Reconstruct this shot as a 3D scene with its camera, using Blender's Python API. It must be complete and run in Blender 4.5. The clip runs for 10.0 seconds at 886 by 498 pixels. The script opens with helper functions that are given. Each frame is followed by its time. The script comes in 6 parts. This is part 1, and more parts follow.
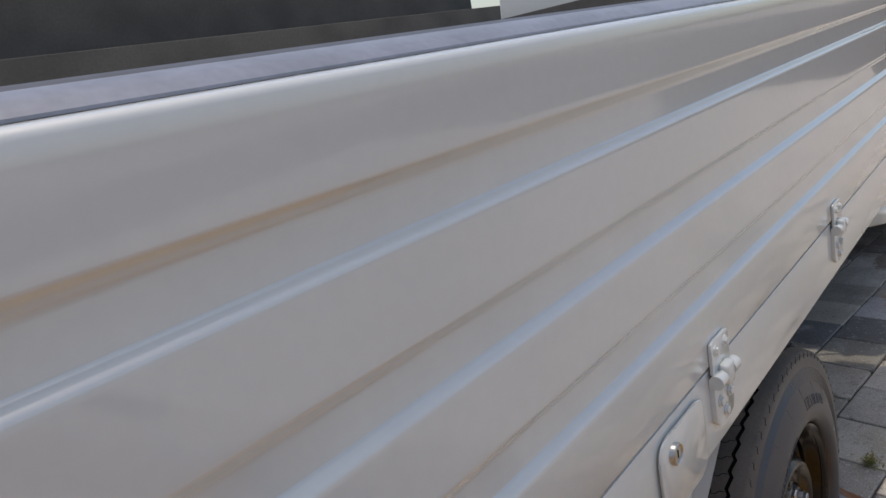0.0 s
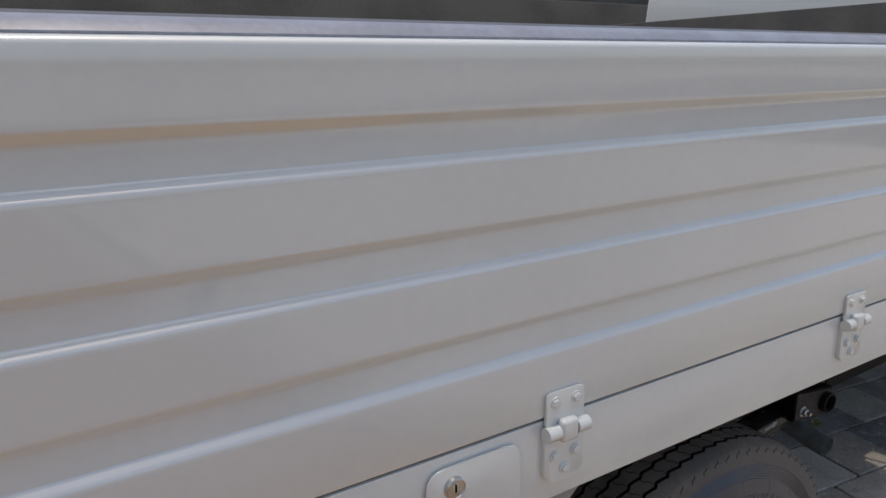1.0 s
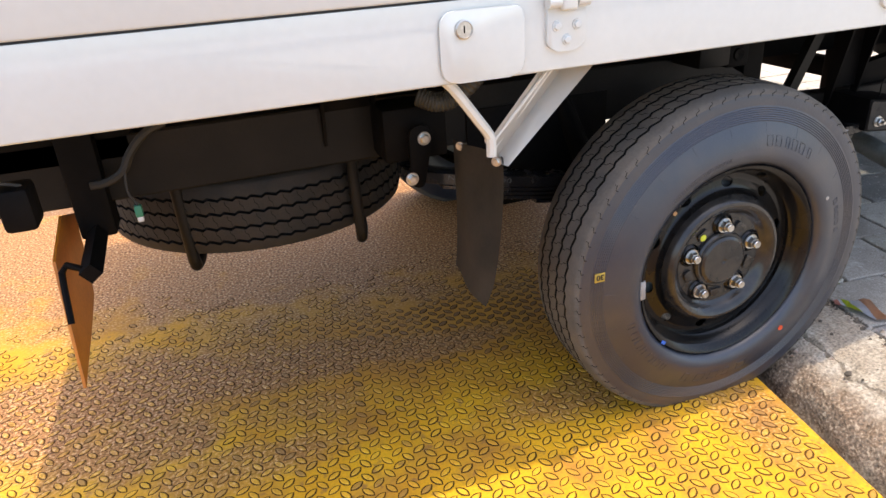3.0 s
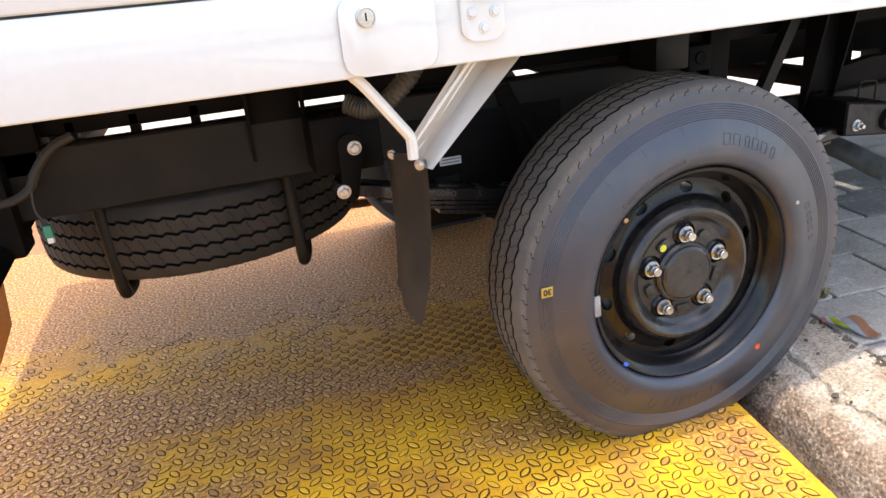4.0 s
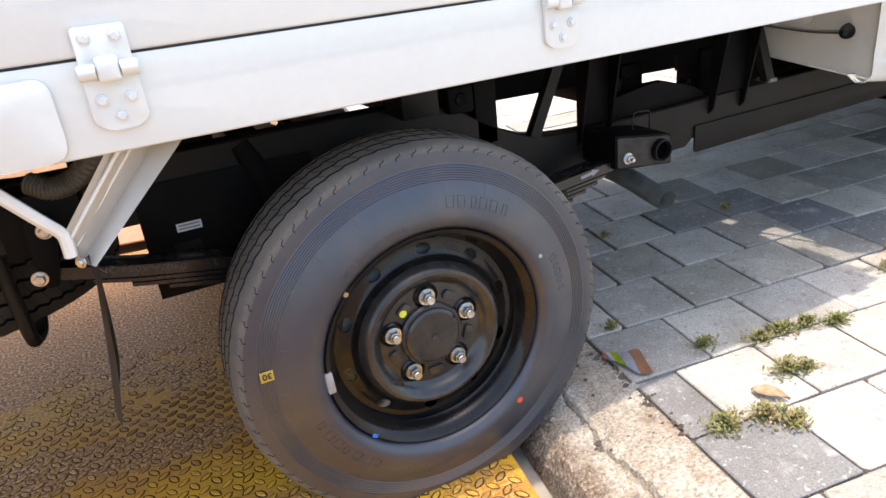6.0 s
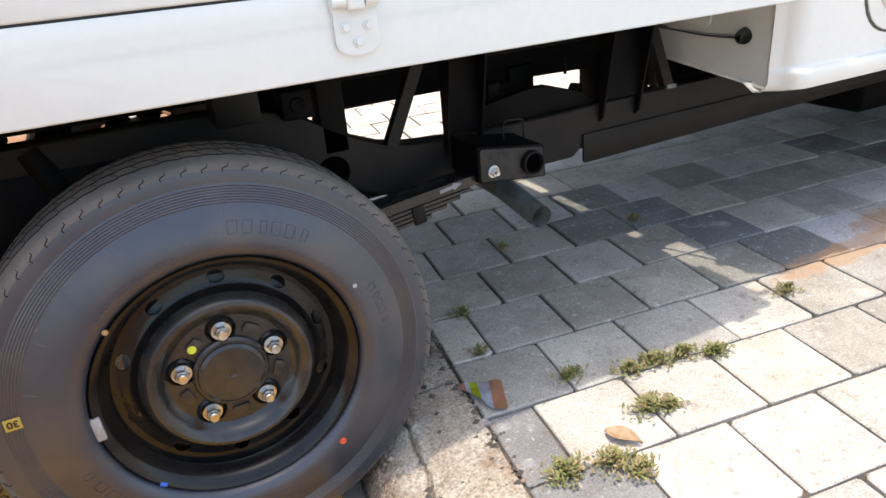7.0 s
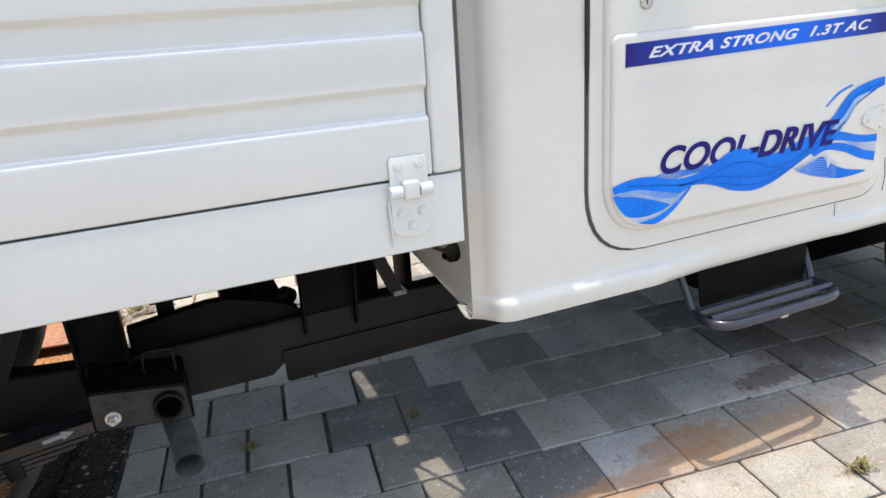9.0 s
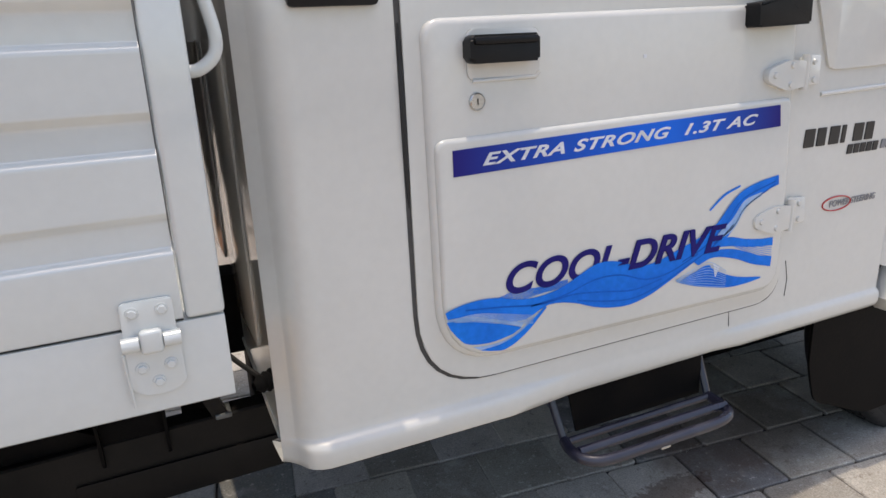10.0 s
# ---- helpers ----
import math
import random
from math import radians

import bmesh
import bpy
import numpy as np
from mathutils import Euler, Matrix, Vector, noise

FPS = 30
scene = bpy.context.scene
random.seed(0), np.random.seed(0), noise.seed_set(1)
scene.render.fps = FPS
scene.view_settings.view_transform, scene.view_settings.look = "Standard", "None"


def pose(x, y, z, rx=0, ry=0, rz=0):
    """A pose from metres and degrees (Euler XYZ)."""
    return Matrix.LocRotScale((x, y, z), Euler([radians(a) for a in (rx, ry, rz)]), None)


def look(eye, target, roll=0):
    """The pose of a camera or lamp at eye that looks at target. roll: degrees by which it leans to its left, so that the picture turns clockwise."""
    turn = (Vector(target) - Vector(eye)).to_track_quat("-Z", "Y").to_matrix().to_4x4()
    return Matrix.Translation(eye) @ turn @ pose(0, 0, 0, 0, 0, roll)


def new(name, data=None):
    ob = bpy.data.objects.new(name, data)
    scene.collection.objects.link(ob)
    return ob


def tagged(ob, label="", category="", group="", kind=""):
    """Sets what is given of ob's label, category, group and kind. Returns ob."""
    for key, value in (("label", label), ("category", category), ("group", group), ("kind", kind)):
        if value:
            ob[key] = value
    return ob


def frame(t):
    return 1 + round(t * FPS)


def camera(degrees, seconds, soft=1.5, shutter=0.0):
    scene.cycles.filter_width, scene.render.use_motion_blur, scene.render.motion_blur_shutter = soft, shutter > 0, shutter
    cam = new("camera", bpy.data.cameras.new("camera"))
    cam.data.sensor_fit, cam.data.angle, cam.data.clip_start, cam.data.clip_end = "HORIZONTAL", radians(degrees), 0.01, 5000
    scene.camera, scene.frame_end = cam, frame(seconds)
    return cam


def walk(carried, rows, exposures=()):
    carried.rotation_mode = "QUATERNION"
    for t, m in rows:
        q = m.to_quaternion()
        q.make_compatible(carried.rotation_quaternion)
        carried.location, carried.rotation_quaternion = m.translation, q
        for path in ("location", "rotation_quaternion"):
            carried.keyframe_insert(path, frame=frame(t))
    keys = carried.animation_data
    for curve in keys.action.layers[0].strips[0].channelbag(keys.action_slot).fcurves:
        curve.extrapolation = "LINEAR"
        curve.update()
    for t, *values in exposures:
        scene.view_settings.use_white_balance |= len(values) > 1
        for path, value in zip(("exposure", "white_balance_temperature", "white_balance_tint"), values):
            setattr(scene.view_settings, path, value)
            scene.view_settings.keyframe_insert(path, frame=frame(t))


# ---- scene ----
cam = camera(65.8, 10.0)
PATH = [
    (0, (-0.872, -0.347, 1.398), (0.537, 0.982, 0.9), -11.4),
    (0.5, (-0.703, -0.493, 1.41), (0.442, 1.045, 0.842), -7.3),
    (1, (-0.563, -0.618, 1.381), (0.454, 1.028, 0.874), -0.8),
    (1.5, (-0.503, -0.855, 1.373), (0.257, 0.9, 0.79), -1.0),
    (2, (-0.506, -1.061, 1.342), (0.035, 0.727, 0.625), -2.0),
    (2.5, (-0.576, -1.082, 1.24), (0.03, 0.608, 0.357), -2.0),
    (2.7, (-0.574, -1.041, 1.15), (0.013, 0.655, 0.267), -2.9),
    (3.8, (-0.447, -0.978, 0.94), (0.121, 0.784, 0.182), -5.0),
    (4, (-0.399, -0.984, 0.939), (0.155, 0.789, 0.196), -5.5),
    (4.5, (-0.297, -1.001, 0.946), (0.317, 0.742, 0.181), -5.6),
    (5, (-0.216, -1.004, 0.959), (0.524, 0.696, 0.208), -5.4),
    (5.2, (-0.163, -1.014, 0.987), (0.606, 0.664, 0.217), -6.7),
    (6.3, (0.084, -0.996, 1.015), (0.799, 0.683, 0.197), -5.5),
    (6.5, (0.16, -0.97, 1.004), (0.877, 0.685, 0.14), -3.5),
    (7, (0.356, -1.008, 0.994), (1.113, 0.646, 0.163), -5.1),
    (7.5, (0.604, -1.082, 1.031), (1.281, 0.639, 0.267), -4.7),
    (8, (0.83, -1.036, 1.055), (1.497, 0.686, 0.288), -4.9),
    (8.5, (1.029, -0.988, 1.099), (1.79, 0.705, 0.355), -2.9),
    (9, (1.242, -1.016, 1.187), (1.964, 0.731, 0.533), -3.8),
    (9.5, (1.444, -1.021, 1.251), (2.152, 0.765, 0.695), -3.5),
    (10, (1.629, -0.916, 1.278), (2.4, 0.834, 0.694), -2.6),
]
walk(cam, [(t, look(eye, target, roll)) for t, eye, target, roll in PATH],
     exposures=[(0, 0.34, 7300, 12), (1.0, 0.42, 7400, 12), (1.5, 0.54, 7450, 12), (2.2, 0.93, 7450, 12), (2.7, 1.55, 7500, 13), (3.8, 2.24, 7500, 13), (6.5, 1.98, 7250, 11), (8.0, 1.72, 7250, 10), (9.0, 1.54, 7350, 10), (9.5, 1.38, 7400, 11), (10, 0.96, 7450, 13)])
SUN, SKY = 0.95, 0.15

# ---------------------------------------------------------------- light
world = bpy.data.worlds.new("sky_world")
scene.world = world
world.use_nodes = True
wn = world.node_tree.nodes
sky = wn.new("ShaderNodeTexSky")
sky.sky_type = "NISHITA"
sky.sun_disc = False
sky.sun_elevation = radians(86)
sky.sun_rotation = radians(0)
sky.air_density, sky.dust_density, sky.ozone_density = 1.0, 2.6, 2.0
wn["Background"].inputs["Strength"].default_value = SKY
world.node_tree.links.new(sky.outputs[0], wn["Background"].inputs["Color"])
sun_data = bpy.data.lights.new("sun", "SUN")
sun_data.energy, sun_data.angle, sun_data.color = SUN, radians(0.55), (1.0, 0.96, 0.90)
sun = new("sun", sun_data)
sun.matrix_world = look((0.06, 0.08, 10.0), (0.0, 0.0, 0.0))


# ---------------------------------------------------------------- materials
def material(name, base, second=None, rough=0.5, metal=0.0, scale=8.0, fine=120.0, bump=0.0, coat=0.0, mix=(0.40, 0.65),
             rough_var=0.08, vary=0.0, stretch=(1, 1, 1), specular=0.5, relief=0.002):
    """Two scales of variation (broad patches, fine grain), with a fine relief."""
    m = bpy.data.materials.new(name)
    m.use_nodes = True
    nt, p = m.node_tree, m.node_tree.nodes["Principled BSDF"]
    geo = nt.nodes.new("ShaderNodeNewGeometry")
    mp = nt.nodes.new("ShaderNodeMapping")
    mp.inputs["Scale"].default_value = stretch
    nt.links.new(geo.outputs["Position"], mp.inputs["Vector"])

    def noise_tex(s, detail):
        n = nt.nodes.new("ShaderNodeTexNoise")
        n.inputs["Scale"].default_value, n.inputs["Detail"].default_value = s, detail
        nt.links.new(mp.outputs[0], n.inputs["Vector"])
        return n

    broad, grain = noise_tex(scale, 4.0), noise_tex(fine, 3.0)
    ramp = nt.nodes.new("ShaderNodeValToRGB")
    second = second or tuple(c * 0.82 for c in base)
    ramp.color_ramp.elements[0].position, ramp.color_ramp.elements[1].position = mix
    ramp.color_ramp.elements[0].color, ramp.color_ramp.elements[1].color = (*base, 1), (*second, 1)
    nt.links.new(broad.outputs["Fac"], ramp.inputs["Fac"])
    mul = nt.nodes.new("ShaderNodeMix")
    mul.data_type, mul.blend_type = "RGBA", "MULTIPLY"
    mul.inputs["Factor"].default_value = 1.0
    gr = nt.nodes.new("ShaderNodeMapRange")
    gr.inputs["From Min"].default_value, gr.inputs["From Max"].default_value = 0.3, 0.7
    gr.inputs["To Min"].default_value, gr.inputs["To Max"].default_value = 1 - 2 * rough_var, 1.0
    nt.links.new(grain.outputs["Fac"], gr.inputs["Value"])
    nt.links.new(ramp.outputs["Color"], mul.inputs["A"])
    nt.links.new(gr.outputs[0], mul.inputs["B"])
    out = mul.outputs["Result"]
    if vary:
        info = nt.nodes.new("ShaderNodeObjectInfo")
        hsv = nt.nodes.new("ShaderNodeHueSaturation")
        vr = nt.nodes.new("ShaderNodeMapRange")
        vr.inputs["To Min"].default_value, vr.inputs["To Max"].default_value = 1 - vary, 1 + vary * 0.55
        nt.links.new(info.outputs["Random"], vr.inputs["Value"])
        nt.links.new(vr.outputs[0], hsv.inputs["Value"])
        nt.links.new(out, hsv.inputs["Color"])
        out = hsv.outputs["Color"]
    nt.links.new(out, p.inputs["Base Color"])
    rr = nt.nodes.new("ShaderNodeMapRange")
    rr.inputs["To Min"].default_value, rr.inputs["To Max"].default_value = max(0.02, rough - rough_var), min(1, rough + rough_var)
    nt.links.new(broad.outputs["Fac"], rr.inputs["Value"])
    nt.links.new(rr.outputs[0], p.inputs["Roughness"])
    p.inputs["Metallic"].default_value = metal
    p.inputs["Coat Weight"].default_value = coat
    p.inputs["Coat Roughness"].default_value = 0.06
    p.inputs["Specular IOR Level"].default_value = specular
    if bump:
        b = nt.nodes.new("ShaderNodeBump")
        b.inputs["Strength"].default_value, b.inputs["Distance"].default_value = bump, relief
        nt.links.new(grain.outputs["Fac"], b.inputs["Height"])
        nt.links.new(b.outputs[0], p.inputs["Normal"])
    return m


def blend_in(m, colour, centre, half, strength=1.0, scale=9.0, edge=0.18, speck=None):
    """Mixes a colour in round a place on a surface, with a ragged outline of its own."""
    nt, p = m.node_tree, m.node_tree.nodes["Principled BSDF"]
    old = p.inputs["Base Color"].links[0].from_socket
    geo = nt.nodes.new("ShaderNodeNewGeometry")
    sub = nt.nodes.new("ShaderNodeVectorMath")
    sub.operation = "SUBTRACT"
    sub.inputs[1].default_value = centre
    div = nt.nodes.new("ShaderNodeVectorMath")
    div.operation = "DIVIDE"
    div.inputs[1].default_value = half
    length = nt.nodes.new("ShaderNodeVectorMath")
    length.operation = "LENGTH"
    n = nt.nodes.new("ShaderNodeTexNoise")
    n.inputs["Scale"].default_value, n.inputs["Detail"].default_value = scale, 6
    add = nt.nodes.new("ShaderNodeMath")
    add.operation = "MULTIPLY_ADD"
    add.inputs[1].default_value = 1.3
    fall = nt.nodes.new("ShaderNodeMapRange")
    fall.inputs["From Min"].default_value, fall.inputs["From Max"].default_value = 1.55 - edge, 1.55 + edge
    fall.inputs["To Min"].default_value, fall.inputs["To Max"].default_value = strength, 0.0
    mixn = nt.nodes.new("ShaderNodeMix")
    mixn.data_type = "RGBA"
    mixn.inputs["B"].default_value = (*colour, 1)
    L = nt.links.new
    if speck:
        grain, gr = nt.nodes.new("ShaderNodeTexNoise"), nt.nodes.new("ShaderNodeValToRGB")
        grain.inputs["Scale"].default_value, grain.inputs["Detail"].default_value = 130.0, 5
        for pos, c in ((0.40, tuple(v * 0.34 for v in colour)), (0.47, colour), (0.55, colour), (0.62, speck)):
            e = gr.color_ramp.elements.new(pos)
            e.color = (*c, 1)
        gr.color_ramp.elements[0].color, gr.color_ramp.elements[-1].color = (*(v * 0.30 for v in colour), 1), (*speck, 1)
        L(geo.outputs["Position"], grain.inputs["Vector"]), L(grain.outputs["Fac"], gr.inputs["Fac"]), L(gr.outputs["Color"], mixn.inputs["B"])
    L(geo.outputs["Position"], sub.inputs[0]), L(sub.outputs[0], div.inputs[0]), L(div.outputs[0], length.inputs[0])
    L(geo.outputs["Position"], n.inputs["Vector"])
    L(n.outputs["Fac"], add.inputs[0]), L(length.outputs["Value"], add.inputs[2])
    L(add.outputs[0], fall.inputs["Value"]), L(fall.outputs[0], mixn.inputs["Factor"])
    L(old, mixn.inputs["A"]), L(mixn.outputs["Result"], p.inputs["Base Color"])


def blotches(m, colour, scale, low, high, strength):
    """Irregular spots of another colour scattered all over a surface."""
    nt, p = m.node_tree, m.node_tree.nodes["Principled BSDF"]
    old = p.inputs["Base Color"].links[0].from_socket
    geo, n = nt.nodes.new("ShaderNodeNewGeometry"), nt.nodes.new("ShaderNodeTexNoise")
    n.inputs["Scale"].default_value, n.inputs["Detail"].default_value, n.inputs["Roughness"].default_value = scale, 5, 0.6
    rg, mixn = nt.nodes.new("ShaderNodeMapRange"), nt.nodes.new("ShaderNodeMix")
    rg.inputs["From Min"].default_value, rg.inputs["From Max"].default_value, rg.inputs["To Max"].default_value = low, high, strength
    mixn.data_type = "RGBA"
    mixn.inputs["B"].default_value = (*colour, 1)
    nt.links.new(geo.outputs["Position"], n.inputs["Vector"])
    nt.links.new(n.outputs["Fac"], rg.inputs["Value"])
    nt.links.new(rg.outputs[0], mixn.inputs["Factor"])
    nt.links.new(old, mixn.inputs["A"])
    nt.links.new(mixn.outputs["Result"], p.inputs["Base Color"])


BED_WHITE = material("bed_white_paint", (0.630, 0.656, 0.632), (0.606, 0.632, 0.609), 0.22, scale=3, fine=60, rough_var=0.015, coat=1.0)
BED_WHITE.node_tree.nodes["Principled BSDF"].inputs["Coat IOR"].default_value = 1.62
CAB_WHITE = material("cab_cream_paint", (0.665, 0.655, 0.605), (0.64, 0.63, 0.58), 0.20, scale=3, fine=60, rough_var=0.015, coat=0.5)
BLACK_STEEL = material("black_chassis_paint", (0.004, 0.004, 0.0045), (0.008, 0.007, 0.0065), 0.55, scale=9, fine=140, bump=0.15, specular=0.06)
DUSTY_BLACK = material("dusty_black_paint", (0.0055, 0.0053, 0.0051), (0.013, 0.011, 0.0095), 0.5, scale=7, fine=160, bump=0.2, specular=0.2)
DUSTY_GREY = material("dust_grey_paint", (0.028, 0.027, 0.026), (0.050, 0.044, 0.038), 0.6, scale=18, fine=200, bump=0.3, specular=0.2)
blotches(DUSTY_GREY, (0.012, 0.012, 0.012), 40.0, 0.56, 0.66, 0.7)
RIM_BLACK = material("gloss_black_rim", (0.006, 0.006, 0.0065), (0.014, 0.0125, 0.011), 0.17, scale=14, fine=180, specular=0.28)
HUB_BLACK = material("hub_dusty_black", (0.020, 0.0195, 0.0190), (0.036, 0.032, 0.028), 0.20, scale=30, fine=200, bump=0.08, specular=0.50)
RUBBER = material("tyre_rubber", (0.021, 0.027, 0.043), (0.034, 0.038, 0.048), 0.36, scale=7, fine=260, bump=0.10, rough_var=0.06, specular=0.72)
blotches(RUBBER, (0.10, 0.075, 0.054), 9.0, 0.50, 0.75, 0.30)
blotches(RUBBER, (0.11, 0.10, 0.09), 90.0, 0.66, 0.74, 0.35)
blend_in(RUBBER, (0.150, 0.092, 0.055), (0.36, 0.0, -0.02), (0.30, 0.6, 0.085), 0.55, 9.0, 0.30)
# darker copy of the tyre rubber, with the shade under the wing put in
FRONT_RUBBER = material("shaded_front_rubber", (0.012, 0.012, 0.012), None, 0.6, scale=20)
# near-black rubber; in tread grooves and slits it carries their shade
GROOVE_RUBBER = material("black_rubber_groove_shade", (0.008, 0.008, 0.008), None, 0.8, specular=0.15)
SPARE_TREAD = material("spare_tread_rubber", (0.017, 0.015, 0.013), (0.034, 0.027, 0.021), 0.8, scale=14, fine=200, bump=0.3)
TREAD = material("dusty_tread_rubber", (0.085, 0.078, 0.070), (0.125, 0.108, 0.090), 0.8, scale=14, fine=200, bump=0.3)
FLAP_RUBBER = material("flap_rubber", (0.050, 0.045, 0.038), (0.095, 0.076, 0.057), 0.6, scale=8, fine=90, bump=0.2)
ZINC = material("zinc_bolt", (0.62, 0.62, 0.60), (0.45, 0.44, 0.42), 0.3, metal=1.0, scale=60, fine=300)
PIPE_GREY = material("grey_pipe_steel", (0.22, 0.245, 0.235), (0.15, 0.16, 0.15), 0.35, scale=30, fine=200, bump=0.1)
GREY_STEEL = material("grey_galvanised_steel", (0.17, 0.18, 0.18), (0.10, 0.11, 0.11), 0.42, metal=0.25, scale=25, fine=200, bump=0.1)
# near-black without sheen: the shade inside holes and slots put into the colour
HOLE_SHADE = material("hole_shade", (0.002, 0.002, 0.002), None, 0.9, specular=0.0)
PIPE_BLUE = material("step_blue_black_paint", (0.016, 0.017, 0.032), (0.030, 0.030, 0.045), 0.3, scale=14, fine=200, coat=0.3)
EDGE_PALE = material("pale_grey_edging", (0.25, 0.27, 0.32), (0.21, 0.23, 0.27), 0.35, scale=20)
EDGE_DARK = material("dark_edging", (0.085, 0.087, 0.095), None, 0.4, scale=20)
GUM = material("rubber_and_seam_shade", (0.018, 0.018, 0.018), None, 0.6)
GAP_GREY = material("door_gap_shade", (0.075, 0.072, 0.068), None, 0.7)
PLASTIC_BLACK = material("black_plastic", (0.006, 0.006, 0.0065), (0.010, 0.010, 0.010), 0.42, scale=20, fine=240, bump=0.08, specular=0.25)
DECAL_BLUE = material("decal_bright_blue", (0.0, 0.172, 0.74), (0.0, 0.215, 0.84), 0.5, scale=9, fine=80, specular=0.1)
DECAL_PALE = material("decal_pale_blue", (0.22, 0.43, 0.78), (0.40, 0.58, 0.84), 0.3, scale=30, fine=80)
DECAL_DEEP = material("decal_deep_blue", (0.0, 0.125, 0.60), None, 0.5, scale=9, specular=0.1)
DECAL_NAVY = material("decal_navy", (0.018, 0.014, 0.165), None, 0.5, scale=12, specular=0.1)
STICKER_WHITE = material("sticker_white", (0.80, 0.81, 0.83), None, 0.35)
STICKER_BLACK = material("sticker_black", (0.02, 0.02, 0.02), None, 0.35)
STENCIL = material("worn_stencil_paint", (0.085, 0.085, 0.085), (0.05, 0.05, 0.05), 0.6, scale=60)
STICKER_GREY = material("sticker_grey", (0.26, 0.26, 0.27), None, 0.35)
STICKER_RED = material("sticker_red", (0.55, 0.035, 0.03), None, 0.35)
LABEL_YELLOW = material("label_yellow", (0.42, 0.29, 0.05), None, 0.5)
MARK_RED = material("mark_red", (0.80, 0.10, 0.03), None, 0.6)
MARK_BLUE = material("mark_blue", (0.02, 0.14, 0.60), None, 0.6)
MARK_LIME = material("mark_lime", (0.60, 0.65, 0.05), None, 0.6)
MARK_TAN = material("mark_tan", (0.38, 0.21, 0.09), None, 0.7)
MARK_PALE = material("mark_pale", (0.45, 0.44, 0.41), None, 0.6)
TAPE = material("grey_tape", (0.28, 0.275, 0.27), (0.38, 0.37, 0.36), 0.5, scale=60)
SPRING_STEEL = material("spring_black", (0.011, 0.011, 0.012), (0.022, 0.020, 0.019), 0.26, scale=20, fine=220)
ORANGE = material("orange_reflector", (0.62, 0.20, 0.015), (0.52, 0.16, 0.012), 0.45, scale=10)
HOSE = material("ribbed_grey_hose", (0.05, 0.05, 0.047), None, 0.5, scale=30)
GREEN_PLUG = material("green_plug", (0.03, 0.25, 0.16), None, 0.4)
GLASS_DARK = material("dark_window", (0.02, 0.025, 0.028), None, 0.05, scale=2, rough_var=0.01)

# the sticker band runs from navy over bright blue to navy
BAND = material("decal_band", (0.02, 0.02, 0.25), None, 0.4, scale=4, specular=0.15)
_nt = BAND.node_tree
_geo, _sep, _rg = (_nt.nodes.new(k) for k in ("ShaderNodeNewGeometry", "ShaderNodeSeparateXYZ", "ShaderNodeMapRange"))
_ramp = _nt.nodes.new("ShaderNodeValToRGB")
_rg.inputs["From Min"].default_value, _rg.inputs["From Max"].default_value = 2.09, 2.815
for pos, col in ((0.0, (0.018, 0.014, 0.17, 1)), (0.5, (0.0, 0.130, 0.70, 1)), (0.62, (0.0, 0.14, 0.72, 1))):
    e = _ramp.color_ramp.elements.new(pos) if pos else _ramp.color_ramp.elements[0]
    e.position, e.color = pos, col
_ramp.color_ramp.elements[-1].color = (0.018, 0.014, 0.17, 1)
_nt.links.new(_geo.outputs["Position"], _sep.inputs[0])
_nt.links.new(_sep.outputs["X"], _rg.inputs["Value"])
_nt.links.new(_rg.outputs[0], _ramp.inputs["Fac"])
_nt.links.new(_ramp.outputs["Color"], _nt.nodes["Principled BSDF"].inputs["Base Color"])

PAVER = material("concrete_paver", (0.585, 0.545, 0.480), (0.470, 0.430, 0.372), 0.88, scale=7, fine=240, bump=0.8, rough_var=0.20, specular=0.2)
FAR_PAVER = material("concrete_paver_far", (0.580, 0.525, 0.450), (0.450, 0.398, 0.335), 0.9, scale=5, fine=150, bump=0.3, rough_var=0.12, specular=0.2)
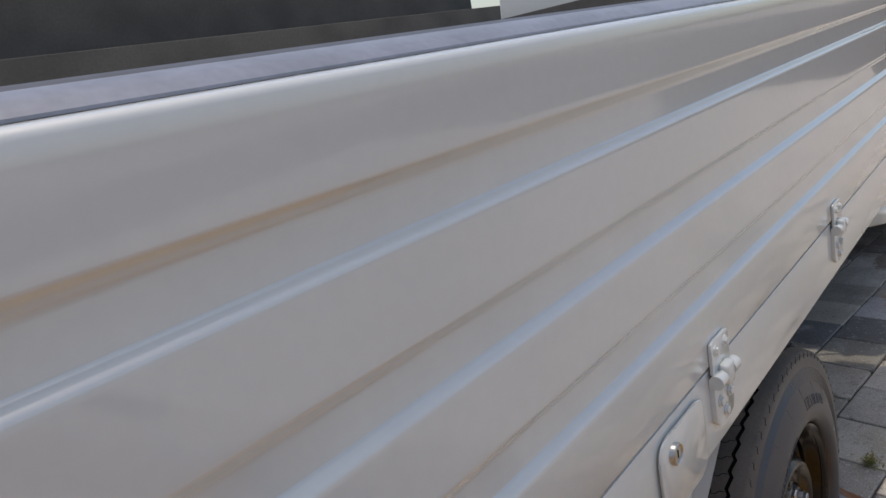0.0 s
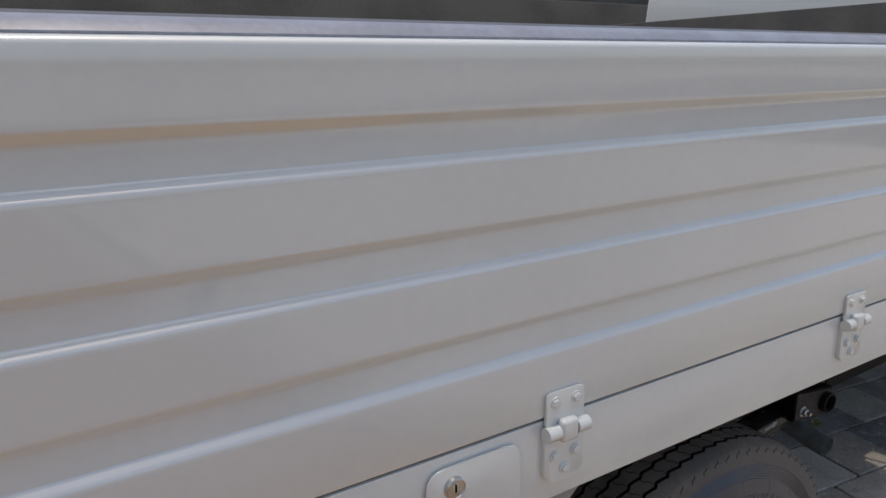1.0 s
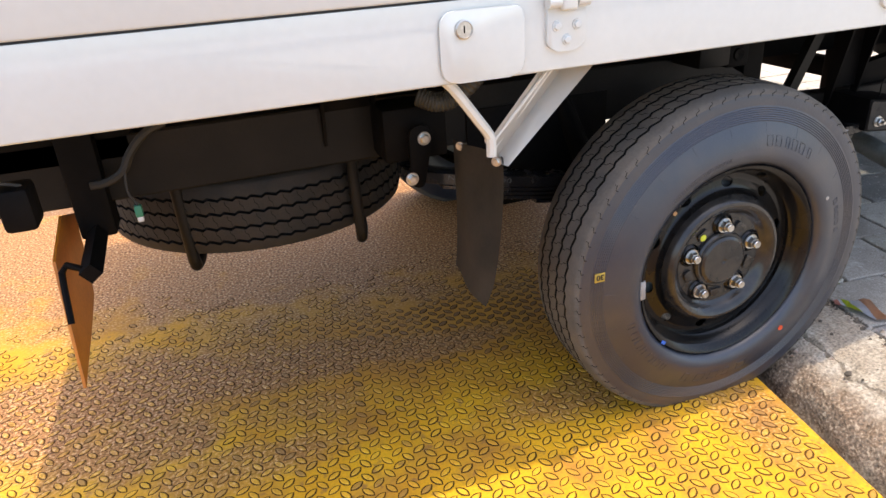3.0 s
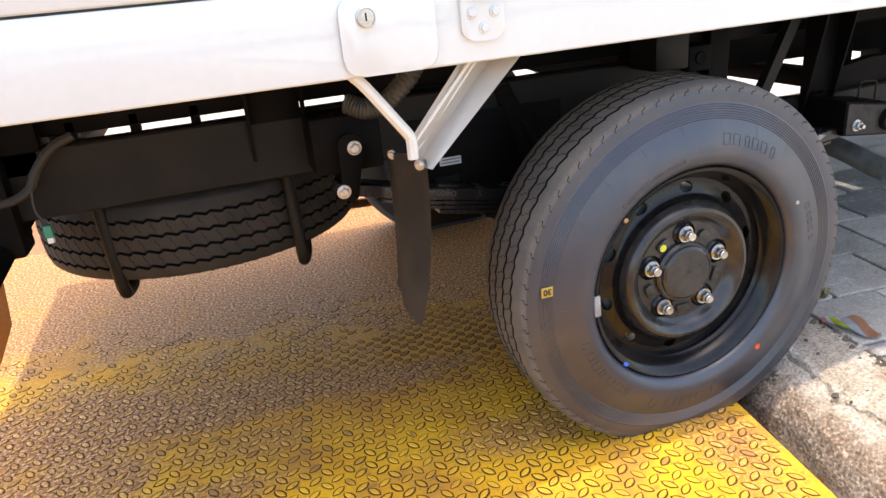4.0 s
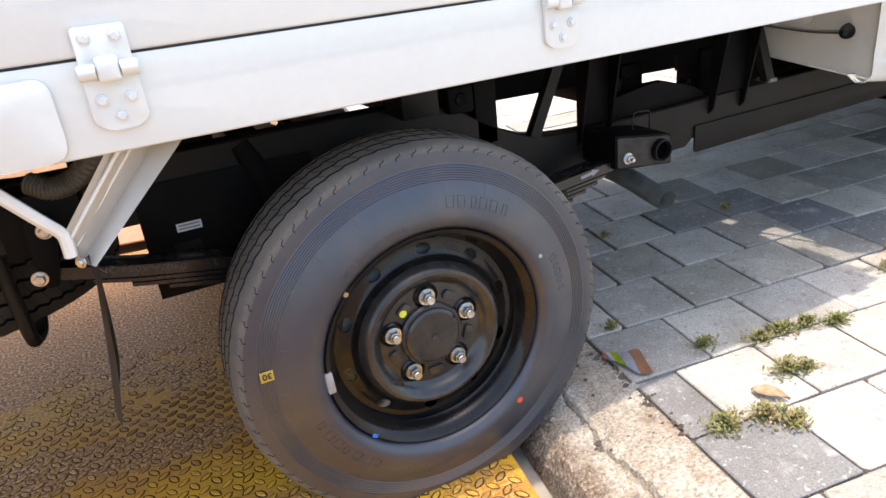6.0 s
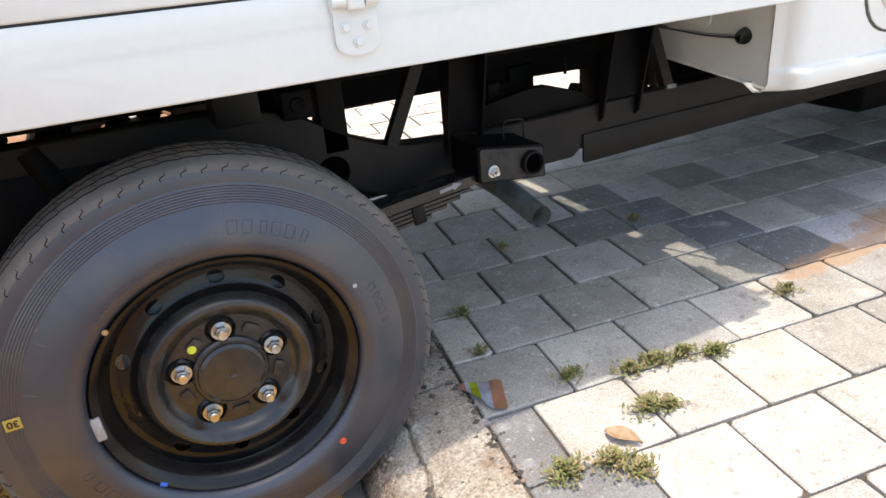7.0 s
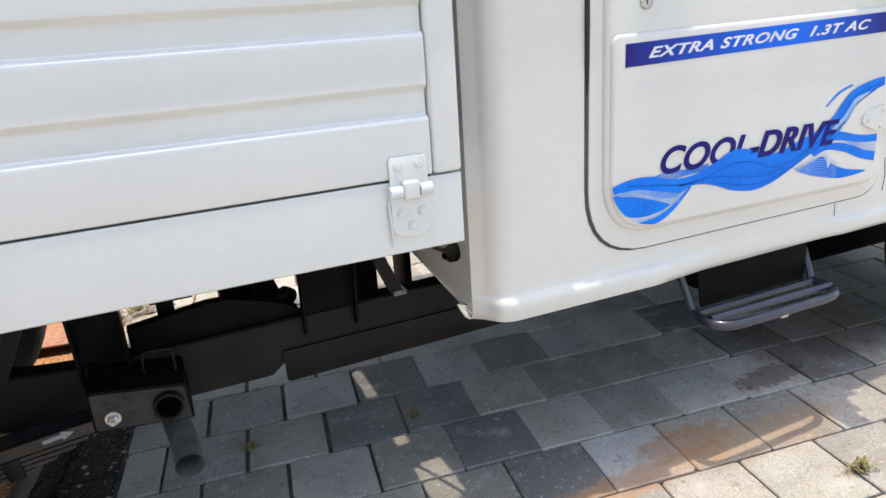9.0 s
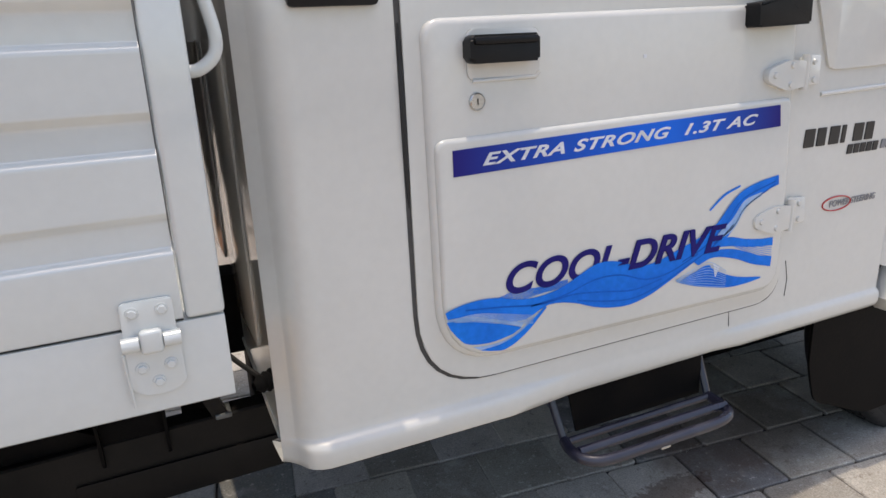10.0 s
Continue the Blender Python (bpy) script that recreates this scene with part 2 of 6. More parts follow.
# each stone has its own shade, given with the object's colour
_p = PAVER.node_tree.nodes["Principled BSDF"]
_info, _mul = PAVER.node_tree.nodes.new("ShaderNodeObjectInfo"), PAVER.node_tree.nodes.new("ShaderNodeMix")
_mul.data_type, _mul.blend_type = "RGBA", "MULTIPLY"
_mul.inputs["Factor"].default_value = 1.0
_old = _p.inputs["Base Color"].links[0].from_socket
PAVER.node_tree.links.new(_old, _mul.inputs["A"])
PAVER.node_tree.links.new(_info.outputs["Color"], _mul.inputs["B"])
PAVER.node_tree.links.new(_mul.outputs["Result"], _p.inputs["Base Color"])
for m in (PAVER, FAR_PAVER):
    blotches(m, (0.22, 0.20, 0.175), 28.0, 0.60, 0.72, 0.55)
    blotches(m, (0.62, 0.60, 0.56), 13.0, 0.57, 0.75, 0.45)
    blotches(m, (0.10, 0.085, 0.07), 150.0, 0.67, 0.73, 0.7)
    blotches(m, (0.30, 0.265, 0.22), 4.0, 0.52, 0.66, 0.18)
    blotches(m, (0.66, 0.63, 0.58), 70.0, 0.60, 0.68, 0.5)
    blotches(m, (0.17, 0.135, 0.10), 52.0, 0.60, 0.68, 0.55)
    # orange soil trodden along one course, thin and ragged, darker crumbs farther in
    blend_in(m, (0.46, 0.265, 0.135), (2.12, 0.062, 0.1), (0.36, 0.050, 0.5), 0.62, 24.0, 0.22)
    blend_in(m, (0.36, 0.19, 0.085), (2.35, 0.125, 0.1), (0.15, 0.066, 0.5), 0.62, 34.0, 0.20)
    blend_in(m, (0.44, 0.27, 0.15), (2.56, 0.045, 0.1), (0.24, 0.075, 0.5), 0.45, 20.0, 0.25)
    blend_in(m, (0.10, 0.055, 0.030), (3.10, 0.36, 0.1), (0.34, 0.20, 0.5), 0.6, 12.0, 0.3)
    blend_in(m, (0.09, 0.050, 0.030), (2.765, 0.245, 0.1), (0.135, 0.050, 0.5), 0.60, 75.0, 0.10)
BEDDING = material("joint_soil", (0.13, 0.105, 0.080), (0.055, 0.045, 0.036), 0.95, scale=18, fine=240, bump=0.6)
KERB = material("worn_concrete_kerb", (0.60, 0.53, 0.43), (0.50, 0.42, 0.325), 0.92, scale=11, fine=150, bump=1.0, rough_var=0.30, mix=(0.42, 0.62), specular=0.15, relief=0.006)
blotches(KERB, (0.24, 0.155, 0.100), 8.0, 0.54, 0.66, 0.75)
blotches(KERB, (0.58, 0.52, 0.43), 14.0, 0.58, 0.70, 0.6)
blotches(KERB, (0.20, 0.145, 0.10), 85.0, 0.60, 0.67, 0.6)
blotches(KERB, (0.10, 0.075, 0.055), 200.0, 0.63, 0.70, 0.6)
blend_in(KERB, (0.20, 0.125, 0.080), (0.625, 0.0, 0.0), (0.085, 2.5, 0.06), 0.75, 14.0, 0.30, (0.42, 0.33, 0.24))
# wet mud in the trench, with the truck's shade put into its near-black
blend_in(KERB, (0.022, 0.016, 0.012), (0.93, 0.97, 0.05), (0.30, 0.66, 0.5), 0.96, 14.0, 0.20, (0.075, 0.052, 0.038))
ROAD = material("brown_dusty_road", (0.300, 0.158, 0.080), (0.350, 0.195, 0.105), 0.95, scale=3, fine=150, bump=0.8, rough_var=0.22, specular=0.15)
blotches(ROAD, (0.55, 0.44, 0.34), 100.0, 0.60, 0.66, 0.8)
blotches(ROAD, (0.05, 0.035, 0.026), 90.0, 0.60, 0.68, 0.7)
BARE_RUST = material("bare_rusty_steel", (0.50, 0.265, 0.165), (0.42, 0.20, 0.115), 0.75, scale=5, fine=120, bump=0.4, rough_var=0.12, specular=0.2)
blotches(BARE_RUST, (0.60, 0.42, 0.20), 40.0, 0.60, 0.70, 0.5)
EARTH = material("dusty_ground", (0.43, 0.385, 0.325), (0.34, 0.295, 0.24), 0.95, scale=0.6, fine=40, bump=0.5)
BOARD_GREY = material("weathered_grey_board", (0.085, 0.078, 0.068), (0.060, 0.055, 0.050), 0.8, scale=6, fine=60)
WALL_GREY = material("weathered_wall", (0.105, 0.10, 0.088), (0.075, 0.072, 0.065), 0.9, scale=0.8, fine=20)
LEAF_GREEN = material("weed_leaf", (0.17, 0.19, 0.045), (0.25, 0.24, 0.09), 0.6, scale=60, fine=300)
LEAF_PALE = material("weed_dry_leaf", (0.36, 0.26, 0.12), (0.22, 0.19, 0.07), 0.7, scale=60, fine=300)
DRY_LEAF = material("dry_leaf", (0.46, 0.32, 0.19), (0.34, 0.21, 0.11), 0.7, scale=60, fine=200)
PEBBLE = material("pebble", (0.36, 0.33, 0.29), (0.24, 0.16, 0.11), 0.9, scale=50)
PACK_WHITE = material("wrapper_white", (0.50, 0.52, 0.56), (0.36, 0.40, 0.47), 0.35, scale=40)
PACK_ORANGE = material("wrapper_orange", (0.48, 0.25, 0.14), (0.40, 0.22, 0.14), 0.4)
PACK_LIME = material("wrapper_lime", (0.45, 0.52, 0.03), None, 0.4)
PACK_RED = material("wrapper_red", (0.50, 0.20, 0.15), None, 0.4)

# the checker plate: yellow paint worn to rust and dirt, more so away from the near edge
PLATE = material("worn_yellow_plate", (0.80, 0.425, 0.022), (0.68, 0.325, 0.020), 0.6, scale=7, fine=160, bump=0.25, rough_var=0.1, specular=0.25)
LUG = material("worn_yellow_lug", (0.82, 0.46, 0.036), (0.72, 0.36, 0.030), 0.55, scale=7, fine=160, bump=0.2, rough_var=0.1, specular=0.25)
GRIME = material("plate_grime", (0.120, 0.055, 0.012), (0.060, 0.029, 0.009), 0.85, scale=20, fine=200, specular=0.1)
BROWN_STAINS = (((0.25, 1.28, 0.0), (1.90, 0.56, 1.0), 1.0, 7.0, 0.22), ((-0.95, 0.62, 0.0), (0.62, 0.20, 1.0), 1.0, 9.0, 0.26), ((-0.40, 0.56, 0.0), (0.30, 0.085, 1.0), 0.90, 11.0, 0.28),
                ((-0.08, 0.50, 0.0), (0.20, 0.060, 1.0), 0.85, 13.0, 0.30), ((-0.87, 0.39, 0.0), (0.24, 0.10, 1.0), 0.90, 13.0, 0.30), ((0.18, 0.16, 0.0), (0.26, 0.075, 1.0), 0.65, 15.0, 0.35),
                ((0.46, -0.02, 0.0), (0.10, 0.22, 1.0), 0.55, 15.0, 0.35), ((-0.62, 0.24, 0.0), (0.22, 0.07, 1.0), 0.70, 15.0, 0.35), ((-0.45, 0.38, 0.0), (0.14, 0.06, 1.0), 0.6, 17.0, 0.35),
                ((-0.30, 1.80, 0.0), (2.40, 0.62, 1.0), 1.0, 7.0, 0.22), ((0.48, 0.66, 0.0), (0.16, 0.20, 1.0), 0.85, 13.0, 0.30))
for m, brown, pale in ((PLATE, (0.370, 0.172, 0.062), (0.64, 0.40, 0.205)), (LUG, (0.52, 0.262, 0.080), (0.70, 0.46, 0.25)), (GRIME, (0.125, 0.055, 0.020), (0.24, 0.125, 0.06))):
    if m != GRIME:
        blotches(m, (0.30, 0.135, 0.045), 6.0, 0.50, 0.66, 0.60 if m == PLATE else 0.35)
        blotches(m, (0.24, 0.115, 0.055), 34.0, 0.58, 0.68, 0.70)
        blotches(m, (0.10, 0.055, 0.035), 120.0, 0.63, 0.70, 0.7)
    if m != GRIME:
        blend_in(m, (0.47, 0.205, 0.040), (-0.10, 0.60, 0.0), (0.80, 0.30, 1.0), 0.72, 10.0, 0.40)
    if m == LUG:
        blend_in(m, (0.13, 0.060, 0.026), (0.06, 0.62, 0.0), (0.40, 0.22, 1.0), 0.80, 16.0, 0.30)
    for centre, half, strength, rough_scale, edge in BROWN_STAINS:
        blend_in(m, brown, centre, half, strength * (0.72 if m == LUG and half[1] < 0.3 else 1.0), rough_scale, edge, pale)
# single lugs have lost their paint
_nt = LUG.node_tree
_p = _nt.nodes["Principled BSDF"]
_old = _p.inputs["Base Color"].links[0].from_socket
_geo, _rg, _mix = _nt.nodes.new("ShaderNodeNewGeometry"), _nt.nodes.new("ShaderNodeMapRange"), _nt.nodes.new("ShaderNodeMix")
_rg.inputs["From Min"].default_value, _rg.inputs["From Max"].default_value, _rg.inputs["To Max"].default_value = 0.72, 0.95, 0.62
_mix.data_type = "RGBA"
_mix.inputs["B"].default_value = (0.22, 0.115, 0.055, 1)
_nt.links.new(_geo.outputs["Random Per Island"], _rg.inputs["Value"])
_nt.links.new(_rg.outputs[0], _mix.inputs["Factor"])
_nt.links.new(_old, _mix.inputs["A"])
_nt.links.new(_mix.outputs["Result"], _p.inputs["Base Color"])


# ---------------------------------------------------------------- mesh helpers
def link_mesh(name, me, mat, parent=None, label=""):
    me.materials.append(mat)
    ob = new(name, me)
    if parent:
        ob.parent = parent
    return tagged(ob, label)


def part(name, bm, mat, parent=None, label="", smooth=30):
    """Links a bmesh as one mesh object, under a thing or a part."""
    bmesh.ops.recalc_face_normals(bm, faces=bm.faces[:])
    me = bpy.data.meshes.new(name)
    bm.to_mesh(me)
    bm.free()
    if smooth:
        for poly in me.polygons:
            poly.use_smooth = True
        me.set_sharp_from_angle(angle=radians(smooth))
    return link_mesh(name, me, mat, parent, label)


def merge(bm, other):
    me = bpy.data.meshes.new("tmp")
    other.to_mesh(me)
    other.free()
    bm.from_mesh(me)
    bpy.data.meshes.remove(me)
    return bm


def box(x0, x1, y0, y1, z0, z1, bevel=0.0, seg=2):
    bm = bmesh.new()
    bmesh.ops.create_cube(bm, size=1.0)
    for v in bm.verts:
        v.co = Vector((x0 + (v.co.x + 0.5) * (x1 - x0), y0 + (v.co.y + 0.5) * (y1 - y0), z0 + (v.co.z + 0.5) * (z1 - z0)))
    if bevel:
        bmesh.ops.bevel(bm, geom=bm.edges[:], offset=bevel, segments=seg, affect="EDGES", profile=0.5)
    return bm


def prism(poly, axis, a, b, bevel=0.0, seg=2):
    """A polygon in the plane across an axis ('x': (y, z), 'y': (x, z), 'z': (x, y)), drawn out from a to b."""
    def at(p, w):
        return {"x": (w, p[0], p[1]), "y": (p[0], w, p[1]), "z": (p[0], p[1], w)}[axis]
    bm = bmesh.new()
    lo, hi = [bm.verts.new(at(p, a)) for p in poly], [bm.verts.new(at(p, b)) for p in poly]
    n = len(poly)
    caps = [bm.faces.new(lo), bm.faces.new(hi)]
    for i in range(n):
        bm.faces.new((lo[i], lo[(i + 1) % n], hi[(i + 1) % n], hi[i]))
    if bevel:
        rim = {e for f in caps for e in f.edges}
        bmesh.ops.bevel(bm, geom=list(rim), offset=bevel, segments=seg, affect="EDGES", profile=0.5)
    return bm


def pillow(poly, y0, y1, wide, seg=5):
    """A pressed panel facing -y: its rim rises in a round curve, so wide across, from y1 to the face at y0."""
    n = len(poly)
    area = sum(poly[i - 1][0] * poly[i][1] - poly[i][0] * poly[i - 1][1] for i in range(n))
    sign = 1 if area > 0 else -1
    ins = []
    for i in range(n):
        way = (Vector(poly[(i + 2) % n]) - Vector(poly[i - 2])).normalized()
        ins.append(Vector((-way.y, way.x)) * sign)
    bm, rings = bmesh.new(), []
    for k in range(-1, seg + 1):
        w = math.pi / 2 * max(k, 0) / seg
        y = y1 + 0.002 if k < 0 else y1 - (y1 - y0) * math.sin(w)
        rings.append([bm.verts.new((p[0] + d.x * wide * (1 - math.cos(w)), y, p[1] + d.y * wide * (1 - math.cos(w)))) for p, d in zip(poly, ins)])
    for a, b in zip(rings, rings[1:]):
        for i in range(n):
            bm.faces.new((a[i], a[(i + 1) % n], b[(i + 1) % n], b[i]))
    bm.faces.new(rings[-1])
    return bm


def rounded(points, radius, steps=5):
    """A polygon whose corners are rounded; radius is one number or one for each corner."""
    out, n = [], len(points)
    for i, p in enumerate(points):
        r = radius[i] if isinstance(radius, (list, tuple)) else radius
        p, a, b = Vector(p), Vector(points[i - 1]), Vector(points[(i + 1) % n])
        da, db = (a - p), (b - p)
        cut = min(r, da.length * 0.48, db.length * 0.48)
        p0, p1 = p + da.normalized() * cut, p + db.normalized() * cut
        for k in range(steps + 1):
            t = k / steps
            out.append(tuple((1 - t) ** 2 * p0 + 2 * t * (1 - t) * p + t * t * p1))
    return out


def tube(points, radius, n=10, closed=False, cap=True):
    """A round bar or pipe along a line of points."""
    pts = [Vector(p) for p in points]
    bm, rings = bmesh.new(), []
    for i, p in enumerate(pts):
        a = pts[i - 1] if (i or closed) else p
        b = pts[(i + 1) % len(pts)] if (i < len(pts) - 1 or closed) else p
        way = (b - a).normalized()
        side = way.cross(Vector((0.13, 0.21, 0.97))).normalized() if abs(way.z) < 0.95 else way.cross(Vector((1, 0.1, 0))).normalized()
        up = side.cross(way)
        r = radius[i] if isinstance(radius, (list, tuple)) else radius
        rings.append([bm.verts.new(p + r * (math.cos(w) * side + math.sin(w) * up)) for w in (2 * math.pi * k / n for k in range(n))])
    for i in range(len(rings) - (0 if closed else 1)):
        r0, r1 = rings[i], rings[(i + 1) % len(rings)]
        shift = min(range(n), key=lambda s: (r0[0].co - r1[s].co).length)
        for k in range(n):
            bm.faces.new((r0[k], r0[(k + 1) % n], r1[(k + 1 + shift) % n], r1[(k + shift) % n]))
    if cap and not closed:
        bm.faces.new(rings[0][::-1])
        bm.faces.new(rings[-1])
    return bm


def smooth_line(points, steps=6):
    """A smooth line through points."""
    p = [Vector(q) for q in points]
    p = [2 * p[0] - p[1]] + p + [2 * p[-1] - p[-2]]
    out = []
    for i in range(1, len(p) - 2):
        for k in range(steps):
            t = k / steps
            a, b, c, d = p[i - 1:i + 3]
            out.append(0.5 * (2 * b + (c - a) * t + (2 * a - 5 * b + 4 * c - d) * t * t + (3 * b - a - 3 * c + d) * t ** 3))
    return out + [p[-2]]


def lathe(profile, seg=64, closed=False, wobble=None):
    """Turns (along, radius) rows about the y axis. wobble(row, turn) may shift (along, radius)."""
    bm, rings = bmesh.new(), []
    for j in range(seg):
        w = 2 * math.pi * j / seg
        ring = []
        for i, (a, r) in enumerate(profile):
            if wobble:
                da, dr = wobble(i, j)
                a, r = a + da, r + dr
            ring.append(bm.verts.new((r * math.cos(w), a, r * math.sin(w))))
        rings.append(ring)
    n = len(profile)
    for j in range(seg):
        a, b = rings[j], rings[(j + 1) % seg]
        for i in range(n if closed else n - 1):
            bm.faces.new((a[i], b[i], b[(i + 1) % n], a[(i + 1) % n]))
    return bm


def moved(bm, m):
    bmesh.ops.transform(bm, matrix=m, verts=bm.verts[:])
    return bm


def rod(p, q, r, n=12):
    return tube([p, q], r, n)


def bolt_mesh(size, height, washer=True):
    """A hexagon head with a washer, along -y from the origin."""
    bm = bmesh.new()
    merge(bm, lathe([(0, 0.0001), (-height, 0.0001), (-height, size * 0.8), (-height * 0.85, size), (0, size)], 6))
    if washer:
        merge(bm, lathe([(-0.0015, size * 0.6), (-0.0015, size * 1.35), (0.0, size * 1.4)], 16))
    return bm


def text_mesh(words, size, depth=0.0004, shear=0.0, width=None, bold=0.0, spacing=1.0):
    """Words with the built-in font in the xz plane, facing -y, from the origin to the right, as a bmesh."""
    cu = bpy.data.curves.new("words", "FONT")
    cu.body, cu.size, cu.extrude, cu.shear, cu.offset, cu.space_character = words, size, depth, shear, bold, spacing
    ob = bpy.data.objects.new("words", cu)
    scene.collection.objects.link(ob)
    me = bpy.data.meshes.new_from_object(ob.evaluated_get(bpy.context.evaluated_depsgraph_get()))
    bpy.data.objects.remove(ob)
    bm = bmesh.new()
    bm.from_mesh(me)
    xs = [v.co.x for v in bm.verts]
    k = width / (max(xs) - min(xs)) if width else 1.0
    return moved(bm, Matrix(((k, 0, 0, -min(xs) * k), (0, 0, -1, 0), (0, 1, 0, 0), (0, 0, 0, 1))))


def empty(name, parent=None, at=(0, 0, 0)):
    ob = new(name)
    ob.location = at
    if parent:
        ob.parent = parent
    return ob


# ---------------------------------------------------------------- ground and setting
TURN = radians(-8.3)          # the paving and the kerb lie askew to the truck
CU, SU = math.cos(TURN), math.sin(TURN)


def pave_z(x):
    return 0.075 + 0.03 * (x - 1.0)


def laid(u, v):
    """From the paving's own directions (across the kerb, along it) to the world."""
    return u * CU - v * SU, u * SU + v * CU


def sheet(name, outline, mat, z, label="", category="", skirt=0.0):
    bm = bmesh.new()
    vs = [bm.verts.new((x, y, z(x) if callable(z) else z)) for x, y in outline]
    bm.faces.new(vs)
    ob = part(name, bm, mat, None, label, 0)
    return tagged(ob, label, category, kind="structure")


sheet("ground", [(-400, -400), (400, -400), (400, 400), (-400, 400)], EARTH, -0.06, "dusty bare ground reaching to the horizon", "ground")
sheet("road", [laid(-14, -16), laid(0.556, -16), laid(0.556, 4.4), laid(-14, 4.4)], ROAD, -0.012, "brown dusty worn road beside the kerb", "road")


# the steel plate, with raised lens-shaped lugs
def checker_plate():
    x0, x1, y0, y1 = -1.75, 0.556, -0.52, 1.93
    bm = bmesh.new()
    nx, ny = 60, 80
    grid = []
    for i in range(nx + 1):
        row = []
        for j in range(ny + 1):
            u, v = x0 + (x1 - x0) * i / nx, y0 + (y1 - y0) * j / ny
            p = laid(u, v)
            row.append(bm.verts.new((*p, 0.0016 * noise.noise((p[0] * 2.2, p[1] * 2.2, 4.0)))))
        grid.append(row)
    for i in range(nx):
        for j in range(ny):
            bm.faces.new((grid[i][j], grid[i + 1][j], grid[i + 1][j + 1], grid[i][j + 1]))
    edge = [e for e in bm.edges if e.is_boundary]
    made = bmesh.ops.extrude_edge_only(bm, edges=edge)
    for v in made["geom"]:
        if isinstance(v, bmesh.types.BMVert):
            v.co.z -= 0.011
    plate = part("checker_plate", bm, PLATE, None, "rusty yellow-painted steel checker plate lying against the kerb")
    tagged(plate, category="steel plate", kind="structure")
    # two crossing sets of lugs, each in the gaps of the other
    step_u, step_v, rnd = 0.0466, 0.0414, random.Random(5)
    skew = TURN + radians(-2.2)
    half_long, half_wide = 0.0150, 0.0063
    cu, su = math.cos(skew), math.sin(skew)

    def rings(grow_long, grow_wide, z0, z1):
        la, lw = half_long * grow_long, half_wide * grow_wide
        ring = [(-la, 0), (-la * 0.66, lw * 0.58), (-la * 0.30, lw * 0.92), (la * 0.30, lw * 0.92), (la * 0.66, lw * 0.58), (la, 0),
                (la * 0.66, -lw * 0.58), (la * 0.30, -lw * 0.92), (-la * 0.30, -lw * 0.92), (-la * 0.66, -lw * 0.58)]
        return [(p, q, z0) for p, q in ring] + [(p * 0.80, q * 0.70, z1) for p, q in ring]

    def lug_shape(halo, tall):
        """The lug and the ring of grime at its foot: corners, faces and their materials."""
        verts, faces, kinds = [], [], []
        for corners, kind in ((rings(1.0 + 0.20 * halo, 1.0 + 0.52 * halo, 0.0002, 0.0009), 1), (rings(1.0, 1.0, 0.0006, tall), 0)):
            k = len(verts)
            verts += corners
            for q in range(10):
                r = (q + 1) % 10
                faces.append((k + q, k + r, k + 10 + r, k + 10 + q)), kinds.append(kind)
            faces.append(tuple(k + 10 + q for q in range(10))), kinds.append(kind)
        return verts, faces, kinds

    def lug_mesh(name, verts, faces, kinds):
        me = bpy.data.meshes.new(name)
        me.from_pydata(verts, [], faces)
        me.materials.append(LUG), me.materials.append(GRIME)
        for poly, kind in zip(me.polygons, kinds):
            poly.material_index = kind
        return me

    spots = []
    for i in range(-40, 45):
        for j in range(-40, 60):
            for odd in (0, 1):
                u, v = (i + 0.5 * odd) * step_u, (j + 0.5 * odd) * step_v
                px, py = 0.030 + u * cu - v * su, 0.206 + u * su + v * cu
                pu, pv = px * CU + py * SU, -px * SU + py * CU
                if not (x0 + 0.02 < pu < x1 - 0.014 and y0 + 0.02 < pv < y1 - 0.02) or px < -1.25 or py < -0.75:
                    continue
                buried = py + 0.14 * noise.noise((px * 5, py * 5, 2.0)) + 0.06 * px
                if buried > 0.74 and rnd.random() < (buried - 0.74) * 3.2:
                    continue
                turn = skew + radians(-45 if odd else 43) + rnd.uniform(-0.10, 0.10)
                spots.append((px + rnd.uniform(-0.0015, 0.0015), py + rnd.uniform(-0.0015, 0.0015), turn, rnd.uniform(0.7, 1.25), 0.0021 * rnd.uniform(0.85, 1.1)))
    spots.sort(key=lambda p: (p[0] - 0.05) ** 2 + (p[1] - 0.10) ** 2)
    alike = [lug_mesh("raised_lug", *lug_shape(h, t)) for h, t in ((0.7, 0.0020), (0.85, 0.0022), (1.0, 0.0019), (1.15, 0.0021), (1.3, 0.0022))]
    for k, (px, py, turn, halo, tall) in enumerate(spots[:300]):
        ob = new("raised_lug", alike[k % 5])
        ob.parent = plate
        ob.matrix_basis = pose(px, py, 0.0016 * noise.noise((px * 2.2, py * 2.2, 4.0)), 0, 0, math.degrees(turn))
    verts, faces, kinds = [], [], []
    for px, py, turn, halo, tall in spots[300:]:
        c, s, k = math.cos(turn), math.sin(turn), len(verts)
        z = 0.0016 * noise.noise((px * 2.2, py * 2.2, 4.0))
        lv, lf, lk = lug_shape(halo, tall)
        verts += [(px + p * c - q * s, py + p * s + q * c, z + h) for p, q, h in lv]
        faces += [tuple(k + q for q in f) for f in lf]
        kinds += lk
    ob = new("far_lugs", lug_mesh("far_lugs", verts, faces, kinds))
    ob.parent = plate
    tagged(ob, "lens-shaped raised lugs with grime round them", kind="stuff")


checker_plate()


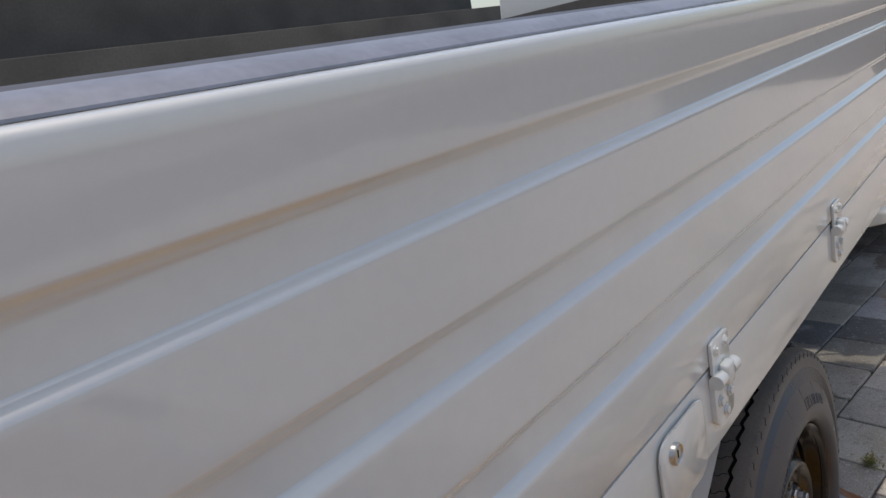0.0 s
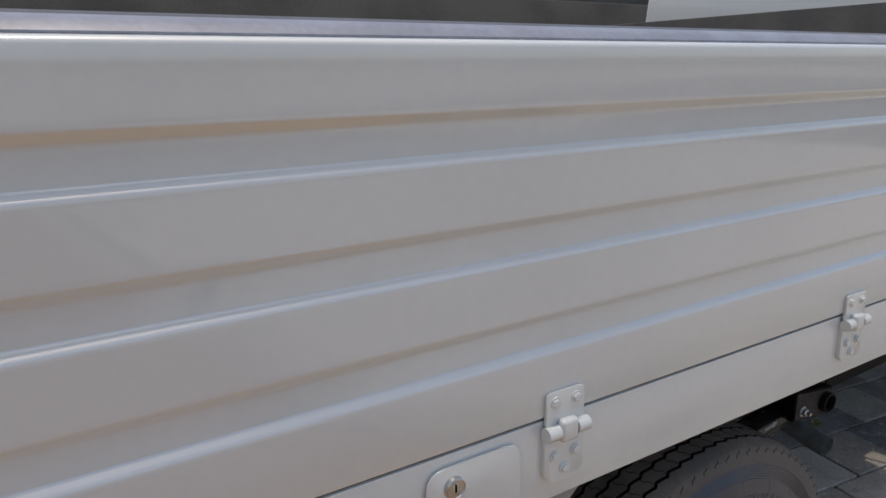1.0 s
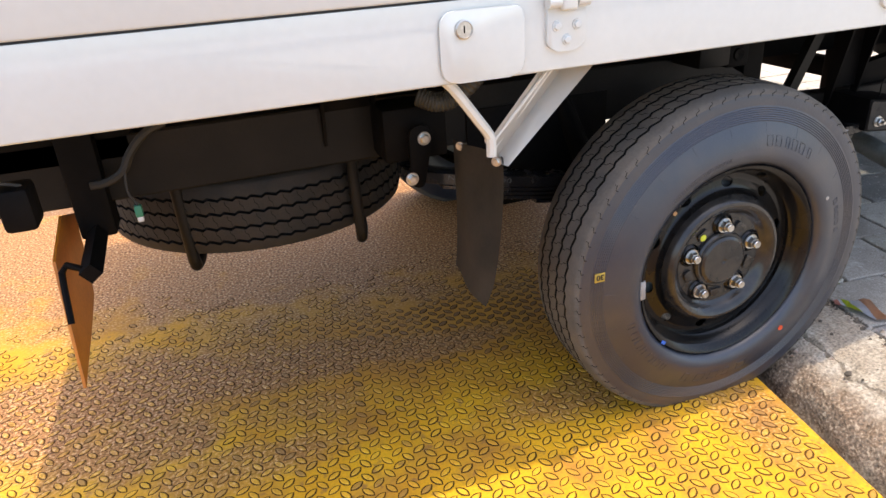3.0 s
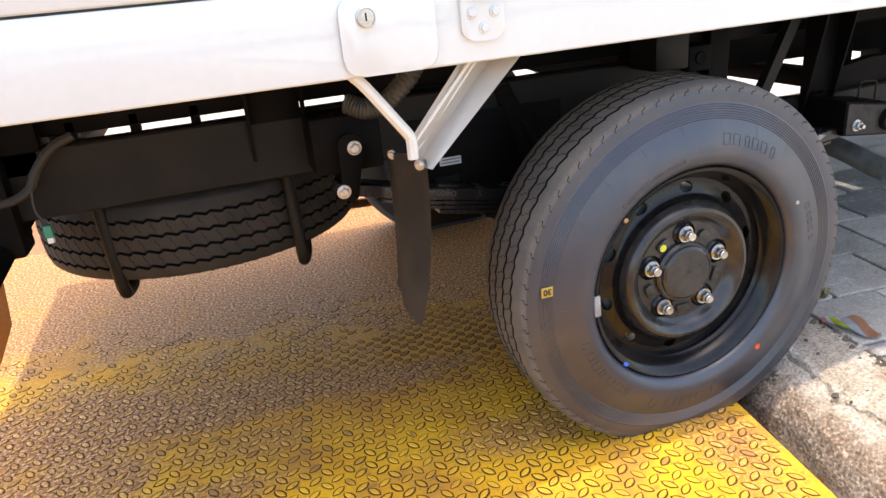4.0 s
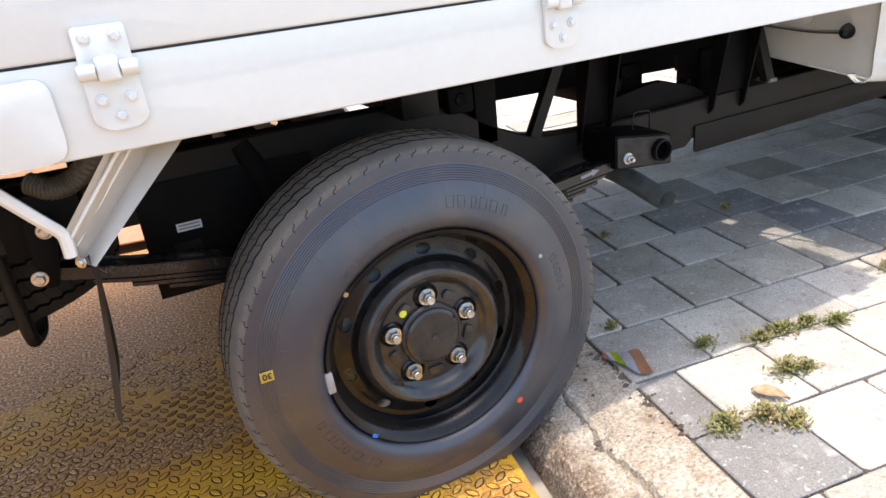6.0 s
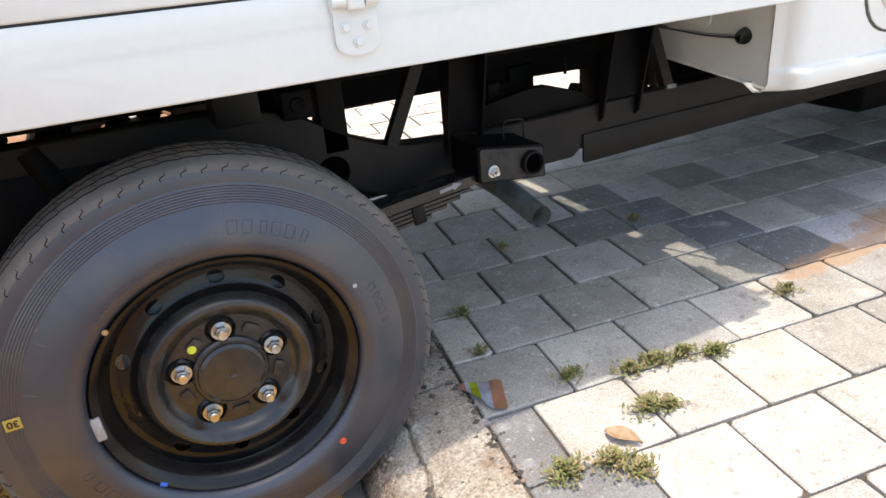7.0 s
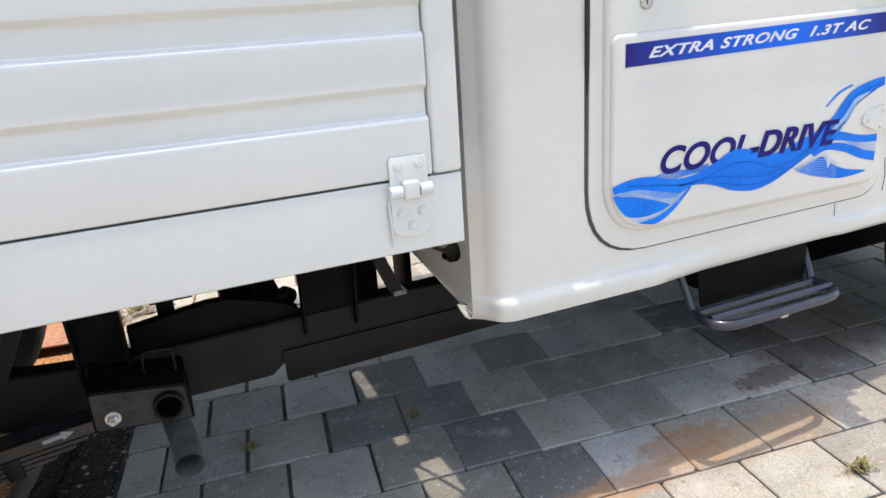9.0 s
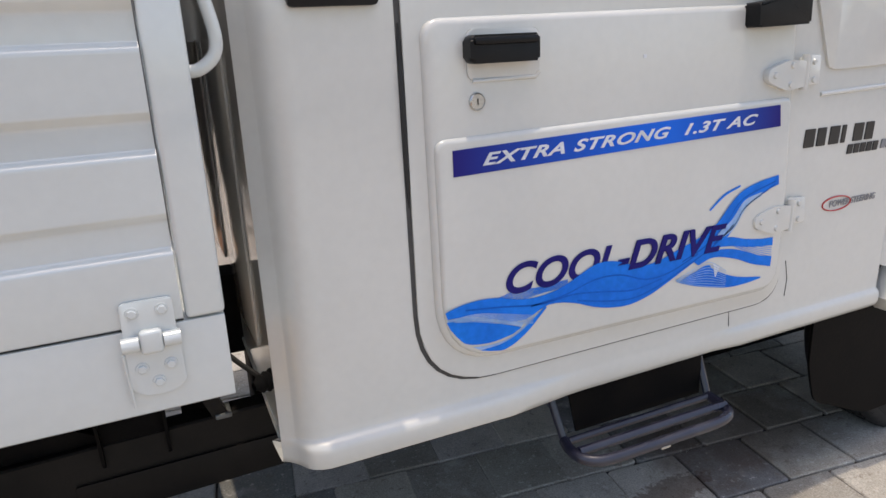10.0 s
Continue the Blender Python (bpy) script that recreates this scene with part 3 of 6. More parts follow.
def bare_plate():
    """A second plate beyond the truck: bare rusty steel with a folded-down rim."""
    bm = bmesh.new()
    for u0, u1, v0, v1, z0, z1 in ((-0.62, 0.636, 1.95, 3.08, 0.030, 0.038), (0.628, 0.6365, 1.95, 3.08, -0.056, 0.0305), (-0.62, 0.6280, 3.071, 3.0805, -0.056, 0.0305)):
        b = box(u0, u1, v0, v1, z0, z1, 0.002)
        merge(bm, moved(b, pose(0, 0, 0, 0, 0, math.degrees(TURN))))
    ob = part("steel_plate", bm, BARE_RUST, None, "bare rusty steel plate with a folded rim, lying beyond the truck")
    tagged(ob, category="steel plate")
    ring = [(math.cos(w), math.sin(w)) for w in (2 * math.pi * k / 10 for k in range(10))]
    me = bpy.data.meshes.new("raised_lug")
    me.from_pydata([(0.017 * p, 0.007 * q, 0.0) for p, q in ring] + [(0.012 * p, 0.0045 * q, 0.003) for p, q in ring], [], [(k, (k + 1) % 10, 10 + (k + 1) % 10, 10 + k) for k in range(10)] + [tuple(range(10, 20))])
    me.materials.append(BARE_RUST)
    for i in range(8):
        for j in range(11):
            lug = new("raised_lug", me)
            lug.parent = ob
            x, y = laid(0.612 - 0.044 * i, 1.98 + 0.042 * j)
            lug.matrix_basis = pose(x, y, 0.0378, 0, 0, math.degrees(TURN) + (45 if (i + j) % 2 else -45))


bare_plate()


def kerb():
    """Rough concrete kerb stones with a battered face, one after another along the road."""
    top = empty("kerb")
    tagged(top, "rough weathered concrete kerb with a sloping worn face", "kerb", kind="structure")
    rnd = random.Random(3)
    length = 0.62
    for s in range(-4, 14):
        v0 = -0.32 + s * length
        near = -2 <= s <= 4
        nv = 70 if near else 6
        bm = bmesh.new()
        prof = [(0.606, -0.055), (0.612, -0.015), (0.632, 0.024), (0.665, 0.044), (0.711, 0.0525), (0.719, 0.040), (0.725, 0.0545), (0.775, 0.060), (0.83, 0.066), (0.868, 0.068), (0.872, 0.062), (0.872, -0.055)]
        prof = prof if near else prof[:4] + prof[6::2] + prof[-1:]
        rows = []
        fine = []
        for k in range(len(prof) - 1):
            n = 6 if near and k < 7 else 1
            for q in range(n):
                t = q / n
                fine.append((prof[k][0] * (1 - t) + prof[k + 1][0] * t, prof[k][1] * (1 - t) + prof[k + 1][1] * t))
        fine.append(prof[-1])
        for j in range(nv + 1):
            v = v0 + 0.004 + (length - 0.008) * j / nv
            row = []
            for k, (u, z) in enumerate(fine):
                d = 0.0
                if 0 < k < len(fine) - (8 if near else 4):
                    d = 0.018 * noise.noise((u * 9, v * 9, 1.0 + s)) + 0.010 * noise.noise((u * 28, v * 28, 7.0)) + 0.006 * noise.noise((u * 75, v * 75, 3.0))
                    crack = abs(noise.noise((u * 6 + 3, v * 6, 9.0)))
                    d -= 0.010 * max(0.0, 1 - crack / 0.05)
                wave = 0.007 * noise.noise((v * 11, 5.0, s)) if 0.68 < u < 0.76 else 0.0
                x, y = laid(u + 0.3 * d + wave, v)
                row.append(bm.verts.new((x, y, z + d)))
            rows.append(row)
        for j in range(nv):
            for k in range(len(fine) - 1):
                bm.faces.new((rows[j][k], rows[j][k + 1], rows[j + 1][k + 1], rows[j + 1][k]))
        bm.faces.new(rows[0])
        bm.faces.new(rows[-1][::-1])
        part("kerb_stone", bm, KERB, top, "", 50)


kerb()

# the paving: square concrete stones in shifted rows
PU, PV = 0.2143, 0.2115
pavement = sheet("pavement", [laid(0.872, -16), laid(30, -16), laid(30, 30), laid(0.872, 30)], BEDDING, lambda x: pave_z(x) - 0.0095,
                 "paved yard of square grey concrete stones with soil joints", "pavement")

# things far off that close the place
wall = part("boundary_wall", prism([(-14, 0), (40, 0), (40, 2.75), (-14, 2.75)], "y", 11.0, 11.25, 0.02), WALL_GREY)
tagged(wall, "dark weathered boundary wall of the yard", "wall", kind="structure")
shed = empty("shed", at=(-6.0, 12.5, 0))
part("wall", box(-12, 22, 0, 6, -0.06, 4.6, 0.02), WALL_GREY, shed)
part("roof", prism([(-0.4, 4.6), (6.4, 4.6), (6.4, 4.75), (3.0, 5.9), (-0.4, 4.75)], "x", -12.3, 22.3), GREY_STEEL, shed)
tagged(shed, "long dark grey shed behind the boundary wall", "shed")


# ---------------------------------------------------------------- the truck
truck = empty("pickup_truck")
tagged(truck, "white pickup truck with a ribbed drop-side bed, parked off the kerb", "pickup truck")

RAIL_LO, SEAM, BED_REAR, BED_FRONT = 0.811, 0.934, -1.05, 1.704

# bed floor, side rail and drop sides
part("bed_floor", box(BED_REAR, BED_FRONT - 0.01, 0.05, 1.63, 0.86, 0.90, 0.004), BED_WHITE, truck)


def side_rail(y_out, sign):
    """A pressed channel along the floor's edge: a flat face with lips turned in at top and bottom."""
    prof = rounded([(0.0, RAIL_LO), (0.0, SEAM + 0.0003), (0.045, SEAM + 0.0003), (0.045, SEAM - 0.010), (0.006, SEAM - 0.010), (0.006, RAIL_LO + 0.006), (0.05, RAIL_LO + 0.006), (0.05, RAIL_LO)],
                   [0.006, 0.0014, 0.001, 0.001, 0.002, 0.002, 0.001, 0.001], 3)
    poly = [(y_out + sign * a, b) for a, b in prof]
    return part("side_rail", prism(poly, "x", BED_REAR, BED_FRONT), BED_WHITE, truck, "white pressed-steel rail under the drop side")


side_rail(0.0025, 1)
side_rail(1.6775, -1)
for x in (BED_REAR, BED_FRONT - 0.03):
    part("end_rail", box(x + 0.003, x + 0.027, 0.012, 1.668, RAIL_LO + 0.012, SEAM - 0.014, 0.003), BED_WHITE, truck)

GROOVES = (1.034, 1.161, 1.2895)


def drop_side(y_out, sign):
    """Ribbed panel: grooves pressed in along it, their ends closed, and a broad rounded top."""
    x0, x1 = BED_REAR + 0.06, 1.652
    rows = [(SEAM + 0.004, 0.030, 0), (SEAM + 0.004, 0.004, 0), (SEAM + 0.006, 0.0012, 0), (SEAM + 0.010, 0.0, 0)]
    for g in GROOVES:
        rows += [(g - 0.0110, 0.0, 0), (g - 0.0066, 0.0, 0), (g - 0.0053, 0.0005, 1), (g - 0.0040, 0.0016, 1), (g - 0.0022, 0.0036, 1), (g + 0.0006, 0.0076, 1), (g + 0.0020, 0.0094, 1), (g + 0.0034, 0.0102, 1), (g + 0.0110, 0.0104, 1),
                 (g + 0.0330, 0.0104, 1), (g + 0.0358, 0.0103, 1), (g + 0.0376, 0.0097, 1), (g + 0.0394, 0.0086, 1), (g + 0.0470, 0.0012, 1), (g + 0.0488, 0.0002, 1), (g + 0.0505, 0.0, 0), (g + 0.0560, 0.0, 0)]
    rows += [(1.390, 0.0, 0), (1.4040, 0.0, 0), (1.4065, 0.0006, 0), (1.4088, 0.0022, 0), (1.4104, 0.0046, 0), (1.4116, 0.0086, 0), (1.4126, 0.0140, 0), (1.4130, 0.0400, 0), (1.39, 0.042, 0), (1.39, 0.030, 0), (SEAM + 0.01, 0.030, 0)]
    stations = [x0, x0 + 0.002] + [x0 + 0.012 + 0.016 * k / 4 for k in range(5)]
    stations += [x0 + 0.1 + (x1 - x0 - 0.2) * k / 24 for k in range(25)]
    stations += [x1 - 0.020 + 0.014 * k / 4 for k in range(5)] + [x1 - 0.001, x1]
    bm, grid = bmesh.new(), []
    for x in stations:
        end = min(x - x0, x1 - x)
        deep = max(0.0, min(1.0, end / 0.003)) if x < 0 else 1.0
        row = []
        for z, d, g in rows:
            soft = 0.0006 * noise.noise((x * 1.7, z * 5, 2.0)) if 0.95 < z < 1.39 and d < 0.02 else 0
            row.append(bm.verts.new((x, y_out + sign * (d * (deep if g else 1) + soft), z)))
        grid.append(row)
    n = len(rows)
    for i in range(len(grid) - 1):
        for j in range(n):
            bm.faces.new((grid[i][j], grid[i + 1][j], grid[i + 1][(j + 1) % n], grid[i][(j + 1) % n]))
    bm.faces.new(grid[0])
    bm.faces.new(grid[-1][::-1])
    return part("drop_side", bm, BED_WHITE, truck, "white ribbed drop side with three pressed grooves", 28)


drop_side(0.0, 1)
drop_side(1.68, -1)
for y, sign in ((0.0, 1), (1.68, -1)):
    # edging in two tones, pale at the lip and dark behind it
    strip = [(0.0135, 1.4128), (0.0140, 1.4148), (0.0215, 1.4212), (0.0310, 1.4262), (0.0400, 1.4290), (0.0400, 1.4128)]
    part("edge_strip", prism([(y + sign * a, z) for a, z in strip], "x", BED_REAR + 0.06, 1.652), EDGE_PALE, truck, "pale blue-grey edging on the drop side")
    roll = [(0.0402, 1.4128), (0.0402, 1.4290), (0.0470, 1.4322), (0.0540, 1.4328), (0.0600, 1.4300), (0.0630, 1.4240), (0.0630, 1.4128)]
    part("edge_roll", prism([(y + sign * a, z) for a, z in roll], "x", BED_REAR + 0.06, 1.652), EDGE_DARK, truck, "dark edging along the drop side")
    # dark strip added in the seam so that the gap reads as shade
    part("seam_seal", prism([(y + sign * 0.0075, SEAM + 0.0006), (y + sign * 0.040, SEAM + 0.0006), (y + sign * 0.040, SEAM + 0.0036), (y + sign * 0.0075, SEAM + 0.0036)], "x", BED_REAR + 0.06, 1.652), GUM, truck, "dark strip that puts shade in the seam")
for y0, y1 in ((-0.001, 0.045), (1.635, 1.681)):
    for x0, x1 in ((1.655, BED_FRONT + 0.002), (BED_REAR - 0.002, BED_REAR + 0.057)):
        part("corner_post", box(x0, x1, y0, y1, SEAM + 0.003, 1.437, 0.007, 3), BED_WHITE, truck)
# headboard with uprights and a bent guard tube
# unseen bar and plates added over the gap to shape the sun patches
part("head_frame", box(1.738, 1.7893, 0.40, 1.56, 1.395, 1.435, 0.004), BED_WHITE, truck)
for y0, y1 in ((0.43, 0.50), (0.545, 0.77), (0.945, 1.01), (1.21, 1.56)):
    part("head_gusset", box(1.687, 1.742, y0, y1, 1.412, 1.430, 0.0), BED_WHITE, truck)
head = part("headboard", box(1.668, 1.690, 0.05, 1.63, 0.90, 1.555, 0.004), BOARD_GREY, truck, "weathered grey headboard behind the cab")
for k in range(7):
    part("headboard_upright", box(1.691, 1.703, 0.12 + k * 0.23, 0.15 + k * 0.23, 0.91, 1.43, 0.003), BED_WHITE, head)
tail = part("tailgate", box(BED_REAR + 0.004, BED_REAR + 0.03, 0.05, 1.63, 0.94, 1.43, 0.004), BED_WHITE, truck)
guard = smooth_line([(1.700, 0.055, 1.252), (1.722, 0.052, 1.255), (1.742, 0.05, 1.272), (1.746, 0.05, 1.30), (1.735, 0.05, 1.36), (1.722, 0.05, 1.46), (1.716, 0.10, 1.60), (1.716, 0.25, 1.66)])
part("guard_tube", tube(guard, 0.0088, 14), BED_WHITE, truck, "white bent guard tube")

HINGE_BOLT = bolt_mesh(0.0062, 0.005)
HINGE_BOLT_ME = bpy.data.meshes.new("bolt")
bmesh.ops.recalc_face_normals(HINGE_BOLT, faces=HINGE_BOLT.faces[:])
HINGE_BOLT.to_mesh(HINGE_BOLT_ME)
HINGE_BOLT.free()
HINGE_BOLT_ME.materials.append(BED_WHITE)


def hinge(x):
    up = rounded([(-0.0325, 0.928), (0.0325, 0.928), (0.0325, 0.975), (-0.0325, 0.975)], [0.001, 0.001, 0.008, 0.008])
    top = part("hinge", prism([(x + a, b) for a, b in up], "y", -0.0052, -0.0005, 0.001), BED_WHITE, truck, "white painted strap hinge with hexagon bolts")
    lo = rounded([(-0.0345, 0.917), (0.0325, 0.917), (0.0345, 0.853), (0.016, 0.842), (-0.016, 0.842), (-0.0345, 0.853)], [0.001, 0.001, 0.008, 0.006, 0.006, 0.008])
    part("lower_leaf", prism([(x + 0.001 + a, b) for a, b in lo], "y", -0.0048, 0.0028, 0.001), BED_WHITE, top)
    for a, b in ((-0.036, -0.0150), (0.0150, 0.036)):
        part("barrel", rod((x + a, -0.0090, 0.9195), (x + b, -0.0090, 0.9195), 0.0104, 16), BED_WHITE, top)
    bm = box(x - 0.0145, x + 0.0145, -0.0185, -0.004, 0.905, 0.937, 0.005, 3)
    part("knuckle", bm, BED_WHITE, top)
    if x > 1.0:
        part("pin_tab", rod((x - 0.037, -0.004, 0.905), (x - 0.034, -0.003, 0.828), 0.0022, 6), BED_WHITE, top)
    for a, b in ((-0.018, 0.960), (0.018, 0.960), (-0.017, 0.882), (0.019, 0.882), (0.001, 0.860)):
        ob = new("bolt", HINGE_BOLT_ME)
        ob.parent = top
        ob.matrix_basis = pose(x + a, -0.0050, b, 0, (a * 900) % 60, 0)


for hx in (0.002, 0.707, 1.609, -0.955):
    hinge(hx)

# filler plate with its lock
plate = part("lock_plate", prism(rounded([(-0.211, 0.813), (-0.070, 0.813), (-0.070, 0.921), (-0.211, 0.921)], [0.028, 0.028, 0.022, 0.026], 7), "y", -0.004, -0.0004, 0.002, 3),
             BED_WHITE, truck, "white rounded filler flap with a key lock")
bm = lathe([(0.0, 0.0145), (-0.0055, 0.0140), (-0.0065, 0.0125), (-0.0050, 0.0115), (-0.0052, 0.0001)], 28)
lock = part("lock", moved(bm, pose(-0.173, -0.004, 0.893)), ZINC, plate, "round zinc key lock")
part("key_slot", box(-0.1742, -0.1718, -0.0098, -0.0088, 0.888, 0.899, 0.0004), HOLE_SHADE, plate)

# the folded strut and the stay that carry the mud flap
bm = bmesh.new()
bm.faces.new([bm.verts.new(p) for p in ((-0.030, 0.024, 0.812), (0.040, 0.056, 0.812), (-0.103, 0.055, 0.657), (-0.119, 0.038, 0.700))])
bmesh.ops.solidify(bm, geom=bm.faces[:], thickness=0.003)
part("flap_strut", bm, CAB_WHITE, truck, "cream folded strut from rail to mud flap")
bm = bmesh.new()
for (xa, za), (xb, zb) in (((0.038, 0.812), (-0.105, 0.656)),):
    vs = [bm.verts.new(p) for p in ((xa, 0.056, za), (xa + 0.036, 0.022, za), (xb + 0.018, 0.030, zb - 0.004), (xb, 0.054, zb))]
    bm.faces.new(vs)
bmesh.ops.solidify(bm, geom=bm.faces[:], thickness=0.003)
part("strut_flange", bm, CAB_WHITE, truck)
for a, b in (((0.006, 0.812), (-0.103, 0.684)), ((-0.012, 0.812), (-0.110, 0.694))):
    part("strut_bead", tube([(a[0], 0.046 + 0.9 * (a[0] - 0.012), a[1]), (b[0], 0.048 + 0.9 * (b[0] + 0.104), b[1])], 0.003, 6), CAB_WHITE, truck)
bm = tube(smooth_line([(-0.198, 0.022, 0.815), (-0.180, 0.024, 0.795), (-0.135, 0.034, 0.735), (-0.118, 0.040, 0.712), (-0.1135, 0.041, 0.700), (-0.1135, 0.041, 0.672)]), 0.0092, 8)
part("flap_stay", bm, CAB_WHITE, truck, "cream bent stay bar")


def mud_flap():
    bm, rows = bmesh.new(), []
    top, bot = 0.668, 0.366
    for i in range(13):
        t = i / 12
        z = top + (bot - top) * t
        near, far = 0.036 + 0.006 * t, 0.268 - 0.035 * t
        if t > 0.85:
            near += 0.10 * (t - 0.85)
        row = []
        for j in range(9):
            s = j / 8
            y = near + (far - near) * s
            x = -0.094 - 0.034 * t ** 1.4 + 0.007 * math.sin(s * 5 + t * 3)
            row.append(bm.verts.new((x, y, z + (0.010 * s if i == 12 else 0.0) - (0.03 * s if i == 0 else 0.0))))
        rows.append(row)
    for i in range(12):
        for j in range(8):
            bm.faces.new((rows[i][j], rows[i + 1][j], rows[i + 1][j + 1], rows[i][j + 1]))
    bmesh.ops.solidify(bm, geom=bm.faces[:], thickness=0.005)
    flap = part("mud_flap", bm, FLAP_RUBBER, truck, "hanging black rubber mud flap")
    for x, y, z in ((-0.104, 0.042, 0.660), (-0.108, 0.06, 0.694), (-0.103, 0.22, 0.640)):
        part("flap_bolt", moved(bolt_mesh(0.0065, 0.006), pose(x, y, z, 0, 0, -40)), ZINC, flap)


mud_flap()


# ---- chassis
def chassis_rail(y0, sign):
    """A channel that rises in an S over the rear axle."""
    st = [(-1.02, 0.713, 0.585), (0.30, 0.713, 0.585), (0.52, 0.713, 0.587), (0.62, 0.705, 0.578), (0.70, 0.675, 0.548), (0.78, 0.625, 0.500), (0.86, 0.585, 0.460),
          (0.95, 0.566, 0.443), (1.05, 0.560, 0.438), (1.42, 0.566, 0.440), (1.46, 0.568, 0.492), (2.6, 0.585, 0.50), (4.1, 0.60, 0.50)]
    xs, tops, lows = zip(*st)
    bm, rows = bmesh.new(), []
    for k in range(90):
        x = -1.02 + 5.12 * k / 89
        t, b = np.interp(x, xs, tops), np.interp(x, xs, lows)
        prof = [(0.05, t), (0.004, t), (0.0, t - 0.004), (0.0, b + 0.004), (0.004, b), (0.05, b), (0.05, b + 0.005), (0.007, b + 0.007), (0.007, t - 0.007), (0.05, t - 0.005)]
        rows.append([bm.verts.new((x, y0 + sign * a, z)) for a, z in prof])
    n = 10
    for i in range(len(rows) - 1):
        for j in range(n):
            bm.faces.new((rows[i][j], rows[i + 1][j], rows[i + 1][(j + 1) % n], rows[i][(j + 1) % n]))
    bm.faces.new(rows[0])
    bm.faces.new(rows[-1][::-1])
    return part("chassis_rail", bm, DUSTY_BLACK, truck, "dusty black chassis rail rising over the axle")


rail = chassis_rail(0.40, 1)
far_rail = chassis_rail(1.28, -1)
far_rail.location.z = 0.045
part("rail_skirt", prism(rounded([(1.425, 0.420), (2.75, 0.444), (2.75, 0.505), (1.425, 0.496)], [0.008, 0.004, 0.004, 0.004]), "y", 0.393, 0.399, 0.001), DUSTY_BLACK, truck, "black stiffening plate on the rail")
# near-black disc laid on the rail in place of the shade in its hole
part("rail_hole", moved(lathe([(-0.001, 0.0001), (-0.001, 0.035), (0.0, 0.037)], 28), pose(0.755, 0.399, 0.540)), HOLE_SHADE, truck)
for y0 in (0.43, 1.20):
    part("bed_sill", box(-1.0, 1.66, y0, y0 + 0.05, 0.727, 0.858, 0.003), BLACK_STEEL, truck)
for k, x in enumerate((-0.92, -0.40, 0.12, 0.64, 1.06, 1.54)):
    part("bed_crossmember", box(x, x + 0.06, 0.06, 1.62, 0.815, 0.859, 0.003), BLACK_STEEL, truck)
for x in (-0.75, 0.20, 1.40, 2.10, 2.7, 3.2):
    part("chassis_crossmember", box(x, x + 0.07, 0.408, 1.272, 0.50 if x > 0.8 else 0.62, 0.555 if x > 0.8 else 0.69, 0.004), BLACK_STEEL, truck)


def outrigger(x0, x1, brace):
    """Bracket between rail and bed: a web with two pointed flanges, and a slanting brace."""
    top = part("outrigger", box(x0, x1, 0.388, 0.398, 0.575, 0.815, 0.001), BLACK_STEEL, truck, "black welded bed bracket")
    for x in (x0, x1):
        poly = [(0.399, 0.520), (0.384, 0.535), (0.328, 0.815), (0.399, 0.815)]
        part("flange", prism(poly, "x", x - 0.003, x + 0.003), BLACK_STEEL, top)
    (xa, za), (xb, zb) = brace
    d = Vector((xb - xa, 0, zb - za)).normalized()
    s = Vector((d.z, 0, -d.x)) * 0.014
    bm = bmesh.new()
    quads = []
    for y in (0.385, 0.410):
        quads.append([bm.verts.new((xa + s.x * k, y, za + s.z * k)) for k in (-1, 1)] + [bm.verts.new((xb + s.x * k, y, zb + s.z * k)) for k in (1, -1)])
    bm.faces.new(quads[0])
    bm.faces.new(quads[1][::-1])
    for i in range(4):
        bm.faces.new((quads[0][i], quads[0][(i + 1) % 4], quads[1][(i + 1) % 4], quads[1][i]))
    part("brace", bm, DUSTY_BLACK, top)


outrigger(1.030, 1.120, ((0.998, 0.80), (0.893, 0.575)))
outrigger(1.480, 1.598, ((1.612, 0.80), (1.700, 0.580)))
part("brace_foot", box(1.690, 1.722, 0.380, 0.43, 0.572, 0.583, 0.003), GREY_STEEL, truck)
for x in (-0.337, -0.230):
    part("rail_gusset", prism([(0.399, 0.628), (0.393, 0.632), (0.355, 0.815), (0.399, 0.815)], "x", x - 0.003, x + 0.003), BLACK_STEEL, truck)
part("gusset_web", box(-0.333, -0.234, 0.3985, 0.404, 0.70, 0.812, 0.001), BLACK_STEEL, truck)
# plain black boxes added to close bright gaps under the bed
part("loom_box", box(-0.99, -0.70, 0.40, 0.50, 0.66, 0.81, 0.01), BLACK_STEEL, truck)
part("filler_box", box(-0.115, 0.16, 0.455, 0.56, 0.69, 0.812, 0.01), BLACK_STEEL, truck)
part("rear_post", box(-0.83, -0.765, 0.36, 0.44, 0.53, 0.80, 0.006), BLACK_STEEL, truck)
for x in (-0.55, -0.44, -0.66, -0.31):
    part("sill_spacer", box(x, x + 0.018, 0.43, 0.47, 0.712, 0.75, 0.002), BLACK_STEEL, truck)
part("rebound_stop", box(0.66, 0.725, 0.37, 0.43, 0.675, 0.735, 0.006), BLACK_STEEL, truck)
part("stop_pad", moved(lathe([(0, 0.0001), (-0.004, 0.014), (0, 0.016)], 16), pose(0.692, 0.37, 0.706)), BLACK_STEEL, truck)
part("bump_bracket", box(0.52, 0.605, 0.30, 0.40, 0.70, 0.815, 0.004), DUSTY_BLACK, truck)

# spring hanger with its tube, exhaust end
hang = part("spring_hanger", prism(rounded([(1.045, 0.482), (1.222, 0.462), (1.218, 0.540), (1.045, 0.566)], 0.004), "y", 0.272, 0.40, 0.002), BLACK_STEEL, truck, "black box hanger for the leaf spring")
part("hanger_face", prism(rounded([(1.050, 0.486), (1.217, 0.466), (1.213, 0.536), (1.050, 0.561)], 0.006), "y", 0.2685, 0.2715), DUSTY_GREY, hang, "dust-grey hanger face")
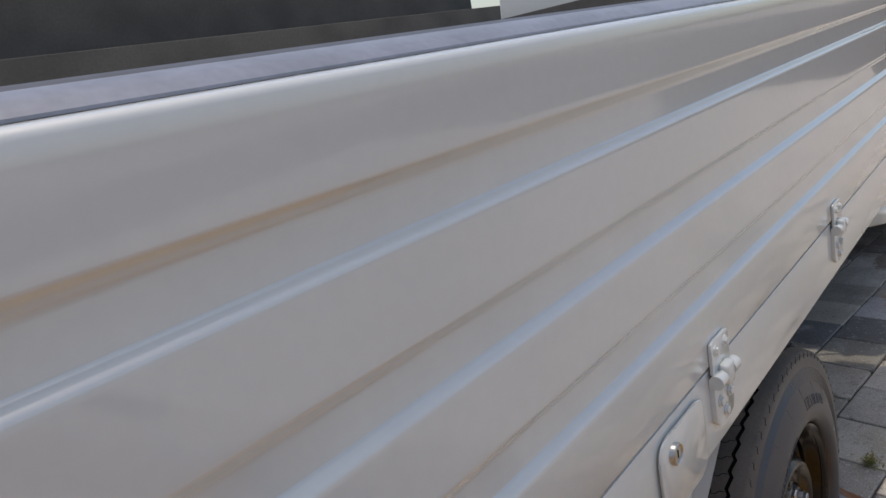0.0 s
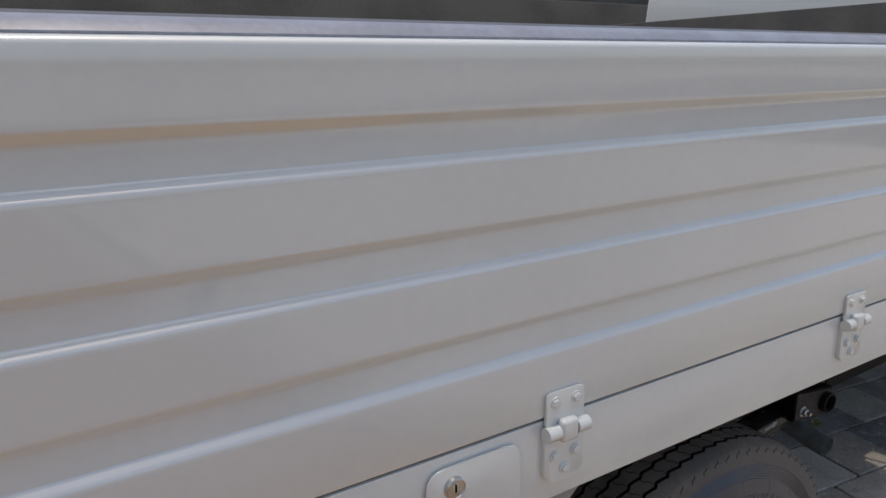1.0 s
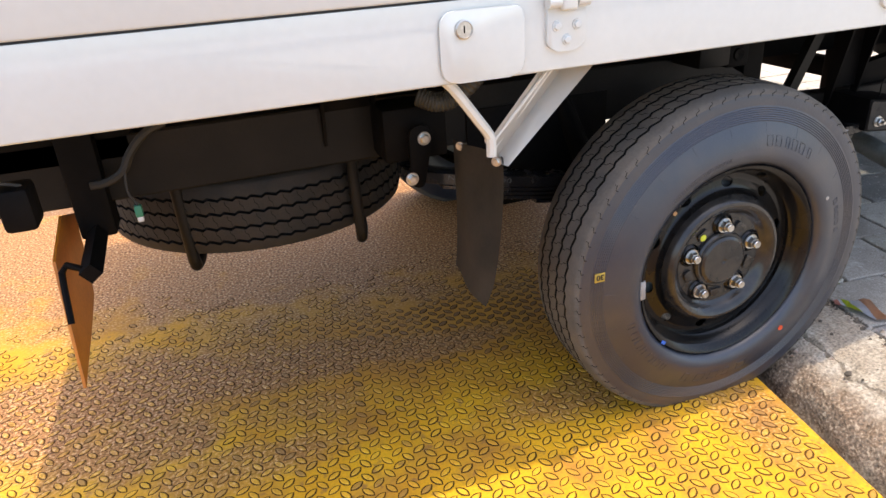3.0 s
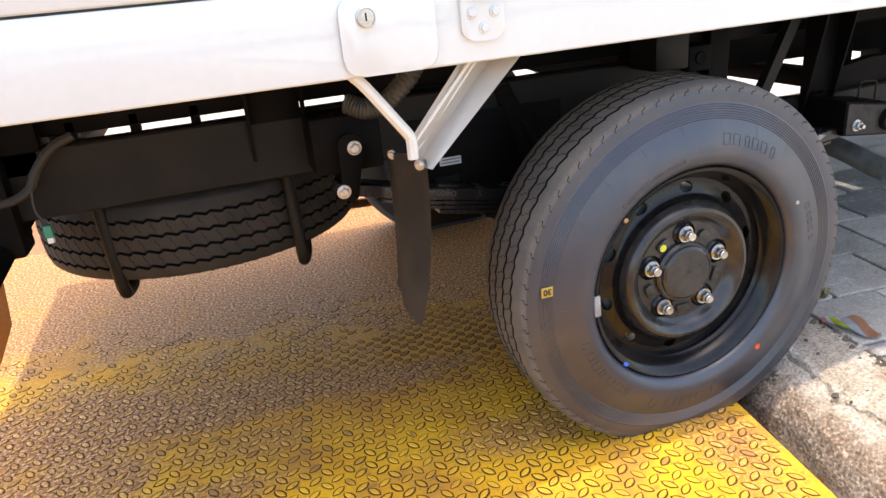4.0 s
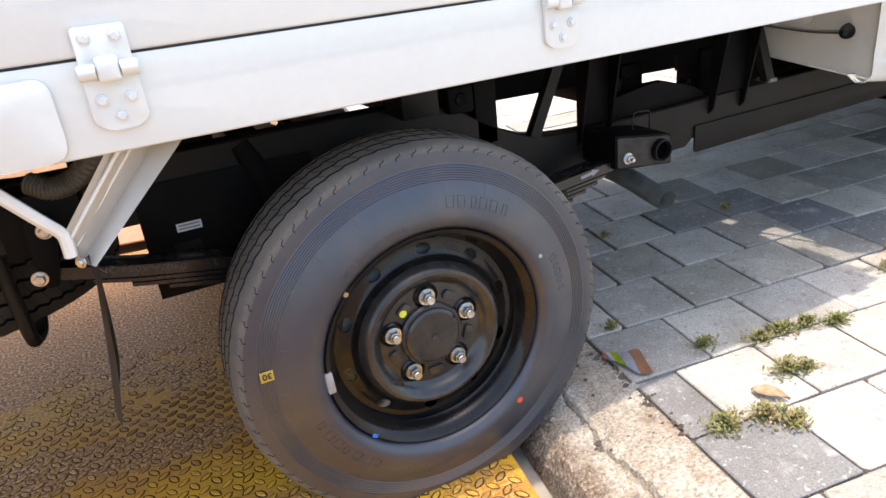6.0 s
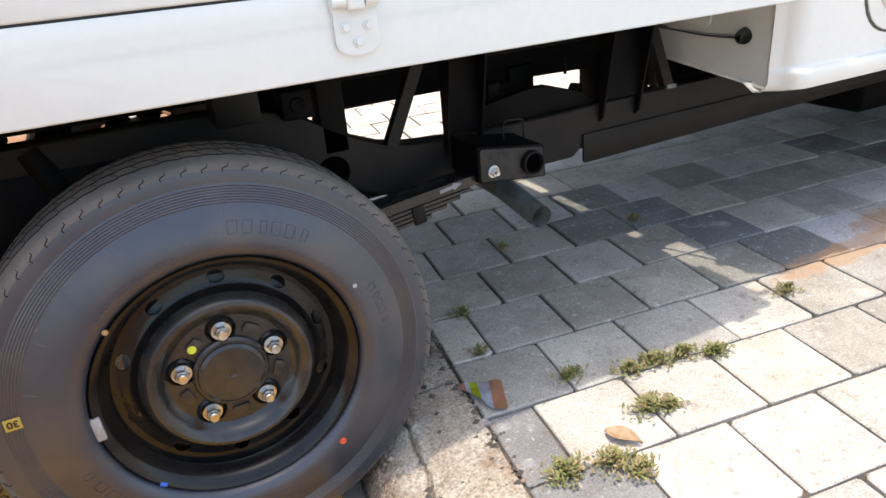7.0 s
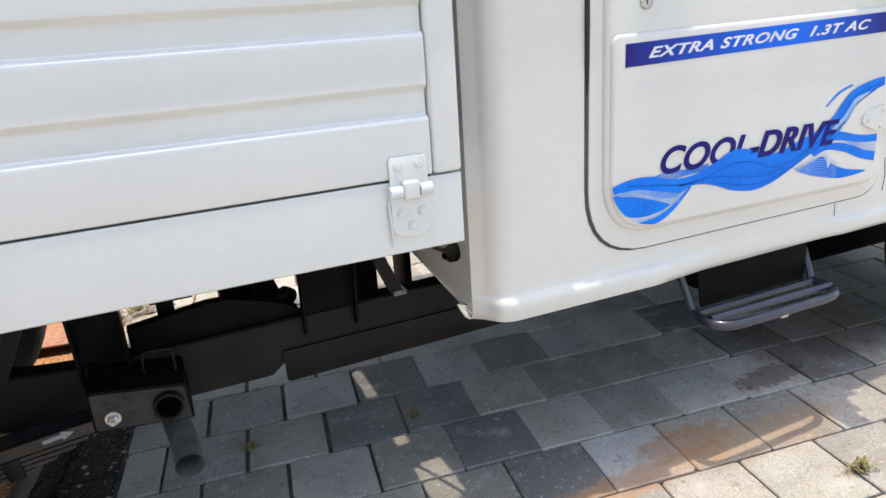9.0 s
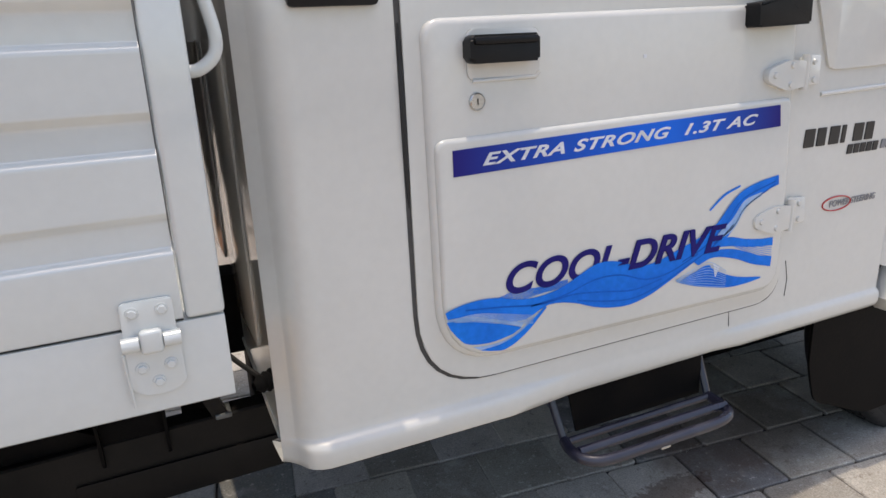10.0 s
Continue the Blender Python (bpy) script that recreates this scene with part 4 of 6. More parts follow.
part("cross_tube", moved(lathe([(0.03, 0.0225), (-0.016, 0.0225), (-0.018, 0.0245), (-0.016, 0.0275), (0.0, 0.0280)], 30), pose(1.180, 0.268, 0.507)), DUSTY_BLACK, hang)
# near-black disc closes the tube mouth with painted shade
part("tube_hollow", moved(lathe([(-0.001, 0.0001), (-0.001, 0.0222)], 24), pose(1.180, 0.267, 0.507)), HOLE_SHADE, hang)
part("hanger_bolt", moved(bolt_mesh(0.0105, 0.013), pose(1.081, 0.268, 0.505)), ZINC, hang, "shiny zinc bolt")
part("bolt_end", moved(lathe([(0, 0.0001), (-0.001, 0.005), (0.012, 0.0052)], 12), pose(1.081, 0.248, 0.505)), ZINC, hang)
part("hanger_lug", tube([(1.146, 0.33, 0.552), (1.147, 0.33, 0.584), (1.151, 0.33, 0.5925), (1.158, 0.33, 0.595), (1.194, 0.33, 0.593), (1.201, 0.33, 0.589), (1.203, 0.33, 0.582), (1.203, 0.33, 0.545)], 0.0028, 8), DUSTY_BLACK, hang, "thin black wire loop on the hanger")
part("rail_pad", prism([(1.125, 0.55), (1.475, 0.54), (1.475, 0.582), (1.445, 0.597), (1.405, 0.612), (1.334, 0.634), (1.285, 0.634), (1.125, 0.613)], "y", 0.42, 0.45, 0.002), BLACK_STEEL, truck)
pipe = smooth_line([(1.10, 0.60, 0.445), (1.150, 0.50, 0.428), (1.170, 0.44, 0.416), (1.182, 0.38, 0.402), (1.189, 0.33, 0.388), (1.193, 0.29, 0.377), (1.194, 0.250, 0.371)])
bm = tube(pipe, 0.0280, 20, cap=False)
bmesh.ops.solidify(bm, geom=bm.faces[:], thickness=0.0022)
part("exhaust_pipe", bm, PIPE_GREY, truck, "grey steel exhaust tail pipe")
# near-black plug stands in for the shade inside the pipe
part("pipe_bore", tube(pipe[:-10], 0.0245, 16), HOLE_SHADE, truck)

# shackle at the spring's rear end
sh = Vector((-0.163, 0.258, 0.654)), Vector((-0.194, 0.258, 0.574))
poly = rounded([(-0.192, 0.570), (-0.165, 0.565), (-0.139, 0.685), (-0.165, 0.700), (-0.190, 0.690)], 0.014)
shackle = part("spring_shackle", prism([(x - 0.003, z - 0.015) for x, z in poly], "y", 0.262, 0.272, 0.002), BLACK_STEEL, truck, "black spring shackle with two bolts")
part("inner_plate", prism([(x - 0.003, z - 0.015) for x, z in poly], "y", 0.335, 0.345, 0.002), BLACK_STEEL, shackle)
for p in sh:
    part("shackle_bolt", moved(bolt_mesh(0.0100, 0.010), pose(p.x, 0.262, p.z, 0, 20, 0)), ZINC, shackle)
part("shackle_bracket", box(-0.235, -0.10, 0.30, 0.40, 0.60, 0.71, 0.006), BLACK_STEEL, truck)


def leaf_spring(y0, y1):
    """A deep main leaf over a pack of thin curved leaves, shorter towards the bottom, with a clamp."""
    top = empty("leaf_spring", truck)
    tagged(top, "black leaf spring pack")
    # (first, last, depth under the main leaf's lower edge, thickness)
    spans = ((-0.20, 1.085, 0.0, 0.025), (-0.12, 1.030, 0.0098, 0.0088), (-0.06, 1.005, 0.0196, 0.0088), (0.0, 0.970, 0.0294, 0.0088), (0.10, 0.93, 0.0392, 0.0088))

    def mid(x):
        return np.interp(x, (-0.2, -0.05, 0.12, 0.43, 0.72, 0.80, 0.90, 1.0, 1.085), (0.560, 0.522, 0.490, 0.452, 0.443, 0.448, 0.460, 0.470, 0.478))

    for k, (a, b, drop, thick) in enumerate(spans):
        bm, rows = bmesh.new(), []
        for i in range(33):
            x = a + (b - a) * i / 32
            z = mid(x) - drop
            rows.append([bm.verts.new((x, y, z + h)) for y, h in ((y0, 0.001), (y0, thick - 0.001), (y0 + 0.002, thick), (y1 - 0.002, thick), (y1, thick - 0.001), (y1, 0.001), (y1 - 0.002, 0), (y0 + 0.002, 0))])
        for i in range(32):
            for j in range(8):
                bm.faces.new((rows[i][j], rows[i + 1][j], rows[i + 1][(j + 1) % 8], rows[i][(j + 1) % 8]))
        bm.faces.new(rows[0])
        bm.faces.new(rows[-1][::-1])
        part("leaf", bm, SPRING_STEEL, top)
    x = 0.882
    bm = box(x, x + 0.03, y0 - 0.004, y1 + 0.006, mid(x) - 0.043, mid(x) + 0.0, 0.003)
    part("clamp", moved(bm, Matrix.Translation((x, 0, mid(x))) @ pose(0, 0, 0, 0, -8, 0) @ Matrix.Translation((-x, 0, -mid(x)))), DUSTY_BLACK, top)
    bm = text_mesh("0402AA054QN", 0.016, width=0.15)
    part("leaf_number", moved(bm, pose(0.040, y0 - 0.0008, mid(0.03) + 0.0180, 0, 180 + 13, 0)), STENCIL, top, "stencilled part number, upside down")
    bm = text_mesh("DV 033", 0.014, width=0.058)
    part("leaf_number", moved(bm, pose(0.836, y0 - 0.0008, mid(0.83) + 0.0180, 0, 180 - 6, 0)), STENCIL, top)
    arrow = [(0, -0.004), (0.034, -0.004), (0.034, -0.009), (0.056, 0.0), (0.034, 0.009), (0.034, 0.004), (0, 0.004)]
    for x in (0.955,):
        part("arrow_mark", moved(prism(arrow, "y", -0.0005, 0.0), pose(x, y0 - 0.0004, mid(x) + 0.0135, 0, -9, 0)), STICKER_GREY, top)
    return top


leaf_spring(0.29, 0.35)
part("hose", tube(smooth_line([(-0.165, 0.28, 0.735), (-0.13, 0.26, 0.722), (-0.09, 0.25, 0.735), (-0.045, 0.23, 0.785), (-0.03, 0.22, 0.84)], 14),
                  [0.0175 + 0.0022 * (k % 2) for k in range(57)], 12), HOSE, truck, "ribbed grey filler hose")
lab = part("black_tank", box(-0.02, 0.34, 0.395, 0.399, 0.42, 0.66, 0.001), BLACK_STEEL, truck)
part("tank_recess", prism(rounded([(0.030, 0.500), (0.085, 0.500), (0.085, 0.530), (0.030, 0.530)], 0.008), "y", 0.3915, 0.3945), DUSTY_BLACK, lab)
part("paper_label", box(0.043, 0.092, 0.3925, 0.3945, 0.553, 0.570), STICKER_WHITE, lab, "small white paper label")
for k in range(2):
    part("label_line", box(0.047, 0.088, 0.3915, 0.3922, 0.557 + 0.007 * k, 0.5600 + 0.007 * k), STICKER_GREY, lab)
part("axle_tube", rod((0.4265, 0.20, 0.345), (0.4265, 1.48, 0.345), 0.045, 20), BLACK_STEEL, truck)
part("differential", moved(lathe([(-0.14, 0.05), (-0.09, 0.11), (0, 0.14), (0.09, 0.11), (0.14, 0.05)], 24), pose(0.4265, 0.84, 0.345)), BLACK_STEEL, truck)
part("damper", rod((0.20, 0.42, 0.70), (0.33, 0.38, 0.38), 0.028, 16), BLACK_STEEL, truck)
part("gearbox", box(2.12, 2.72, 0.72, 1.20, 0.42, 0.66, 0.05), BLACK_STEEL, truck)
part("prop_shaft", rod((0.5, 0.84, 0.33), (2.12, 0.63, 0.40), 0.03, 16), BLACK_STEEL, truck)


# ---- wheels
ZIG = 7                      # steps of one zigzag of the tread


def tyre(flat, parent, label, wall=None, tread=None):
    """Side walls with fine rings, a dusty tread with zigzag grooves, and hooked slits on the shoulder."""
    R, seg = 0.378, 76 * ZIG
    prof, kind = [], []

    def add(a, r, k=""):
        prof.append((a, r)), kind.append(k)

    for a, r in ((-0.060, 0.2085), (-0.074, 0.2222), (-0.084, 0.2226), (-0.0925, 0.2245), (-0.0995, 0.232), (-0.1035, 0.242), (-0.1045, 0.250), (-0.1030, 0.262), (-0.0985, 0.278), (-0.0930, 0.293), (-0.0880, 0.306)):
        add(a, r)
    for k in range(15):
        add(-0.0868 + 0.00025 * k - (0.0012 if k % 2 else 0), 0.3090 + 0.0021 * k)
    add(-0.0835, 0.3415), add(-0.0833, 0.347), add(-0.0828, 0.353, "e"), add(-0.0818, 0.3605, "t"), add(-0.0795, 0.3675, "t"), add(-0.0750, 0.3715, "t")
    for c in (-0.050, -0.017, 0.017, 0.050):
        rr = R - 0.55 * c * c
        add(c - 0.0034, rr, "zt"), add(c - 0.0027, rr - 0.011, "zg"), add(c + 0.0027, rr - 0.011, "zg"), add(c + 0.0034, rr, "zg")
        if c < 0.05:
            add(c + 0.0165, R - 0.55 * (c + 0.0165) ** 2, "t")
    for a, r in ((0.0760, 0.3715), (0.0815, 0.3685), (0.087, 0.355), (0.096, 0.335), (0.1035, 0.302), (0.105, 0.282), (0.0985, 0.240), (0.084, 0.214), (0.078, 0.206)):
        add(a, r, "t" if r > 0.36 else "")

    def tooth(j, lag):
        """A sharp jump with a slanting run back, as the grooves have."""
        s = ((j + lag) % ZIG) / ZIG
        return s / 0.7 - 0.5 if s < 0.7 else 0.5 - (s - 0.7) / 0.3

    def wobble(i, j):
        if kind[i][:1] == "z":
            return 0.0058 * tooth(j, 0 if prof[i][0] < 0 else ZIG // 2), 0.0
        if kind[i] == "e":
            return 0.0, -0.003 * abs(tooth(j, 3))
        return 0.0, 0.0

    bm = lathe(prof, seg, wobble=wobble)
    n = len(prof)
    # groove walls and floors get the near-black rubber, shade put into colour
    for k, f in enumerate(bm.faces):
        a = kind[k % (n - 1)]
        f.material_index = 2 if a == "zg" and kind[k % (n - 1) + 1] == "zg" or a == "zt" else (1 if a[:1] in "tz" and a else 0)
    # the last groove row leads back to the tread
    for v in bm.verts:
        if flat:
            if v.co.z < -flat:
                deep = -flat - v.co.z
                v.co.z = -flat
                v.co.y *= 1 + 1.2 * deep
            elif v.co.z < -flat + 0.10:
                v.co.y *= 1 + 0.25 * (0.10 - (v.co.z + flat)) * 0.4
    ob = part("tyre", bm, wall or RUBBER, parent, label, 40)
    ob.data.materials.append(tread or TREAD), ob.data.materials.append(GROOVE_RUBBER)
    # slits are near-black cords whose colour stands for shade in the cuts
    slit = bmesh.new()
    for k in range(76):
        w = 2 * math.pi * k / 76
        if flat and 0.36 * math.sin(w) < -flat + 0.03:
            continue
        merge(slit, tube([shoulder(p, q, w) for p, q in ((-0.0045, 0.3690), (-0.0045, 0.3655), (0.0, 0.3640), (0.0045, 0.3620), (0.0040, 0.3575))], 0.0008, 4))
        for c in (-0.0335, 0.0, 0.0335):
            line = [Vector(((R - 0.55 * (c + q) ** 2) * math.cos(w + p / R), c + q, (R - 0.55 * (c + q) ** 2) * math.sin(w + p / R))) for p, q in ((-0.004, -0.012), (-0.003, -0.003), (0.003, 0.003), (0.004, 0.012))]
            merge(slit, tube(line, 0.0008, 4))
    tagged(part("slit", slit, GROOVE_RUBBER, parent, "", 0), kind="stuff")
    return ob


def shoulder(along, r, turn):
    a = np.interp(r, (0.353, 0.3605, 0.3675, 0.3715), (-0.0828, -0.0818, -0.0795, -0.0750))
    w = turn + along / 0.37
    return Vector((r * math.cos(w), a - 0.0002, r * math.sin(w)))


def raised_bars(radius_lo, radius_hi, turn0, turn1, count, parent):
    """Raised marks on the side wall, as plain bars along an arc, one part each."""
    def at(r, w):
        y = np.interp(r, (0.232, 0.242, 0.250, 0.262, 0.278, 0.293, 0.306), (-0.0995, -0.1035, -0.1045, -0.1030, -0.0985, -0.0930, -0.0880)) + 0.0004
        return Vector((r * math.cos(w), y - 0.0009, r * math.sin(w)))
    for k in range(count):
        w0 = turn0 + (turn1 - turn0) * k / count
        w1 = w0 + (turn1 - turn0) / count * (0.62 if k % 3 else 0.4)
        mid = 0.5 * (radius_lo + radius_hi)
        loop = [at(r, w) for r, w in ((radius_lo, w0), (mid, w0), (radius_hi, w0), (radius_hi, 0.5 * (w0 + w1)), (radius_hi, w1), (mid, w1), (radius_lo, w1), (radius_lo, 0.5 * (w0 + w1)))]
        part("raised_mark", tube(loop, 0.0005, 5, closed=True), RUBBER, parent)


def wheel(name, at, flat, detail, label, facing=1, rubber=None):
    """Dished black steel wheel: tyre, rim with holes, hub, nuts."""
    top = empty(name, truck, at)
    tagged(top, label)
    if facing < 0:
        top.rotation_euler = (0, 0, math.pi)
    tyre(flat, top, "dark grey ribbed radial tyre with a dusty tread", rubber, rubber)
    # rim: flange, well, dish with vent holes cut between two rings, raised ring and flat centre
    outer = [(-0.079, 0.2060), (-0.086, 0.2125), (-0.0885, 0.2185), (-0.0865, 0.2205), (-0.0835, 0.2165), (-0.0795, 0.2090), (-0.072, 0.2025), (-0.058, 0.1985),
             (-0.050, 0.1920), (-0.030, 0.1900), (0.010, 0.1890), (0.078, 0.2060)]
    part("rim", lathe(outer, 96), RIM_BLACK, top, "glossy black steel rim")
    bm = bmesh.new()
    segs, holes = 240, 10

    def dish(r):
        return np.interp(r, (0.0, 0.104, 0.110, 0.118, 0.128, 0.137, 0.143, 0.1475, 0.152, 0.157, 0.163, 0.178, 0.188, 0.1915), (-0.054, -0.054, -0.058, -0.070, -0.0780, -0.0760, -0.069, -0.058, -0.048, -0.0425, -0.040, -0.036, -0.037, -0.042))

    radii = [0.045, 0.075, 0.098, 0.104, 0.107, 0.110, 0.114, 0.118, 0.124, 0.130, 0.136, 0.141, 0.1445, 0.148, 0.1505, 0.1525, 0.155, 0.157] + [0.1590 + 0.0024 * k for k in range(12)] + [0.188, 0.1915]

    def hole(w, r):
        gap = 2 * math.pi / holes
        d = (w - radians(86) + gap / 2) % gap - gap / 2
        return d * r / 0.0150, (r - 0.1705) / 0.0108

    verts = [[bm.verts.new((r * math.cos(2 * math.pi * j / segs), dish(r), r * math.sin(2 * math.pi * j / segs))) for j in range(segs)] for r in radii]
    for i in range(len(radii) - 1):
        for j in range(segs):
            if math.hypot(*hole(2 * math.pi * (j + 0.5) / segs, 0.5 * (radii[i] + radii[i + 1]))) < 1:
                continue
            bm.faces.new((verts[i][j], verts[i + 1][j], verts[i + 1][(j + 1) % segs], verts[i][(j + 1) % segs]))
    for v in [v for v in bm.verts if v.is_boundary and v.link_faces]:
        r, w = math.hypot(v.co.x, v.co.z), math.atan2(v.co.z, v.co.x)
        p, q = hole(w, r)
        k = math.hypot(p, q)
        if 0.5 < k < 1.6:
            w, r = w + (p / k - p) * 0.0150 / r, 0.1705 + q / k * 0.0108
            v.co = Vector((r * math.cos(w), dish(r), r * math.sin(w)))
    bmesh.ops.delete(bm, geom=[v for v in bm.verts if not v.link_faces], context="VERTS")
    rim_edges = [e for e in bm.edges if e.is_boundary and math.hypot(*hole(math.atan2(e.verts[0].co.z, e.verts[0].co.x), math.hypot(e.verts[0].co.x, e.verts[0].co.z))) < 1.3]
    lip = bmesh.ops.extrude_edge_only(bm, edges=rim_edges)
    for v in lip["geom"]:
        if isinstance(v, bmesh.types.BMVert):
            v.co.y += 0.004
    # trough in blacker paint to hold its shade; raised ring and centre dusty
    for f in bm.faces:
        c = f.calc_center_median()
        f.material_index = 1 if math.hypot(c.x, c.z) > 0.1485 else 0
    part("disc", bm, HUB_BLACK, top, "black wheel disc with a ring of vent holes").data.materials.append(RIM_BLACK)
    hub = lathe([(a - 0.024, r) for a, r in ((-0.02, 0.066), (-0.036, 0.0645), (-0.040, 0.061), (-0.040, 0.0575), (-0.044, 0.0555), (-0.0475, 0.050), (-0.0475, 0.006), (-0.0455, 0.004), (-0.0455, 0.0001))], 48)
    part("hub_cap", hub, HUB_BLACK, top)
    part("brake_drum", lathe([(-0.018, 0.10), (-0.018, 0.158), (-0.012, 0.164), (0.060, 0.166), (0.064, 0.10)], 48), PIPE_GREY, top, "grey brake drum behind the wheel disc")
    for k in range(5):
        w = radians(91 - 72 * k)
        x, z = 0.0815 * math.cos(w), 0.0815 * math.sin(w)
        bm = lathe([(-0.024, 0.0001), (-0.0245, 0.0075), (-0.0225, 0.0088), (-0.0125, 0.0088)], 16)
        merge(bm, lathe([(-0.0145, 0.0080), (-0.0155, 0.0118), (-0.004, 0.0138), (0.0, 0.0138)], 6))
        merge(bm, lathe([(-0.004, 0.0120), (-0.0045, 0.0165), (-0.0015, 0.0175), (0.002, 0.0175)], 24))
        part("wheel_nut", moved(bm, pose(x, -0.0575, z, 0, 15 * k, 0)), ZINC, top, "shiny zinc wheel nut")
        if detail:
            bm = lathe([(-0.0005, 0.019), (-0.006, 0.0215), (-0.001, 0.0255)], 24)
            part("nut_seat", moved(bm, pose(x, -0.0545, z)), RIM_BLACK, top)
            w += radians(36)
            x, z = 0.0825 * math.cos(w), 0.0825 * math.sin(w)
            m = pose(x, -0.0545, z, 0, -math.degrees(w) + 90, 0)
            part("pressed_lug", moved(prism(rounded([(-0.016, -0.009), (0.016, -0.009), (0.013, 0.009), (-0.013, 0.009)], 0.004), "y", -0.005, 0.001, 0.003), m), HUB_BLACK, top)
    return top


rear = wheel("rear_wheel", (0.4255, 0.116, 0.345), 0.3455, True, "dusty rear wheel standing on the steel plate")
for lo, hi, t0, t1, n in ((0.262, 0.286, -1.95, -1.25, 5), (0.252, 0.270, -2.85, -2.15, 7), (0.264, 0.284, 0.95, 1.45, 6), (0.268, 0.282, 0.10, 0.42, 5), (0.245, 0.252, 1.75, 2.35, 14)):
    raised_bars(lo, hi, t0, t1, n, rear)
for w in (k * 2 * math.pi / 22 for k in range(22)):
    a = Vector((math.cos(w), 0, math.sin(w)))
    part("mould_line", tube([a * 0.287 + Vector((0, -0.0952, 0)), a * 0.293 + Vector((0, -0.0930, 0)), a * 0.307 + Vector((0, -0.0878, 0))], 0.0004, 4), RUBBER, rear)


def on_tyre(x, z, depth=0.0):
    r = math.hypot(x, z)
    return (x, np.interp(r, (0.232, 0.242, 0.250, 0.262, 0.278, 0.293, 0.306, 0.33), (-0.0995, -0.1035, -0.1045, -0.1030, -0.0985, -0.0930, -0.0880, -0.0855)) - 0.001 - depth, z)


def spot(x, z, r, mat, name):
    ob = part(name, lathe([(-0.0006, 0.0001), (-0.0005, r * 0.9), (0.0006, r)], 14), mat, rear)
    ob.location = on_tyre(x, z)
    return ob


spot(0.158, -0.192, 0.0066, MARK_RED, "red_dot")
spot(0.225, 0.115, 0.0042, MARK_PALE, "pale_dot")
spot(-0.163, 0.154, 0.0048, MARK_TAN, "tan_dot")
lab = part("size_label", box(-0.0115, 0.0115, -0.0008, 0.0006, -0.010, 0.010, 0.0004), LABEL_YELLOW, rear, "small yellow label on the tyre wall")
lab.location = on_tyre(-0.319, 0.043)
words = part("label_print", moved(text_mesh("30", 0.016, width=0.016, bold=0.0004), pose(0.0080, -0.0012, 0.0056, 0, 180, 0)), STICKER_BLACK, rear, "black figures on the yellow label")
words.location = lab.location
part("lime_dot", moved(lathe([(-0.0006, 0.0001), (0, 0.0075)], 14), pose(-0.053, -0.0612, 0.062)), MARK_LIME, rear)
part("balance_clip", moved(box(-0.008, 0.008, -0.004, 0.004, -0.022, 0.022, 0.003), pose(-0.2165, -0.086, -0.012, 0, -3, 0)), TAPE, rear, "silver balance weight on the rim")
part("blue_mark", moved(box(-0.006, 0.006, -0.001, 0.001, -0.004, 0.004, 0.0008), pose(-0.152, -0.0885, -0.156, 0, 35, 0)), MARK_BLUE, rear)
wheel("rear_wheel", (0.4255, 1.565, 0.345), 0.3455, False, "rear wheel on the far side", -1)
FRONT_X, FRONT_Z = 3.66, 0.47
wheel("front_wheel", (FRONT_X, 0.235, FRONT_Z), FRONT_Z - pave_z(FRONT_X) + 0.001, False, "black front wheel under the cab", 1, FRONT_RUBBER)
wheel("front_wheel", (FRONT_X, 1.515, FRONT_Z), FRONT_Z - pave_z(FRONT_X) + 0.001, False, "front wheel on the far side", -1, FRONT_RUBBER)

spare = empty("spare_wheel", truck, (-0.46, 0.815, 0.482))
spare.rotation_euler = (radians(90), 0, 0.4)
tagged(spare, "spare wheel slung flat under the bed")
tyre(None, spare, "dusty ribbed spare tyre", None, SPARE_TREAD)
part("rim", lathe([(-0.079, 0.206), (-0.088, 0.2185), (-0.08, 0.209), (-0.05, 0.192), (0.02, 0.17), (0.02, 0.05)], 64), RIM_BLACK, spare)
for x, y, z in ((-0.648, 0.495, 0.368), (-0.272, 0.450, 0.378)):
    line = smooth_line([(x - 0.006, y, 0.60), (x - 0.002, y, z + 0.05), (x, y + 0.004, z + 0.012), (x + 0.002, y + 0.018, z), (x + 0.012, y + 0.05, z + 0.006), (x + 0.016, y + 0.075, z + 0.03)])
    part("carrier_rod", tube(line, 0.0135, 12), DUSTY_BLACK, truck, "bent rod of the spare wheel carrier")

# rear underside: orange board, arm, wires
board = part("orange_board", prism([(0.205, 0.418), (0.175, 0.322), (0.36, 0.348), (0.464, 0.368), (0.50, 0.45), (0.52, 0.535), (0.40, 0.574), (0.249, 0.543)], "x", -0.864, -0.859), ORANGE, truck, "orange painted board hanging at the tail")
part("board_bracket", tube([(-0.80, 0.205, 0.532), (-0.842, 0.238, 0.537), (-0.852, 0.236, 0.525), (-0.853, 0.226, 0.505), (-0.854, 0.198, 0.442)], 0.006, 6), BLACK_STEEL, truck)
part("tail_bracket", box(-0.865, -0.82, 0.06, 0.12, 0.67, 0.735, 0.008), BLACK_STEEL, truck)
part("tail_arm", tube([(-0.80, 0.56, 0.552), (-0.80, 0.195, 0.530)], 0.019, 4), BLACK_STEEL, truck)
part("tail_post", box(-0.816, -0.784, 0.46, 0.52, 0.53, 0.78, 0.005), BLACK_STEEL, truck)
